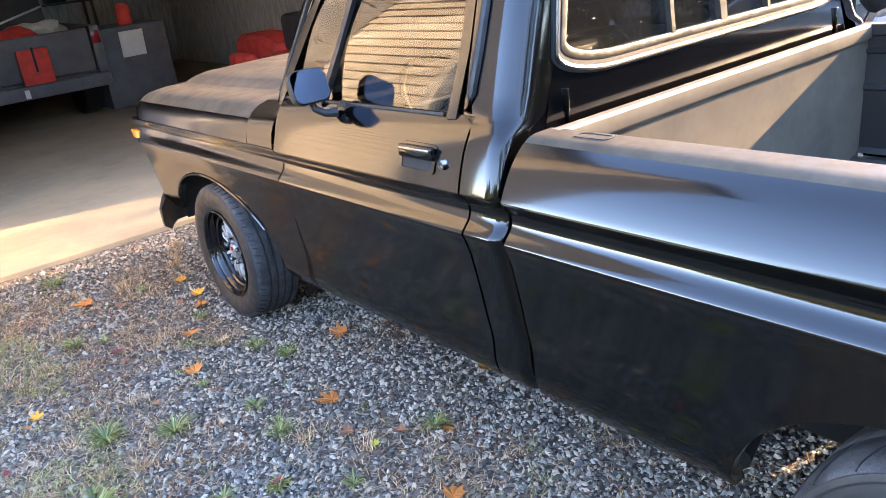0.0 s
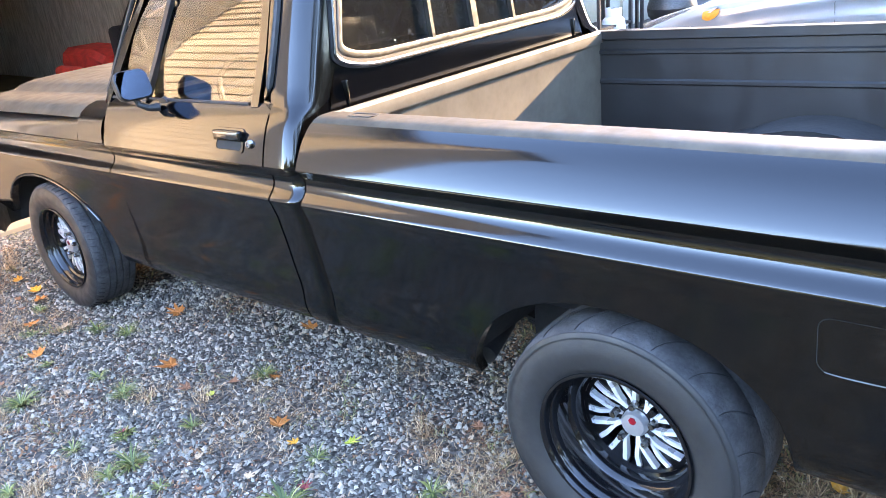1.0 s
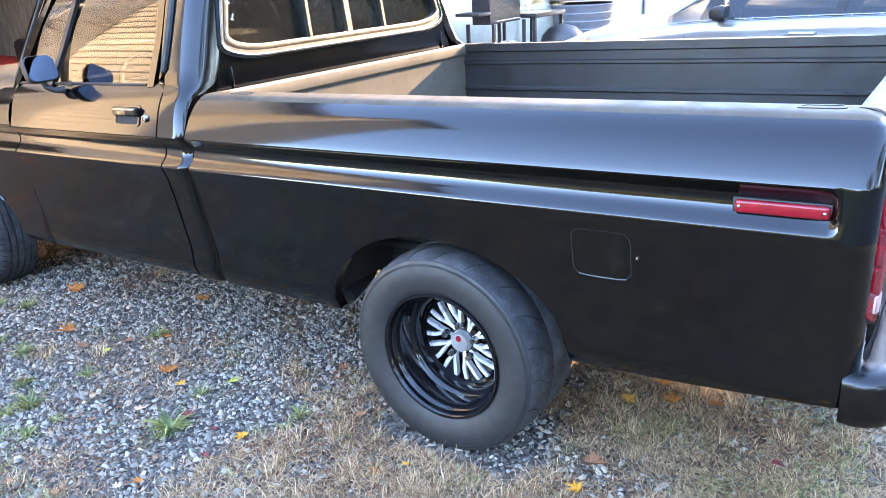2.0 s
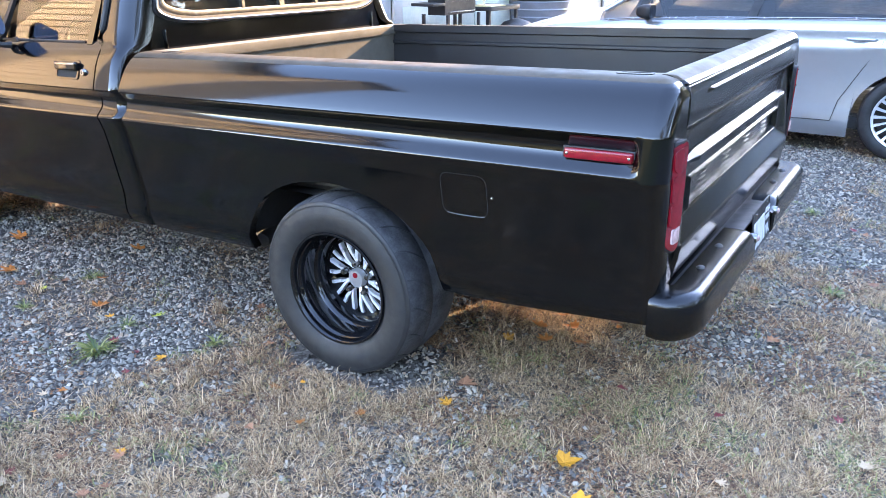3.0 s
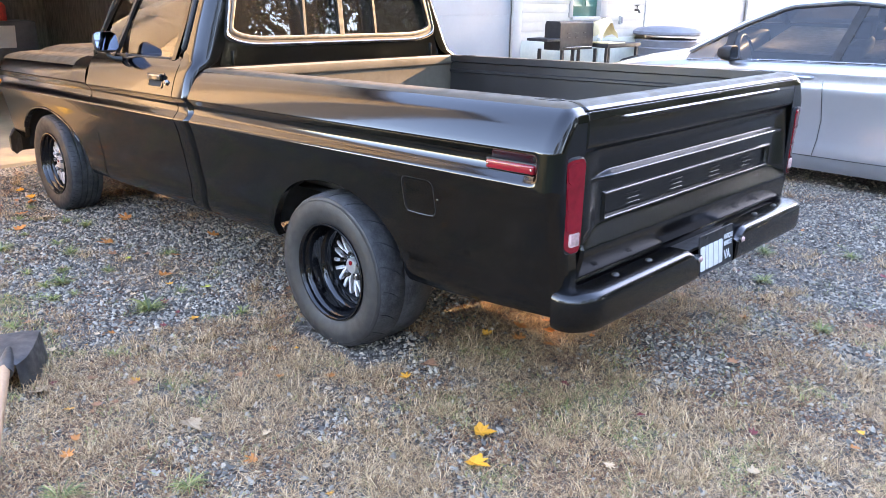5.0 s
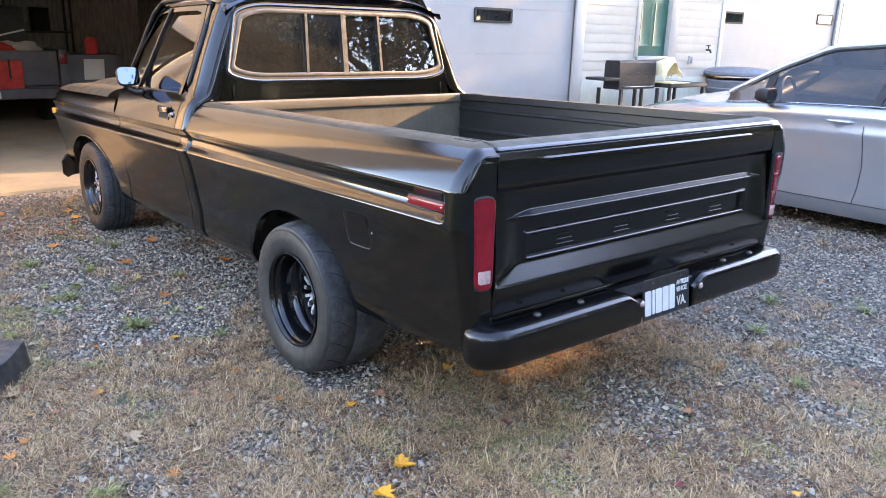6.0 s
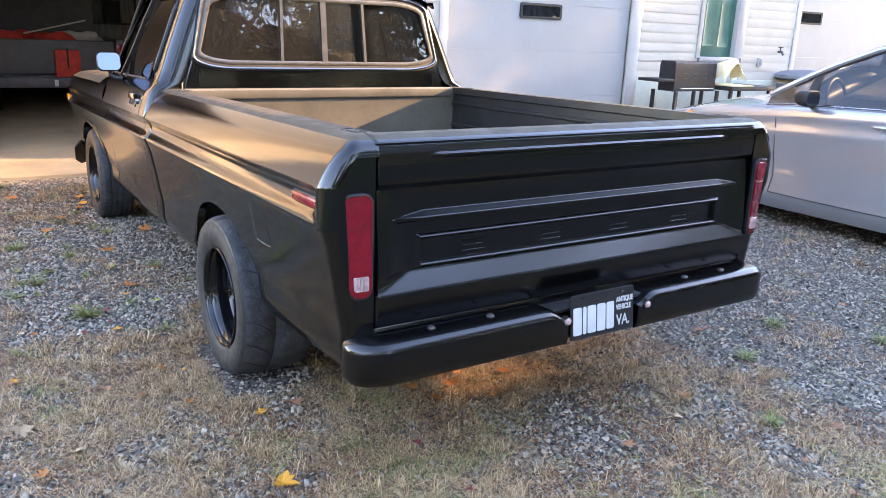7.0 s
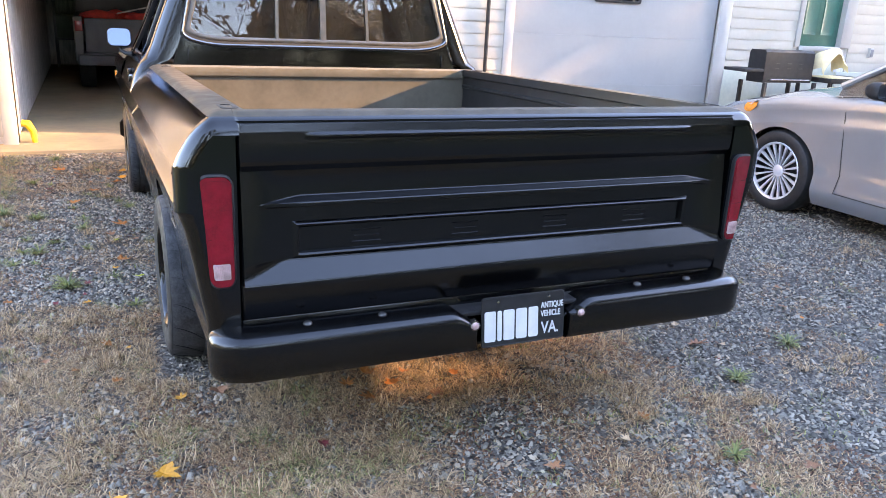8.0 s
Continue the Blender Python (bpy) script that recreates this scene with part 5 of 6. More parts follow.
        for pts in ([(0.86, 0.95), (0.88, 0.85), (0.86, 0.6), (0.83, 0.40), (0.84, 0.27)], [(-0.17, 0.98), (-0.18, 0.8), (-0.21, 0.55), (-0.205, 0.4), (-0.19, 0.27)],
                    [(-1.18, 1.0), (-1.16, 0.85), (-1.05, 0.65), (-0.93, 0.42), (-0.90, 0.27)], [(-0.90, 0.27), (-0.5, 0.265), (0.0, 0.265), (0.5, 0.265), (0.84, 0.27)]):
            bm = bmesh.new()
            tube(bm, [(s * (X(y, z) + 0.0005), y, z) for y, z in pts], 0.0035, 6)
            part("door_seam", bm, M_BLACK, car)
        for y in (0.0, -1.02):
            h = new("door_handle")
            h.parent = car
            bm = bmesh.new()
            tube(bm, [(s * (X(y + q, 0.875) + d), y + q, 0.878) for q, d in ((-0.10, 0.0), (-0.085, 0.022), (0.0, 0.03), (0.085, 0.022), (0.10, 0.0))], [0.008, 0.013, 0.013, 0.012, 0.006], 8)
            part("pull", bm, M_SILVER, h)
            bm = bmesh.new()
            lathe(bm, [(0.0, 0.0), (0.03, 0.002), (0.045, 0.0)], 16, "x", (s * (X(y, 0.868) + 0.001), y + 0.01, 0.868))
            part("recess", bm, M_GPLASTIC, h)
        mir = new("door_mirror")
        mir.parent = car
        c = Vector((s * 1.01, 0.55, 1.035))
        bm = bmesh.new()
        o = rrect(-0.085, 0.085, -0.058, 0.058, 0.04, 6)
        loft(bm, [[c + Vector((x * k, d, z * k)) for x, z in o] for k, d in ((0.94, -0.02), (1.0, -0.01), (1.0, 0.02), (0.9, 0.06), (0.6, 0.10), (0.15, 0.115))], closed=True, cap=True)
        part("mirror_shell", bm, M_BLACK, mir)
        bm = bmesh.new()
        slab(bm, [(c.x + x * 0.9, c.z + z * 0.88) for x, z in o], c.y - 0.022, c.y - 0.018)
        part("mirror_glass", bm, M_SGLASS, mir)
        bm = bmesh.new()
        tube(bm, [(s * 0.86, 0.62, 0.985), (s * 0.93, 0.60, 0.99), (s * 0.98, 0.57, 1.0)], [0.03, 0.025, 0.025], 8)
        part("mirror_arm", bm, M_BLACK, mir)
        lamp = new("headlight")
        lamp.parent = car
        bm = bmesh.new()
        rows = []
        for i in range(9):
            y = 1.72 + 0.60 * i / 8
            w = HALF - taper(y) + 0.004
            zt = interp(belt, y) - 0.01
            h = 0.11 * smooth01(1.70, 1.92, y)
            rows.append([Vector((s * (w - 0.045 - d), y, zt - h * q)) for q, d in ((0.0, 0.03), (0.2, -0.012), (0.6, -0.03), (1.0, -0.032))])
        loft(bm, rows)
        part("lens", bm, M_CLEAR, lamp, "clear headlight lens")
        bm = bmesh.new()
        rows = []
        for i in range(5):
            y = 1.70 + 0.14 * i / 4
            w = HALF - taper(y) + 0.010
            zt = interp(belt, y) - 0.025
            h = 0.075 * math.sin(math.pi * (0.15 + 0.6 * i / 4))
            rows.append([Vector((s * (w - 0.045 + d), y, zt - h * q)) for q, d in ((0.0, 0.018), (0.5, 0.034), (1.0, 0.036))])
        loft(bm, rows)
        part("amber_reflector", bm, M_AMBER, lamp, "amber corner reflector")
        for y in (FA[0], RA[0]):
            wh = new("wheel")
            wh.parent = car
            c = (0, y, 0.318)
            f = 0.905
            bm = bmesh.new()
            lathe(bm, [(0.225, s * (f - 0.01)), (0.235, s * f), (0.28, s * (f + 0.008)), (0.31, s * (f - 0.005)), (0.323, s * (f - 0.03)), (0.325, s * (f - 0.11)), (0.31, s * (f - 0.2)), (0.22, s * (f - 0.2))], 48, "x", c)
            part("tyre", bm, M_RUBBER, wh)
            bm = bmesh.new()
            lathe(bm, [(0.226, s * (f - 0.012)), (0.228, s * (f - 0.002)), (0.218, s * (f - 0.004)), (0.212, s * (f - 0.03)), (0.205, s * (f - 0.12)), (0.0, s * (f - 0.125))], 40, "x", c)
            rim = part("rim", bm, M_BLACK, wh)
            bm = bmesh.new()
            lathe(bm, [(0.229, s * (f - 0.002)), (0.226, s * (f + 0.001)), (0.214, s * (f - 0.004)), (0.210, s * (f - 0.02))], 40, "x", c)
            lathe(bm, [(0.0, s * (f - 0.028)), (0.035, s * (f - 0.03)), (0.05, s * (f - 0.04)), (0.052, s * (f - 0.06))], 20, "x", c)
            part("rim_edge", bm, M_SRIM, rim)
            for k in range(20):
                a = 2 * math.pi * k / 20
                u, v = Vector((0, math.cos(a), math.sin(a))), Vector((0, -math.sin(a), math.cos(a)))
                rows = []
                for r, hw, d in ((0.045, 0.004, 0.036), (0.12, 0.006, 0.024), (0.216, 0.011, 0.010)):
                    b0 = Vector((s * (f - d), *c[1:])) + u * r
                    rows.append([b0 + v * hw, b0 - v * hw, b0 - v * hw - Vector((s * 0.02, 0, 0)), b0 + v * hw - Vector((s * 0.02, 0, 0))])
                bm = bmesh.new()
                loft(bm, rows, closed=True, cap=True)
                part("spoke", bm, M_SRIM, rim)
    part("underbody", boxm(-0.80, 0.80, -2.3, 2.2, 0.20, 0.32), M_BLACK, car)
    part("cabin", boxm(-0.60, 0.60, -1.3, 0.5, 0.5, 1.0), M_BLACK, car)


build_sedan()


# ---- things by the house wall ----
def build_wall_things():
    g = thing("gas_grill", "black rectangular gas grill with a side shelf, lid shut", "grill", at=(6.87, 4.30, 0))
    for x in (-0.44, 0.40):
        for y in (-0.20, 0.20):
            part("leg", boxm(x - 0.02, x + 0.02, y - 0.02, y + 0.02, 0.0, 0.74), M_IRON, g)
    bm = bmesh.new()
    prof = [(-0.13, 0.73), (-0.14, 0.78), (-0.13, 1.10), (-0.11, 1.125), (0.12, 1.125), (0.14, 1.08), (0.14, 0.73)]
    loft(bm, [[Vector((x, y, z)) for y, z in prof] for x in (-0.42, -0.41, 0.40, 0.41)], closed=True, cap=True)
    part("lid", bm, M_IRON, g)
    part("cart_shelf", boxm(-0.44, 0.40, -0.22, 0.22, 0.25, 0.28), M_IRON, g)
    part("side_shelf", boxm(-0.78, -0.47, -0.18, 0.18, 0.86, 0.90, bevel=0.01), M_IRON, g)
    bm = bmesh.new()
    tube(bm, [(-0.33, -0.13, 0.76), (-0.33, -0.18, 0.77), (0.32, -0.18, 0.77), (0.32, -0.13, 0.76)], 0.008, 8)
    part("lid_handle", bm, M_CHROME, g)
    for x in (-0.25, -0.05, 0.15):
        for z in (0.96, 0.90):
            part("lid_vent", boxm(x, x + 0.07, -0.142, -0.125, z, z + 0.010), M_BOLT, g)
    t = thing("propane_tank", "white propane tank with collar under the grill", "gas tank", at=(6.95, 4.18, 0))
    bm = bmesh.new()
    lathe(bm, [(0.0, 0.02), (0.11, 0.02), (0.15, 0.07), (0.155, 0.25), (0.14, 0.33), (0.08, 0.385), (0.0, 0.39)], 28, "z")
    part("vessel", bm, M_TANK, t)
    bm = bmesh.new()
    lathe(bm, [(0.10, 0.37), (0.105, 0.47), (0.10, 0.475), (0.095, 0.37)], 24, "z")
    part("collar", bm, M_TANK, t)
    bm = bmesh.new()
    lathe(bm, [(0.0, 0.48), (0.03, 0.475), (0.03, 0.45), (0.018, 0.44), (0.018, 0.38)], 12, "z")
    part("valve", bm, M_BOLT, t)
    k = thing("kettle_grill", "round dark kettle grill with a dull domed lid", "grill", at=(8.1, 3.9, 0))
    bm = bmesh.new()
    lathe(bm, [(0.0, 0.62), (0.05, 0.61), (0.20, 0.56), (0.30, 0.46), (0.33, 0.36), (0.335, 0.34)], 32, "z")
    part("lid", bm, M_BOLT, k)
    bm = bmesh.new()
    lathe(bm, [(0.335, 0.34), (0.32, 0.24), (0.22, 0.12), (0.0, 0.08)], 32, "z")
    part("bowl", bm, M_IRON, k)
    bm = bmesh.new()
    for a in range(3):
        q = 2 * math.pi * a / 3
        tube(bm, [(0.2 * math.cos(q), 0.2 * math.sin(q), 0.14), (0.26 * math.cos(q), 0.26 * math.sin(q), 0.0)], 0.012, 6)
    part("legs", bm, M_IRON, k)
    c = thing("draped_cloth", "pale yellow cloth draped over the end of the grill", "cloth", at=(7.56, 4.22, 0.815))
    bm = bmesh.new()
    rows = []
    for i in range(11):
        q = i / 10
        a = math.pi * q
        rows.append([Vector((-0.19 * math.cos(a) * (1 + 0.1 * k), -0.10 - 0.10 * k + 0.02 * math.sin(9 * q + k), 0.12 + 0.25 * math.sin(a) ** 0.7 - k * (0.13 + 0.05 * math.sin(11 * q)))) for k in (0.0, 0.3, 0.6, 0.85)])
    back = [[v + Vector((0, 0.16, -0.05)) for v in (r[0], r[1])] for r in rows]
    loft(bm, rows)
    loft(bm, [[b[1], b[0], r[0].copy()] for b, r in zip(back, rows)])
    part("cloth", bm, M_CREAM, c, smooth=80)
    t = thing("side_table", "low dark patio table with a pale cloth", "table", at=(7.95, 4.30, 0))
    part("tabletop", boxm(-0.50, 0.46, -0.30, 0.30, 0.74, 0.80, bevel=0.01), M_IRON, t)
    part("cloth", boxm(-0.50, -0.02, -0.305, 0.1, 0.802, 0.815, bevel=0.004), M_CREAM, t)
    for x in (-0.45, 0.41):
        for y in (-0.25, 0.25):
            part("leg", boxm(x - 0.02, x + 0.02, y - 0.02, y + 0.02, 0.0, 0.74), M_IRON, t)
    b = thing("trash_bin", "grey ribbed plastic trash bin with its lid on", "bin", at=(10.12, 4.50, 0))
    bm = bmesh.new()
    prof = [(0.40, 0.0)]
    for i in range(6):
        z = 0.10 + 0.13 * i
        prof += [(0.42 + 0.024 * i, z), (0.43 + 0.024 * i, z + 0.02), (0.42 + 0.024 * i, z + 0.04)]
    lathe(bm, prof, 36, "z")
    part("barrel", bm, M_GPLASTIC, b)
    bm = bmesh.new()
    lathe(bm, [(0.575, 0.86), (0.60, 0.88), (0.595, 0.92), (0.50, 0.97), (0.2, 1.0), (0.0, 1.005)], 36, "z")
    part("lid", bm, M_GPLASTIC, b)


build_wall_things()


# ---- inside the open bay ----
def build_bay_things():
    d = thing("parked_pickup", "dark dusty pickup inside the garage, red things piled in its bed", "pickup truck", at=(-0.42, 9.2, FLOOR_Z))
    part("tailgate", boxm(-0.78, 0.78, 0.0, 0.07, 0.55, 1.02, bevel=0.02), M_DKTRUCK, d)
    for s in (-1, 1):
        part("bed_side", boxm(s * 0.80, s * 0.92, 0.0, 2.3, 0.42, 1.04, bevel=0.03), M_DKTRUCK, d)
        part("tail_lamp", boxm(s * 0.80, s * 0.90, -0.012, 0.02, 0.84, 0.98, bevel=0.01), M_RED, d)
        bm = bmesh.new()
        lathe(bm, [(0.0, s * 0.90), (0.2, s * 0.90), (0.33, s * 0.88), (0.34, s * 0.8), (0.34, s * 0.68), (0.0, s * 0.66)], 28, "x", (0, 0.75, 0.33))
        part("wheel", bm, M_RUBBER, d)
    part("bed_floor", boxm(-0.8, 0.8, 0.05, 2.3, 0.50, 0.54), M_DKTRUCK, d)
    part("bumper", boxm(-0.88, 0.88, -0.14, -0.01, 0.38, 0.52, bevel=0.02), M_DKTRUCK, d)
    bm = bmesh.new()
    loft(bm, [[Vector((x, y, z)) for y, z in ((2.3, 0.45), (2.3, 1.1), (2.45, 1.62), (3.4, 1.66), (3.9, 1.1), (5.2, 1.0), (5.2, 0.45))] for x in (-0.9, 0.9)], closed=True, cap=True)
    part("cab", bm, M_DKTRUCK, d)
    r = thing("red_box", "flat red metal panel hung on the dark tailgate", "box", at=(-0.27, 9.12, 0.52))
    part("panel", boxm(-0.16, 0.16, 0.0, 0.06, 0.0, 0.40, bevel=0.012), M_REDCLOTH, r)
    part("strap", boxm(-0.012, 0.012, -0.008, 0.0, 0.16, 0.42), M_BLACK, r)
    w = thing("small_tag", "small white tag low on the dark bumper", "tag", at=(-0.45, 9.03, 0.43))
    part("sheet", boxm(-0.025, 0.025, 0.0, 0.004, 0.0, 0.09), M_PAPER, w)
    random.seed(4)
    for k in range(6):
        c = thing("red_bundle" if k < 4 else "pale_bundle", "crumpled red cloth bundle in the truck bed" if k < 4 else "crumpled pale cloth bundle in the truck bed", "bundle", "load in the dark truck",
                  at=(-0.95 + k * 0.2, 9.5 + 0.25 * (k % 3), 1.0 + FLOOR_Z))
        bm = bmesh.new()
        bmesh.ops.create_icosphere(bm, subdivisions=3, radius=0.22)
        for v in bm.verts:
            n3 = noise.noise(v.co * 6 + Vector((k, 0, 0)))
            v.co = Vector((v.co.x * 1.3, v.co.y, v.co.z * 0.55)) * (1 + 0.5 * n3)
        part("cloth", bm, M_REDCLOTH if k < 4 else M_PAPER, c, smooth=60)
    b = thing("long_board", "pale board lying slanted over the load", "board", at=(0, 0, 0))
    bm = bmesh.new()
    tube(bm, [(-0.75, 9.5, 1.12), (0.10, 9.8, 1.32)], 0.012, 6)
    part("stick", bm, M_PAPER, b)
    p = thing("hanging_paper", "white sheet of paper hung on a dark cart", "paper", at=(0.95, 9.625, 0.62))
    bm = bmesh.new()
    loft(bm, [[Vector((x + 0.05 * z, 0.02 * math.sin(6 * x + 3 * z), z)) for x in (-0.15, -0.05, 0.05, 0.15)] for z in (0.0, 0.1, 0.2, 0.3)])
    part("sheet", bm, M_PAPER, p)
    c = thing("utility_cart", "dark cart with a red can on top", "cart", at=(1.0, 9.9, FLOOR_Z))
    part("body", boxm(-0.45, 0.40, -0.25, 0.6, 0.0, 0.95, bevel=0.02), M_DKTRUCK, c)
    bm = bmesh.new()
    lathe(bm, [(0.0, 0.952), (0.09, 0.952), (0.09, 1.15), (0.05, 1.2), (0.0, 1.2)], 16, "z", (0.0, -0.05, 0))
    part("can", bm, M_REDCLOTH, c)
    t = thing("lawn_tractor", "red riding lawn tractor with black wheels", "tractor", at=(2.05, 8.2, FLOOR_Z))
    bm = bmesh.new()
    rows = []
    for y, w, z in ((-0.5, 0.22, 0.62), (-0.3, 0.26, 0.70), (0.3, 0.26, 0.72), (0.45, 0.22, 0.62)):
        rows.append([Vector((-w, y, 0.35)), Vector((-w, y, z - 0.06)), Vector((-w * 0.7, y, z)), Vector((w * 0.7, y, z)), Vector((w, y, z - 0.06)), Vector((w, y, 0.35))])
    loft(bm, rows, closed=True, cap=True)
    part("bonnet", bm, M_REDCLOTH, t)
    part("rear_deck", boxm(-0.40, 0.40, -1.2, -0.5, 0.35, 0.55, bevel=0.05), M_REDCLOTH, t)
    part("fender", boxm(-0.66, -0.52, -0.75, -0.25, 0.22, 0.60, bevel=0.06, seg=3), M_REDCLOTH, t)
    part("seat", boxm(-0.22, 0.22, -1.2, -0.75, 0.56, 0.95, bevel=0.06), M_SEAT, t)
    for s in (-1, 1):
        for y, r in ((-0.9, 0.25), (0.3, 0.18)):
            bm = bmesh.new()
            lathe(bm, [(0.0, s * 0.50), (r * 0.6, s * 0.50), (r, s * 0.47), (r, s * 0.35), (0.0, s * 0.34)], 24, "x", (0, y, r))
            part("wheel", bm, M_RUBBER, t)
    M_DIM = [mat("dark_green_metal", (0.06, 0.09, 0.06), 0.6, vary=0.3), mat("rust_red_metal", (0.22, 0.04, 0.03), 0.6, vary=0.4), mat("dark_cardboard", (0.16, 0.11, 0.07), 0.85, vary=0.3), mat("black_plastic_tub", (0.02, 0.02, 0.022), 0.5, vary=0.3)]
    rack = thing("storage_rack", "dark metal rack with boxes along the back wall", "rack", at=(-0.6, 13.2, FLOOR_Z))
    for x in (-1.1, 0.0, 1.1, 2.2):
        for y in (0.0, 0.45):
            part("upright", boxm(x - 0.02, x + 0.02, y - 0.02, y + 0.02, 0.0, 2.4), M_DKTRUCK, rack)
    for z in (0.5, 1.2, 1.9):
        part("shelf_board", boxm(-1.12, 2.22, -0.02, 0.47, z, z + 0.03), M_DKTRUCK, rack)
    gg = random.Random(12)
    for k in range(18):
        w, h2 = gg.uniform(0.10, 0.22), gg.uniform(0.2, 0.5)
        x, z = -0.95 + 0.54 * (k % 6) + gg.uniform(-0.06, 0.06), (0.5, 1.2, 1.9)[k // 6] + 0.03 + FLOOR_Z
        c = thing("storage_box", ("dark green metal box on the rack", "dull red metal box on the rack", "brown cardboard box on the rack", "black plastic tub on the rack")[k % 4], "box", "boxes on the rack", at=(-0.6 + x, 13.4, z))
        part("shell", boxm(-w, w, -0.15, 0.15, 0.0, h2, bevel=0.012), M_DIM[k % 4], c)
        part("lid", boxm(-w - 0.008, w + 0.008, -0.158, 0.158, h2, h2 + 0.03, bevel=0.006), M_DIM[k % 4], c)
    h = thing("yellow_hose_end", "small yellow hose end by the bay's post", "hose", at=(-1.79, 5.02, FLOOR_Z))
    bm = bmesh.new()
    tube(bm, [(0.0, 0.0, 0.18), (0.05, 0.0, 0.17), (0.09, -0.01, 0.10), (0.10, -0.02, 0.0)], [0.035, 0.04, 0.03, 0.025], 10)
    part("hose", bm, mat("yellow_plastic", (0.8, 0.5, 0.02), 0.4, vary=0.15), h)


build_bay_things()


# ---- shovel lying on the ground ----
sh = thing("scoop_shovel", "black steel scoop shovel with a pale wooden handle", "shovel")
bm = bmesh.new()
a, b = Vector((-2.09, 0.46, 0.115)), Vector((-2.455, -0.44, 0.022))
tube(bm, [a + (b - a) * q for q in (0.0, 0.3, 0.7, 1.0)], [0.019, 0.018, 0.0185, 0.019], 14)
part("handle", bm, M_WOOD, sh)
bm = bmesh.new()
d = (a - b).normalized()
d = Vector((d.x, d.y, 0)).normalized()
side = Vector((d.y, -d.x, 0))
o = Vector((-2.075, 0.485, 0.0))
rows = []
for q, w, h, e in ((-0.02, 0.028, 0.118, 0.02), (0.0, 0.045, 0.122, 0.05), (0.03, 0.062, 0.124, 0.055), (0.10, 0.080, 0.128, 0.052), (0.18, 0.092, 0.132, 0.046), (0.25, 0.098, 0.134, 0.040), (0.254, 0.096, 0.130, 0.040)):
    rows.append([o + d * (q + 0.012 * abs(x)) + side * (x * w + math.copysign(f * 0.45, x)) + Vector((0, 0, z)) for x, f, z in
                 ((-1, e, 0.004), (-1, e * 0.55, h * 0.5), (-1, 0.004, h - 0.004), (-0.85, 0.0, h), (-0.4, 0.0, h + 0.004), (0.001, 0.0, h + 0.006), (0.4, 0.0, h + 0.004), (0.85, 0.0, h), (1, 0.004, h - 0.004), (1, e * 0.55, h * 0.5), (1, e, 0.004))])
loft(bm, rows)
tube(bm, [o - d * 0.05 + Vector((0, 0, 0.106)), o + d * 0.03 + Vector((0, 0, 0.118)), o + d * 0.12 + Vector((0, 0, 0.128))], [0.024, 0.027, 0.012], 12)
part("scoop", bm, M_SCOOP, sh)


# ---- the wing that stands forward beside the drive ----
wing = thing("wall_wing", "cream lap-sided wing wall catching full sun", "wall", kind="structure")
WX, WING_Y, WLAP = -2.42, 3.42, 0.13
part("wall_core", boxm(-3.4, WX - 0.05, WING_Y + 0.03, WY + 0.5, 0.0, WING_H), M_DARKWALL, wing)
z = 0.08
while z < WING_H - 0.05:
    for axis in (0, 1):
        bm = bmesh.new()
        prof = [(-0.055, z), (0.0, z), (0.002, z + 0.006), (-0.028, z + WLAP), (-0.055, z + WLAP)]
        if axis == 0:
            rows = [[Vector((WX + d, y, q)) for d, q in prof] for y in (WING_Y + 0.05, WY - 0.02)]
        else:
            rows = [[Vector((x, WING_Y - d, q)) for d, q in prof] for x in (-3.4, WX - 0.07)]
        loft(bm, rows, closed=True, cap=True)
        part("lap_board", bm, M_SIDING, wing)
    z += WLAP
part("corner_board", boxm(WX - 0.09, WX + 0.012, WING_Y - 0.012, WING_Y + 0.09, 0.0, WING_H, bevel=0.004), M_TRIM, wing)
part("roof_edge", boxm(-3.5, WX + 0.10, WING_Y - 0.10, WY + 0.6, WING_H, WING_H + 0.12), M_ROOF, wing)


# ---- stones, dry grass, weeds and fallen leaves on the ground ----
def island_ramp(name, stops, rough):
    """A surface whose loose pieces each take their own tone from a ramp."""
    m = mat(name, stops[0][1], rough)
    n, l = m.node_tree.nodes, m.node_tree.links
    g = n.new("ShaderNodeNewGeometry")
    r = n.new("ShaderNodeValToRGB")
    e = r.color_ramp.elements
    while len(e) < len(stops):
        e.new(0.5)
    for k, (p, c) in enumerate(stops):
        e[k].position = p
        e[k].color = (*c, 1)
    l.new(g.outputs["Random Per Island"], r.inputs[0])
    l.new(r.outputs[0], n["Principled BSDF"].inputs["Base Color"])
    return m


M_STONE = island_ramp("blue_grey_gravel", ((0.0, (0.02394, 0.02128, 0.01729)), (0.3, (0.09975, 0.08968, 0.07262)), (0.62, (0.2091, 0.1885, 0.1508)), (0.86, (0.3272, 0.2888, 0.2248)), (0.95, (0.3032, 0.2052, 0.1245)), (1.0, (0.4628, 0.3876, 0.2836))), 0.6)
M_STRAW = island_ramp("dry_straw_grass", ((0.0, (0.04477, 0.02368, 0.01088)), (0.25, (0.1791, 0.0999, 0.04478)), (0.55, (0.3582, 0.2183, 0.1055)), (0.82, (0.5372, 0.3552, 0.1919)), (0.95, (0.6186, 0.444, 0.2623)), (1.0, (0.2442, 0.1998, 0.06397))), 0.75)
M_RUSTY = island_ramp("reddish_dead_grass", ((0.0, (0.039, 0.01716, 0.007808)), (0.4, (0.1716, 0.0819, 0.03549)), (0.8, (0.3276, 0.1833, 0.08163)), (1.0, (0.468, 0.3198, 0.1633))), 0.8)
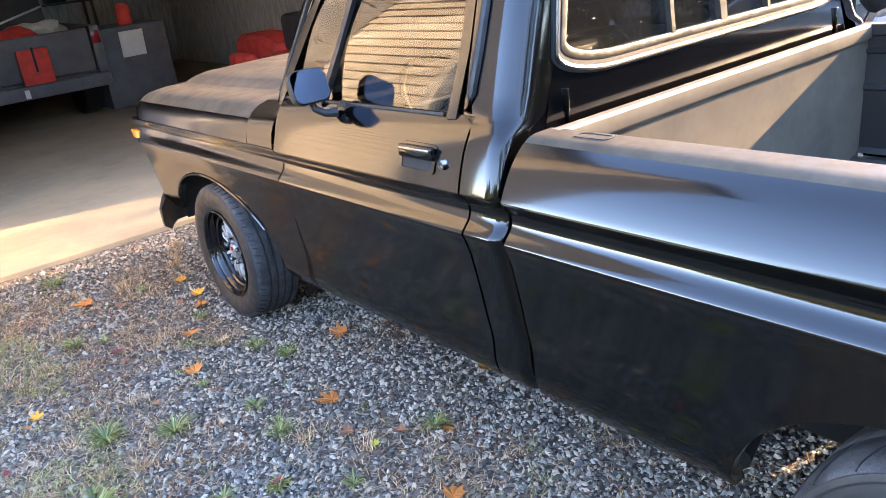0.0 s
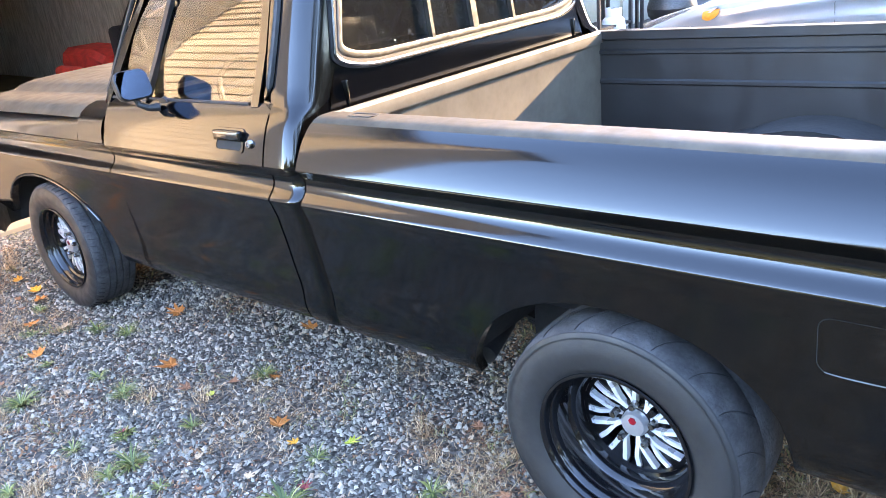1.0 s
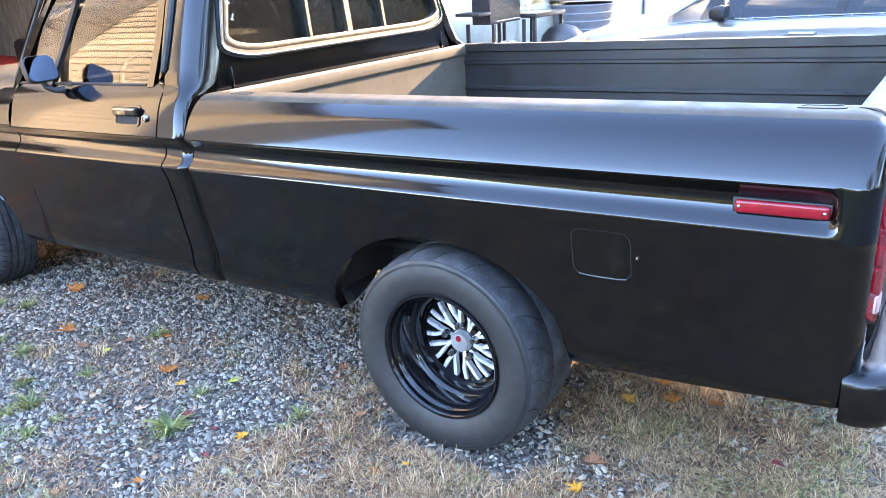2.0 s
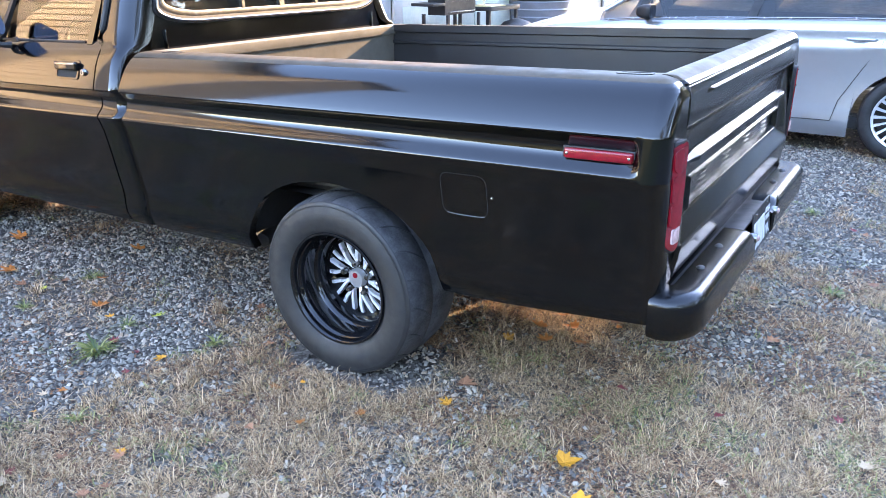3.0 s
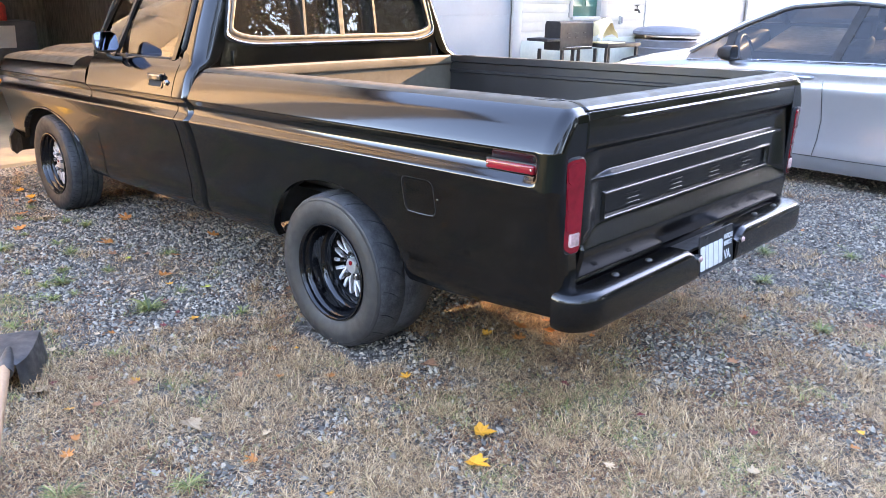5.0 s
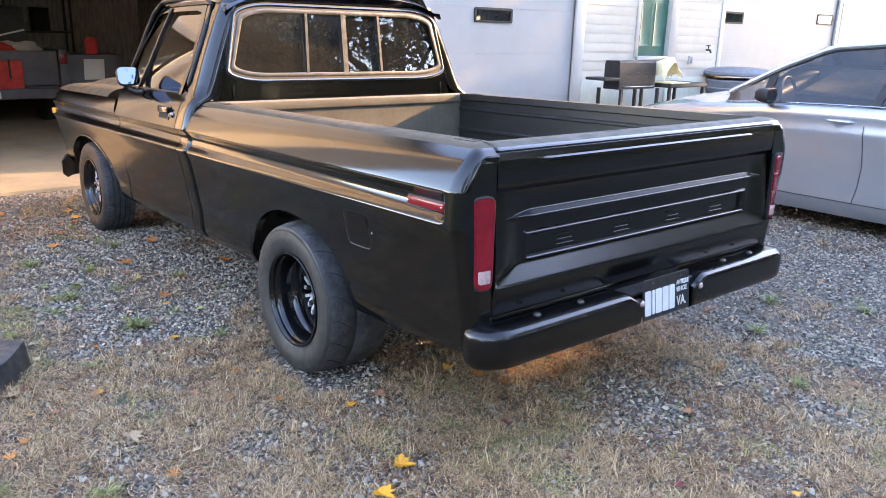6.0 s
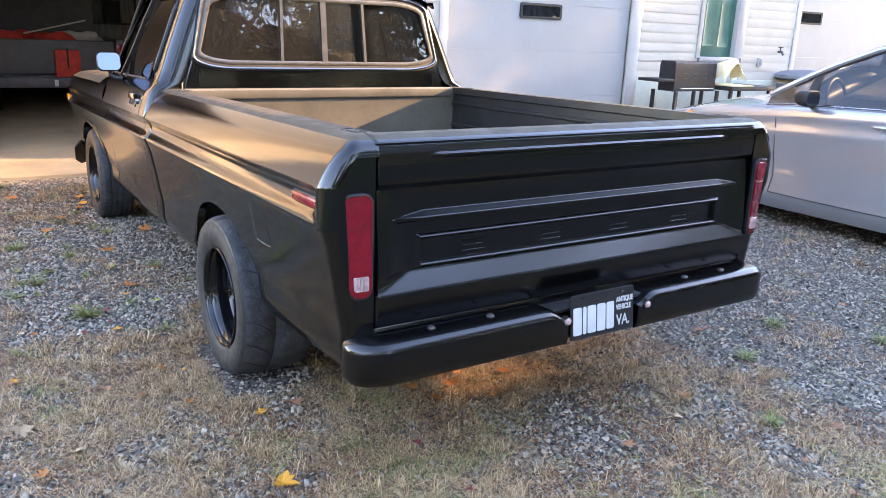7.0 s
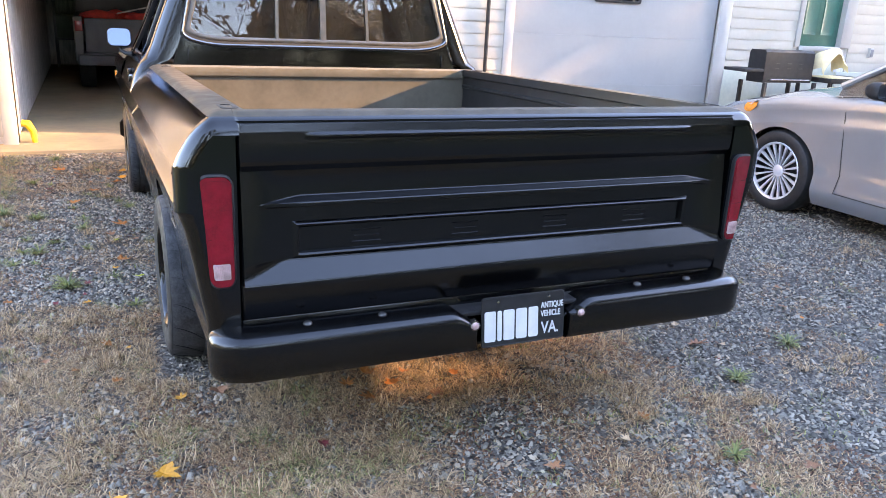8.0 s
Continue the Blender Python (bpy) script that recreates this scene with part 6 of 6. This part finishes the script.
M_WEED = island_ramp("green_weeds", ((0.0, (0.0342, 0.057, 0.01216)), (0.4, (0.118, 0.1368, 0.0304)), (0.75, (0.228, 0.228, 0.0532)), (1.0, (0.3192, 0.304, 0.1064))), 0.6)
M_LITTER = island_ramp("brown_leaf_litter", ((0.0, (0.0608, 0.02736, 0.0166)), (0.5, (0.1459, 0.06688, 0.03596)), (0.9, (0.2736, 0.1338, 0.05533)), (1.0, (0.3648, 0.2736, 0.166))), 0.85)
rng = np.random.default_rng(7)


def fbm(x, y, f, seed):
    return noise.fractal(Vector((x * f + seed, y * f - seed, seed * 0.37)), 1.0, 2.0, 3)


def gravel_share(x, y):
    """How much bare gravel lies at (x, y), 0 to 1."""
    w = 0.5 * fbm(x, y, 0.9, 3.1) + 0.35 * fbm(x, y, 3.1, 8.0)
    track = smooth01(-2.0, -1.3, x + w) * smooth01(-0.1, 0.8, y + w) * (0.22 + 0.78 * smooth01(-0.22, 0.06, fbm(x, y, 1.9, 40.0)))
    right = smooth01(0.25, 1.1, x + 0.15 * (y + 1) + 1.1 * w) * (0.25 + 0.75 * smooth01(-0.25, 0.05, fbm(x, y, 2.3, 44.0)))
    mid = smooth01(0.0, 0.3, fbm(x, y, 2.6, 12.0))
    under = smooth01(0.95, 0.7, abs(x)) * smooth01(-1.9, -1.3, y) * (1 - smooth01(0.0, -0.4, y) * smooth01(-0.15, -0.45, x)) * smooth01(-0.35, 0.1, fbm(x, y, 2.2, 66.0))
    return min(1.0, max(track, right, 0.9 * under, 0.5 * mid + 0.10))


def scatter(n, x0, x1, y0, y1):
    return np.stack([rng.uniform(x0, x1, n), rng.uniform(y0, y1, n)], 1)


def soup(name, verts, faces, material, label, category):
    me = bpy.data.meshes.new(name)
    me.from_pydata(verts, [], faces)
    me.materials.append(material)
    return tagged(new(name, me), label, category, kind="stuff")


GX, GY, GS = -3.6, -3.2, 0.05
GRID = np.array([[gravel_share(GX + i * GS, GY + j * GS) for j in range(200)] for i in range(200)])
GREEN = np.array([[fbm(GX + i * GS, GY + j * GS, 2.4, 31.0) for j in range(200)] for i in range(200)])
BROWN = np.array([[fbm(GX + i * GS, GY + j * GS, 2.2, 51.0) for j in range(200)] for i in range(200)])


def share(grid, p):
    return grid[np.clip(((p[:, 0] - GX) / GS).astype(int), 0, 199), np.clip(((p[:, 1] - GY) / GS).astype(int), 0, 199)]


def build_gravel():
    base = np.array([(1, 0, 0), (0.3, 0.9, 0.1), (-0.8, 0.5, 0), (-0.7, -0.6, 0.1), (0.4, -0.8, 0), (0.35, 0.3, 0.75), (-0.4, -0.1, 0.85), (0.1, -0.4, 0.7)], float)
    tris = np.array([(0, 1, 5), (1, 2, 6), (1, 6, 5), (2, 3, 6), (3, 4, 7), (3, 7, 6), (4, 0, 7), (0, 5, 7), (5, 6, 7)])
    pts = np.concatenate([scatter(80000, -2.3, 0.5, 0.0, 4.5), scatter(66000, -3.0, 0.8, -2.8, 0.0), scatter(66000, 0.5, 3.9, -2.7, 1.6), scatter(9000, 0.5, 3.9, 1.6, 4.5), scatter(9000, -3.4, -2.3, 0.0, 4.5), scatter(12000, 3.9, 6.4, -2.7, 4.5)])
    pts = pts[rng.random(len(pts)) < share(GRID, pts) * 1.0 + 0.06]
    w = np.minimum(np.minimum((pts[:, 0] + 3.35) / 0.7, (pts[:, 1] + 2.85) / 0.5), (6.4 - pts[:, 0]) / 0.8) + 0.35 * np.sin(pts[:, 0] * 5.1 + pts[:, 1] * 3.3) * np.sin(pts[:, 1] * 4.7)
    pts = pts[rng.random(len(pts)) < w]
    n = len(pts)
    s = (0.0046 + 0.0084 * rng.random((n, 1, 1)) ** 2.0) * (1 + 0.5 * (pts[:, 0] > 3.9))[:, None, None]
    a = rng.uniform(0, 6.283, n)[:, None]
    q = base[None] * s * np.concatenate([1 + 0.5 * rng.random((n, 1, 1)), 0.7 + 0.4 * rng.random((n, 1, 1)), 0.6 + 0.6 * rng.random((n, 1, 1))], 2) * rng.uniform(0.75, 1.25, (n, 8, 1))
    t = rng.normal(0, 0.38, (n, 2, 1))
    x, y = q[:, :, 0], q[:, :, 1]
    z = q[:, :, 2] + x * t[:, 0] + y * t[:, 1] + rng.uniform(-0.005, 0.006, (n, 1))
    V = np.stack([pts[:, :1] + x * np.cos(a) - y * np.sin(a), pts[:, 1:] + x * np.sin(a) + y * np.cos(a), z], 2).reshape(-1, 3)
    F = (tris[None] + 8 * np.arange(n)[:, None, None]).reshape(-1, 3)
    soup("gravel", V.tolist(), F.tolist(), M_STONE, "blue-grey crushed stone gravel over the drive", "gravel")


def blades(name, spots, per, length, width, spread, material, label, category, low=0.02, high=0.35):
    """Thin bent blades, per of them round each spot; low to high is how steeply they rise."""
    p = np.repeat(np.asarray(spots), per, axis=0)
    n = len(p)
    a = rng.uniform(0, 6.283, n)
    ln, w = length * rng.uniform(0.4, 1.3, n), width * rng.uniform(0.6, 1.4, n)
    up = rng.uniform(low, high, n)
    b = p + rng.normal(0, spread, (n, 2))
    d = np.stack([np.cos(a), np.sin(a)], 1)
    e = np.stack([-d[:, 1], d[:, 0]], 1)
    run = ln * np.sqrt(np.maximum(0.05, 1 - up ** 2))
    bend = (rng.normal(0, 0.12, n) * ln)[:, None] * e
    m = b + d * (run * 0.5)[:, None] + bend
    tip = b + d * run[:, None]
    z0 = rng.uniform(0.0, 0.008, n)
    z1, z2 = z0 + up * ln * 0.6 + 0.003, z0 + up * ln * rng.uniform(0.5, 1.0, n) + 0.002
    e = e * w[:, None]
    V = np.stack([np.column_stack([b - e, z0]), np.column_stack([b + e, z0]), np.column_stack([m + e * 0.85, z1]), np.column_stack([m - e * 0.85, z1]), np.column_stack([tip, z2])], 1).reshape(-1, 3)
    k = 5 * np.arange(n)
    F = np.stack([k, k + 1, k + 2, k + 3], 1).tolist() + np.stack([k + 3, k + 2, k + 4], 1).tolist()
    return soup(name, V.tolist(), F, material, label, category)


def build_grass():
    p = np.concatenate([scatter(36000, -3.3, 0.9, -2.9, 4.5), scatter(16000, 0.5, 4.0, -2.9, 4.5), scatter(30000, -2.6, 1.2, -2.5, 0.6)])
    tyre = (np.abs(np.abs(p[:, 0]) - 0.82) < 0.2) & ((np.abs(p[:, 1]) < 0.3) | (np.abs(p[:, 1] - 2.97) < 0.3))
    w = np.minimum((p[:, 0] + 3.35) / 0.6, (p[:, 1] + 2.9) / 0.5) + 0.35 * np.sin(p[:, 0] * 4.1 - p[:, 1] * 3.1) * np.sin(p[:, 1] * 5.3)
    p = p[~tyre & (p[:, 1] < 4.5) & (rng.random(len(p)) < w)]
    g, r, q = share(GRID, p), rng.random(len(p)), rng.random(len(p))
    rust = share(BROWN, p)
    grass = r > 0.06 + g * 1.0
    dry = p[grass & (q < 0.6 + 0.4 * (rust < 0.15))]
    red = p[(grass & (rust > 0.06) & (q < 0.55)) | ((rust > 0.2) & (q < 0.25))]
    green = p[((share(GREEN, p) > 0.37 - 0.52 * ((p[:, 0] < -1.75) & (p[:, 1] > 0.6))) & (grass | ((p[:, 0] < -1.6) & (r > 0.5))) & (q < 0.3 + 0.35 * (p[:, 0] < -1.6))) | (r < 0.012)]
    brown = p[((rust > -0.05) & (q < 0.45)) | ((rust > 0.12) & (r < 0.8)) | (q < 0.09)]
    blades("dry_grass", dry, 9, 0.034, 0.0010, 0.022, M_STRAW, "matted dry straw-coloured grass between the stones", "grass", 0.02, 0.5)
    blades("reddish_grass", red, 6, 0.032, 0.0010, 0.022, M_RUSTY, "dead reddish brown grass in patches", "grass", 0.02, 0.5)
    blades("green_grass", green, 8, 0.038, 0.0014, 0.02, M_WEED, "short green grass and weeds in patches", "grass", 0.1, 0.7)
    blades("leaf_litter", brown, 2, 0.016, 0.0035, 0.02, M_LITTER, "reddish brown crumbled leaf litter", "litter", 0.0, 0.4)
    c = dry[rng.random(len(dry)) < 0.026]
    blades("straw_clumps", c, 46, 0.07, 0.0010, 0.016, M_STRAW, "pale clumps of dead straw-coloured grass", "grass", 0.2, 0.95)


build_gravel()
build_grass()


def weed_tuft(x, y, r, n, wide):
    t = thing("weed_tuft", "leafy green weed tuft growing in the gravel", "weed", "weeds in the gravel", at=(x, y, 0))
    V, F = [], []
    k = 0
    for i in range(n * 4):
        a = rng.uniform(0, 6.283)
        ln, w = r * rng.uniform(0.25, 0.95), wide * rng.uniform(0.22, 0.5)
        up = rng.uniform(0.10, 0.95)
        d = np.array((math.cos(a), math.sin(a)))
        p = np.array((-d[1], d[0]))
        for q, ww in ((0.0, 0.4), (0.4, 1.0), (0.75, 0.8)):
            z = ln * up * (q * 1.6 - q * q) + 0.004
            V += [(*(d * ln * q + p * w * ww), z), (*(d * ln * q - p * w * ww), z)]
        V.append((*(d * ln), ln * up * 0.55 + 0.004))
        F += [(k, k + 1, k + 3, k + 2), (k + 2, k + 3, k + 5, k + 4), (k + 4, k + 5, k + 6)]
        k += 7
    me = bpy.data.meshes.new("leaves")
    me.from_pydata(V, [], F)
    me.materials.append(M_WEED)
    o = new("leaves", me)
    o.parent = t


for x, y, r, n, w in ((-0.99, 2.43, 0.09, 26, 0.004), (-1.05, 2.60, 0.08, 22, 0.004), (-0.886, 1.568, 0.09, 26, 0.004), (-1.343, 0.883, 0.11, 30, 0.009), (-1.495, 4.186, 0.12, 30, 0.005), (-1.28, 1.95, 0.10, 26, 0.004),
                      (-1.55, 2.25, 0.11, 30, 0.005), (-1.75, 2.4, 0.12, 34, 0.006), (-1.9, 2.0, 0.12, 34, 0.008), (-1.62, 3.3, 0.10, 26, 0.005), (-1.05, 0.55, 0.07, 16, 0.006), (-1.5, 1.5, 0.10, 24, 0.005),
                      (1.2, -1.0, 0.09, 26, 0.007), (1.7, -0.8, 0.10, 26, 0.006), (0.75, -1.45, 0.08, 22, 0.007), (1.9, 0.4, 0.12, 26, 0.004), (2.0, -1.2, 0.10, 24, 0.004), (-1.9, -0.5, 0.09, 22, 0.004), (-2.2, -0.3, 0.10, 24, 0.004)):
    weed_tuft(x, y, r, n, w)

for k in range(26):
    weed_tuft(rng.uniform(-2.15, -1.1), rng.uniform(0.5, 3.9), rng.uniform(0.045, 0.075), int(rng.integers(9, 16)), 0.005)

LEAF_MATS = {"orange": mat("orange_leaf", (0.496, 0.16, 0.024), 0.6, vary=0.35, scale=25, random=0.2), "yellow": mat("yellow_leaf", (0.64, 0.265, 0.012), 0.6, vary=0.25, scale=25, random=0.15),
             "brown": mat("brown_leaf", (0.336, 0.144, 0.064), 0.7, vary=0.4, scale=25, random=0.25), "lime": mat("lime_leaf", (0.44, 0.44, 0.04), 0.6, vary=0.25, scale=25),
             "pale": mat("pale_tan_leaf", (0.496, 0.336, 0.192), 0.7, vary=0.3, scale=25, random=0.2), "red": mat("dark_red_leaf", (0.2, 0.024, 0.024), 0.6, vary=0.3, scale=25)}


def leaf_mesh(seed, lobes):
    """A lobed leaf with pointed, toothed lobes, a stalk and curled edges."""
    r = random.Random(seed)
    tips = {5: ((180, 0.16), (158, 0.30), (140, 0.22), (118, 0.40), (103, 0.30), (92, 0.50), (78, 0.36), (62, 0.22), (50, 0.44), (40, 0.56), (30, 0.42), (18, 0.24), (10, 0.50), (0, 0.66)),
            3: ((180, 0.20), (150, 0.26), (128, 0.34), (110, 0.30), (92, 0.42), (75, 0.34), (58, 0.28), (42, 0.46), (28, 0.34), (14, 0.40), (0, 0.62))}[lobes]
    outline = [(a, q) for a, q in tips] + [(-a, q) for a, q in reversed(tips[1:-1])]
    V, F = [(0, 0, 0.0)], []
    curl = r.uniform(0.25, 0.7)
    for a, q in outline:
        rad = q * r.uniform(0.85, 1.15)
        x, y = rad * math.cos(radians(a)), rad * math.sin(radians(a)) * 1.1
        V.append((x, y, 0.03 + curl * y * y + 0.25 * x * abs(x) * r.uniform(0.2, 1.3) + r.uniform(-0.02, 0.05)))
    n = len(outline)
    F += [(0, 1 + i, 1 + (i + 1) % n) for i in range(n)]
    k = len(V)
    V += [(-0.14, -0.012, 0.03), (-0.14, 0.012, 0.03), (-0.52, 0.05, 0.10), (-0.52, 0.035, 0.10)]
    F.append((k, k + 1, k + 2, k + 3))
    me = bpy.data.meshes.new("leaf")
    me.from_pydata(V, [], F)
    return me


LEAF_SHAPES = [(leaf_mesh(i, 5 if i % 2 else 3)) for i in range(4)]
LEAF_COPIES = {}


def fallen_leaf(x, y, size, tone, z=0.022):
    i = rng.integers(0, 4)
    key = (int(i), tone)
    if key not in LEAF_COPIES:
        me = LEAF_SHAPES[i].copy()
        me.materials.append(LEAF_MATS[tone])
        LEAF_COPIES[key] = me
    o = new("fallen_leaf", LEAF_COPIES[key])
    o.matrix_basis = pose(x, y, z - 0.004, rng.uniform(-12, 12), rng.uniform(-12, 12), rng.uniform(0, 360)) @ Matrix.Diagonal((size, size, size, 1))
    tagged(o, {"orange": "curled orange fallen leaf on the gravel", "yellow": "bright yellow fallen leaf on dry grass", "brown": "shrivelled brown fallen leaf on the ground", "lime": "small lime-yellow fallen leaf on gravel",
               "pale": "pale tan dried leaf on the ground", "red": "small dark red fallen leaf on gravel"}[tone], "leaf", "fallen leaves")


for x, y, sz, tone in ((-1.05, -0.935, 0.088, "yellow"), (-1.20, -1.04, 0.09, "yellow"), (-1.726, -0.196, 0.09, "pale"), (-1.997, 0.391, 0.075, "pale"), (-1.576, -0.432, 0.05, "pale"), (-1.688, -0.529, 0.05, "orange"),
                       (-1.161, -0.256, 0.05, "orange"), (-1.085, 1.235, 0.085, "orange"), (-1.02, 0.935, 0.065, "lime"), (-0.53, 1.689, 0.085, "orange"), (-1.33, 2.595, 0.09, "orange"), (-1.055, 1.965, 0.10, "orange"),
                       (-0.75, 2.39, 0.09, "orange"), (-1.128, 2.767, 0.075, "pale"), (0.112, -1.306, 0.075, "brown"), (1.252, -0.683, 0.11, "brown"), (-1.44, 3.728, 0.10, "orange"), (-1.32, 3.55, 0.08, "brown"),
                       (-1.2, 2.95, 0.08, "orange"), (-1.0, 3.35, 0.08, "yellow"), (-1.05, 3.2, 0.09, "orange"), (-0.98, 3.6, 0.07, "yellow"), (-1.5, 3.05, 0.06, "red"), (-1.12, 1.75, 0.06, "brown"), (-1.0, 1.62, 0.06, "brown"),
                       (-0.88, 1.50, 0.055, "orange"), (-1.10, 1.62, 0.04, "lime"), (-1.42, 1.7, 0.06, "red"), (-1.25, 0.62, 0.05, "yellow"), (-1.18, 0.1, 0.05, "orange"), (-0.817, -0.448, 0.085, "brown"), (-0.952, -0.465, 0.05, "yellow"),
                       (-1.30, -0.12, 0.045, "orange"), (-0.35, -0.55, 0.07, "orange"), (-0.25, -0.48, 0.08, "orange"), (-0.18, -0.60, 0.07, "orange"), (-0.42, -0.42, 0.06, "yellow"), (-0.10, -0.52, 0.06, "orange"),
                       (-0.30, -0.68, 0.07, "orange"), (-0.05, -0.72, 0.07, "brown"), (0.08, -0.60, 0.05, "orange"), (0.95, -1.6, 0.06, "brown"), (1.45, -1.75, 0.06, "orange"), (1.7, -1.5, 0.05, "brown"), (0.55, -1.9, 0.06, "brown"),
                       (-0.9, -1.35, 0.045, "pale"), (-0.6, -1.7, 0.05, "pale"), (-1.9, 0.15, 0.05, "brown"), (-2.1, -0.1, 0.05, "orange"), (-2.0, 1.6, 0.06, "orange"), (-1.9, 2.75, 0.06, "yellow"), (1.1, -0.35, 0.06, "orange"),
                       (1.35, 0.2, 0.06, "brown"), (0.6, -1.15, 0.06, "orange"), (2.05, -0.45, 0.05, "brown"), (0.45, -1.25, 0.04, "pale"), (-1.35, 0.4, 0.04, "pale"), (-0.72, 0.62, 0.05, "brown"), (-0.95, 0.35, 0.05, "brown")):
    fallen_leaf(x, y, sz, tone)

# torn scraps and small leaves between the stones
for k in range(110):
    x, y = rng.uniform(-2.6, 0.2), rng.uniform(-2.4, 3.9)
    if k % 3 == 0:
        x, y = rng.uniform(0.4, 2.6), rng.uniform(-2.2, 0.6)
    if abs(x) < 0.97 and y > -0.2:
        x -= 1.3
    fallen_leaf(x, y, rng.uniform(0.022, 0.048), ("brown", "pale", "orange", "brown", "red", "pale", "brown", "yellow")[int(rng.integers(0, 8))], 0.020)


# ---- trees round the yard ----
M_BARK = mat("grey_bark", (0.13, 0.11, 0.09), 0.9, vary=0.4, scale=12, bump=0.4, bump_scale=25)
M_CROWN = mat("dull_autumn_foliage", (0.09, 0.10, 0.035), 0.7, island=0.5)
M_RUSSET = mat("russet_foliage", (0.22, 0.12, 0.04), 0.7, island=0.5)


def tree(x, y, height, seed, leaves, spread, material, name="tree"):
    t = thing(name, "tall half-bare autumn tree beyond the yard" if leaves < 3000 else "full leafy tree beyond the yard", "tree", "trees round the yard", at=(x, y, 0))
    r = random.Random(seed)
    bm = bmesh.new()
    tips = []

    def limb(p, d, ln, rad, depth):
        pts, q, dd = [p], p.copy(), d.copy()
        for _ in range(3):
            dd = (dd + Vector((r.uniform(-0.2, 0.2), r.uniform(-0.2, 0.2), r.uniform(-0.05, 0.16)))).normalized()
            q = q + dd * ln / 3
            pts.append(q.copy())
        tube(bm, pts, [rad, rad * 0.85, rad * 0.68, rad * 0.5], 6 if depth < 2 else 4, cap=False)
        if depth >= 4:
            tips.extend(pts[1:])
            return
        if depth >= 2:
            tips.append(q)
        for _ in range(3 if depth else 5):
            k = r.choice(pts[1:]) if depth else pts[r.choice((1, 2, 3))]
            a = r.uniform(0, 6.283)
            nd = (dd * 0.75 + Vector((math.cos(a), math.sin(a), r.uniform(0.0, 0.55))) * 0.8 * spread).normalized()
            limb(k.copy(), nd, ln * r.uniform(0.55, 0.75), rad * 0.48, depth + 1)
    limb(Vector((0, 0, -0.1)), Vector((0, 0, 1)), height * 0.5, height * 0.02, 0)
    part("trunk", bm, M_BARK, t, smooth=80)
    if leaves:
        g = np.random.default_rng(seed)
        tp_ = np.array([tuple(p) for p in tips])
        c = tp_[g.integers(0, len(tp_), leaves)] + g.normal(0, 0.05 * height * 0.6, (leaves, 3))
        u = g.normal(0, 1, (leaves, 3))
        v = g.normal(0, 1, (leaves, 3))
        u /= np.linalg.norm(u, axis=1)[:, None]
        v /= np.linalg.norm(v, axis=1)[:, None]
        s = g.uniform(0.05, 0.13, (leaves, 1)) * (1.6 if leaves >= 3000 else 1.0)
        V = np.stack([c - u * s, c + v * s * 0.5, c + u * s, c - v * s * 0.5], 1).reshape(-1, 3)
        F = [(4 * i, 4 * i + 1, 4 * i + 2, 4 * i + 3) for i in range(leaves)]
        me = bpy.data.meshes.new("crown")
        me.from_pydata(V.tolist(), [], F)
        me.materials.append(material)
        o = new("crown", me)
        o.parent = t


for i, (x, y, h, lv, mt) in enumerate(((-5.5, -13, 10, 1200, M_RUSSET), (-1.5, -16, 12, 5000, M_CROWN), (2.5, -13.5, 10, 900, M_RUSSET), (7.6, -17, 12, 8000, M_CROWN), (-10, -14, 11, 4500, M_CROWN), (10.5, -14, 11, 12000, M_CROWN),
                                       (-40, -10, 11, 4500, M_CROWN), (-42, 0, 12, 3500, M_CROWN), (-38, -20, 11, 3500, M_CROWN), (14.5, -5.9, 7.2, 14000, M_CROWN), (16.0, -9.0, 8, 9000, M_CROWN), (12.6, -5.0, 6.2, 20000, M_CROWN), (10.3, -4.6, 5.4, 14000, M_CROWN), (11.0, -8.0, 6.5, 9000, M_CROWN), (20, -12, 11, 9000, M_CROWN), (15, -15, 11, 9000, M_CROWN), (24, -9, 11, 9000, M_CROWN), (25, 1.7, 10.5, 10000, M_RUSSET), (27, 3.2, 10.0, 10000, M_RUSSET))):
    tree(x, y, h, 20 + i, lv, 1.0, mt)


def build_woods():
    """The belt of woods that closes the yard, as one mass of leaf clumps."""
    g = np.random.default_rng(99)
    k = 34000
    a = g.uniform(math.radians(150), math.radians(352), k)
    r = g.uniform(23.5, 27.0, k)
    top = (4.8 + 1.6 * np.sin(a * 9.0) + 0.9 * np.sin(a * 23.0 + 1.0)) * (1 + 0.25 * np.clip((np.degrees(a) - 215) / 15, 0, 1) * np.clip((325 - np.degrees(a)) / 10, 0, 1))
    z = top * g.random(k) ** 0.8
    c = np.stack([r * np.cos(a), r * np.sin(a), z], 1)
    u, v = g.normal(0, 1, (k, 3)), g.normal(0, 1, (k, 3))
    u /= np.linalg.norm(u, axis=1)[:, None]
    v /= np.linalg.norm(v, axis=1)[:, None]
    s = g.uniform(0.2, 0.55, (k, 1))
    V = np.stack([c - u * s, c + v * s * 0.6, c + u * s, c - v * s * 0.6], 1).reshape(-1, 3)
    soup("distant_woods", V.tolist(), np.arange(4 * k).reshape(-1, 4).tolist(), M_CROWN, "dim belt of autumn woods round the yard", "woods")


build_woods()
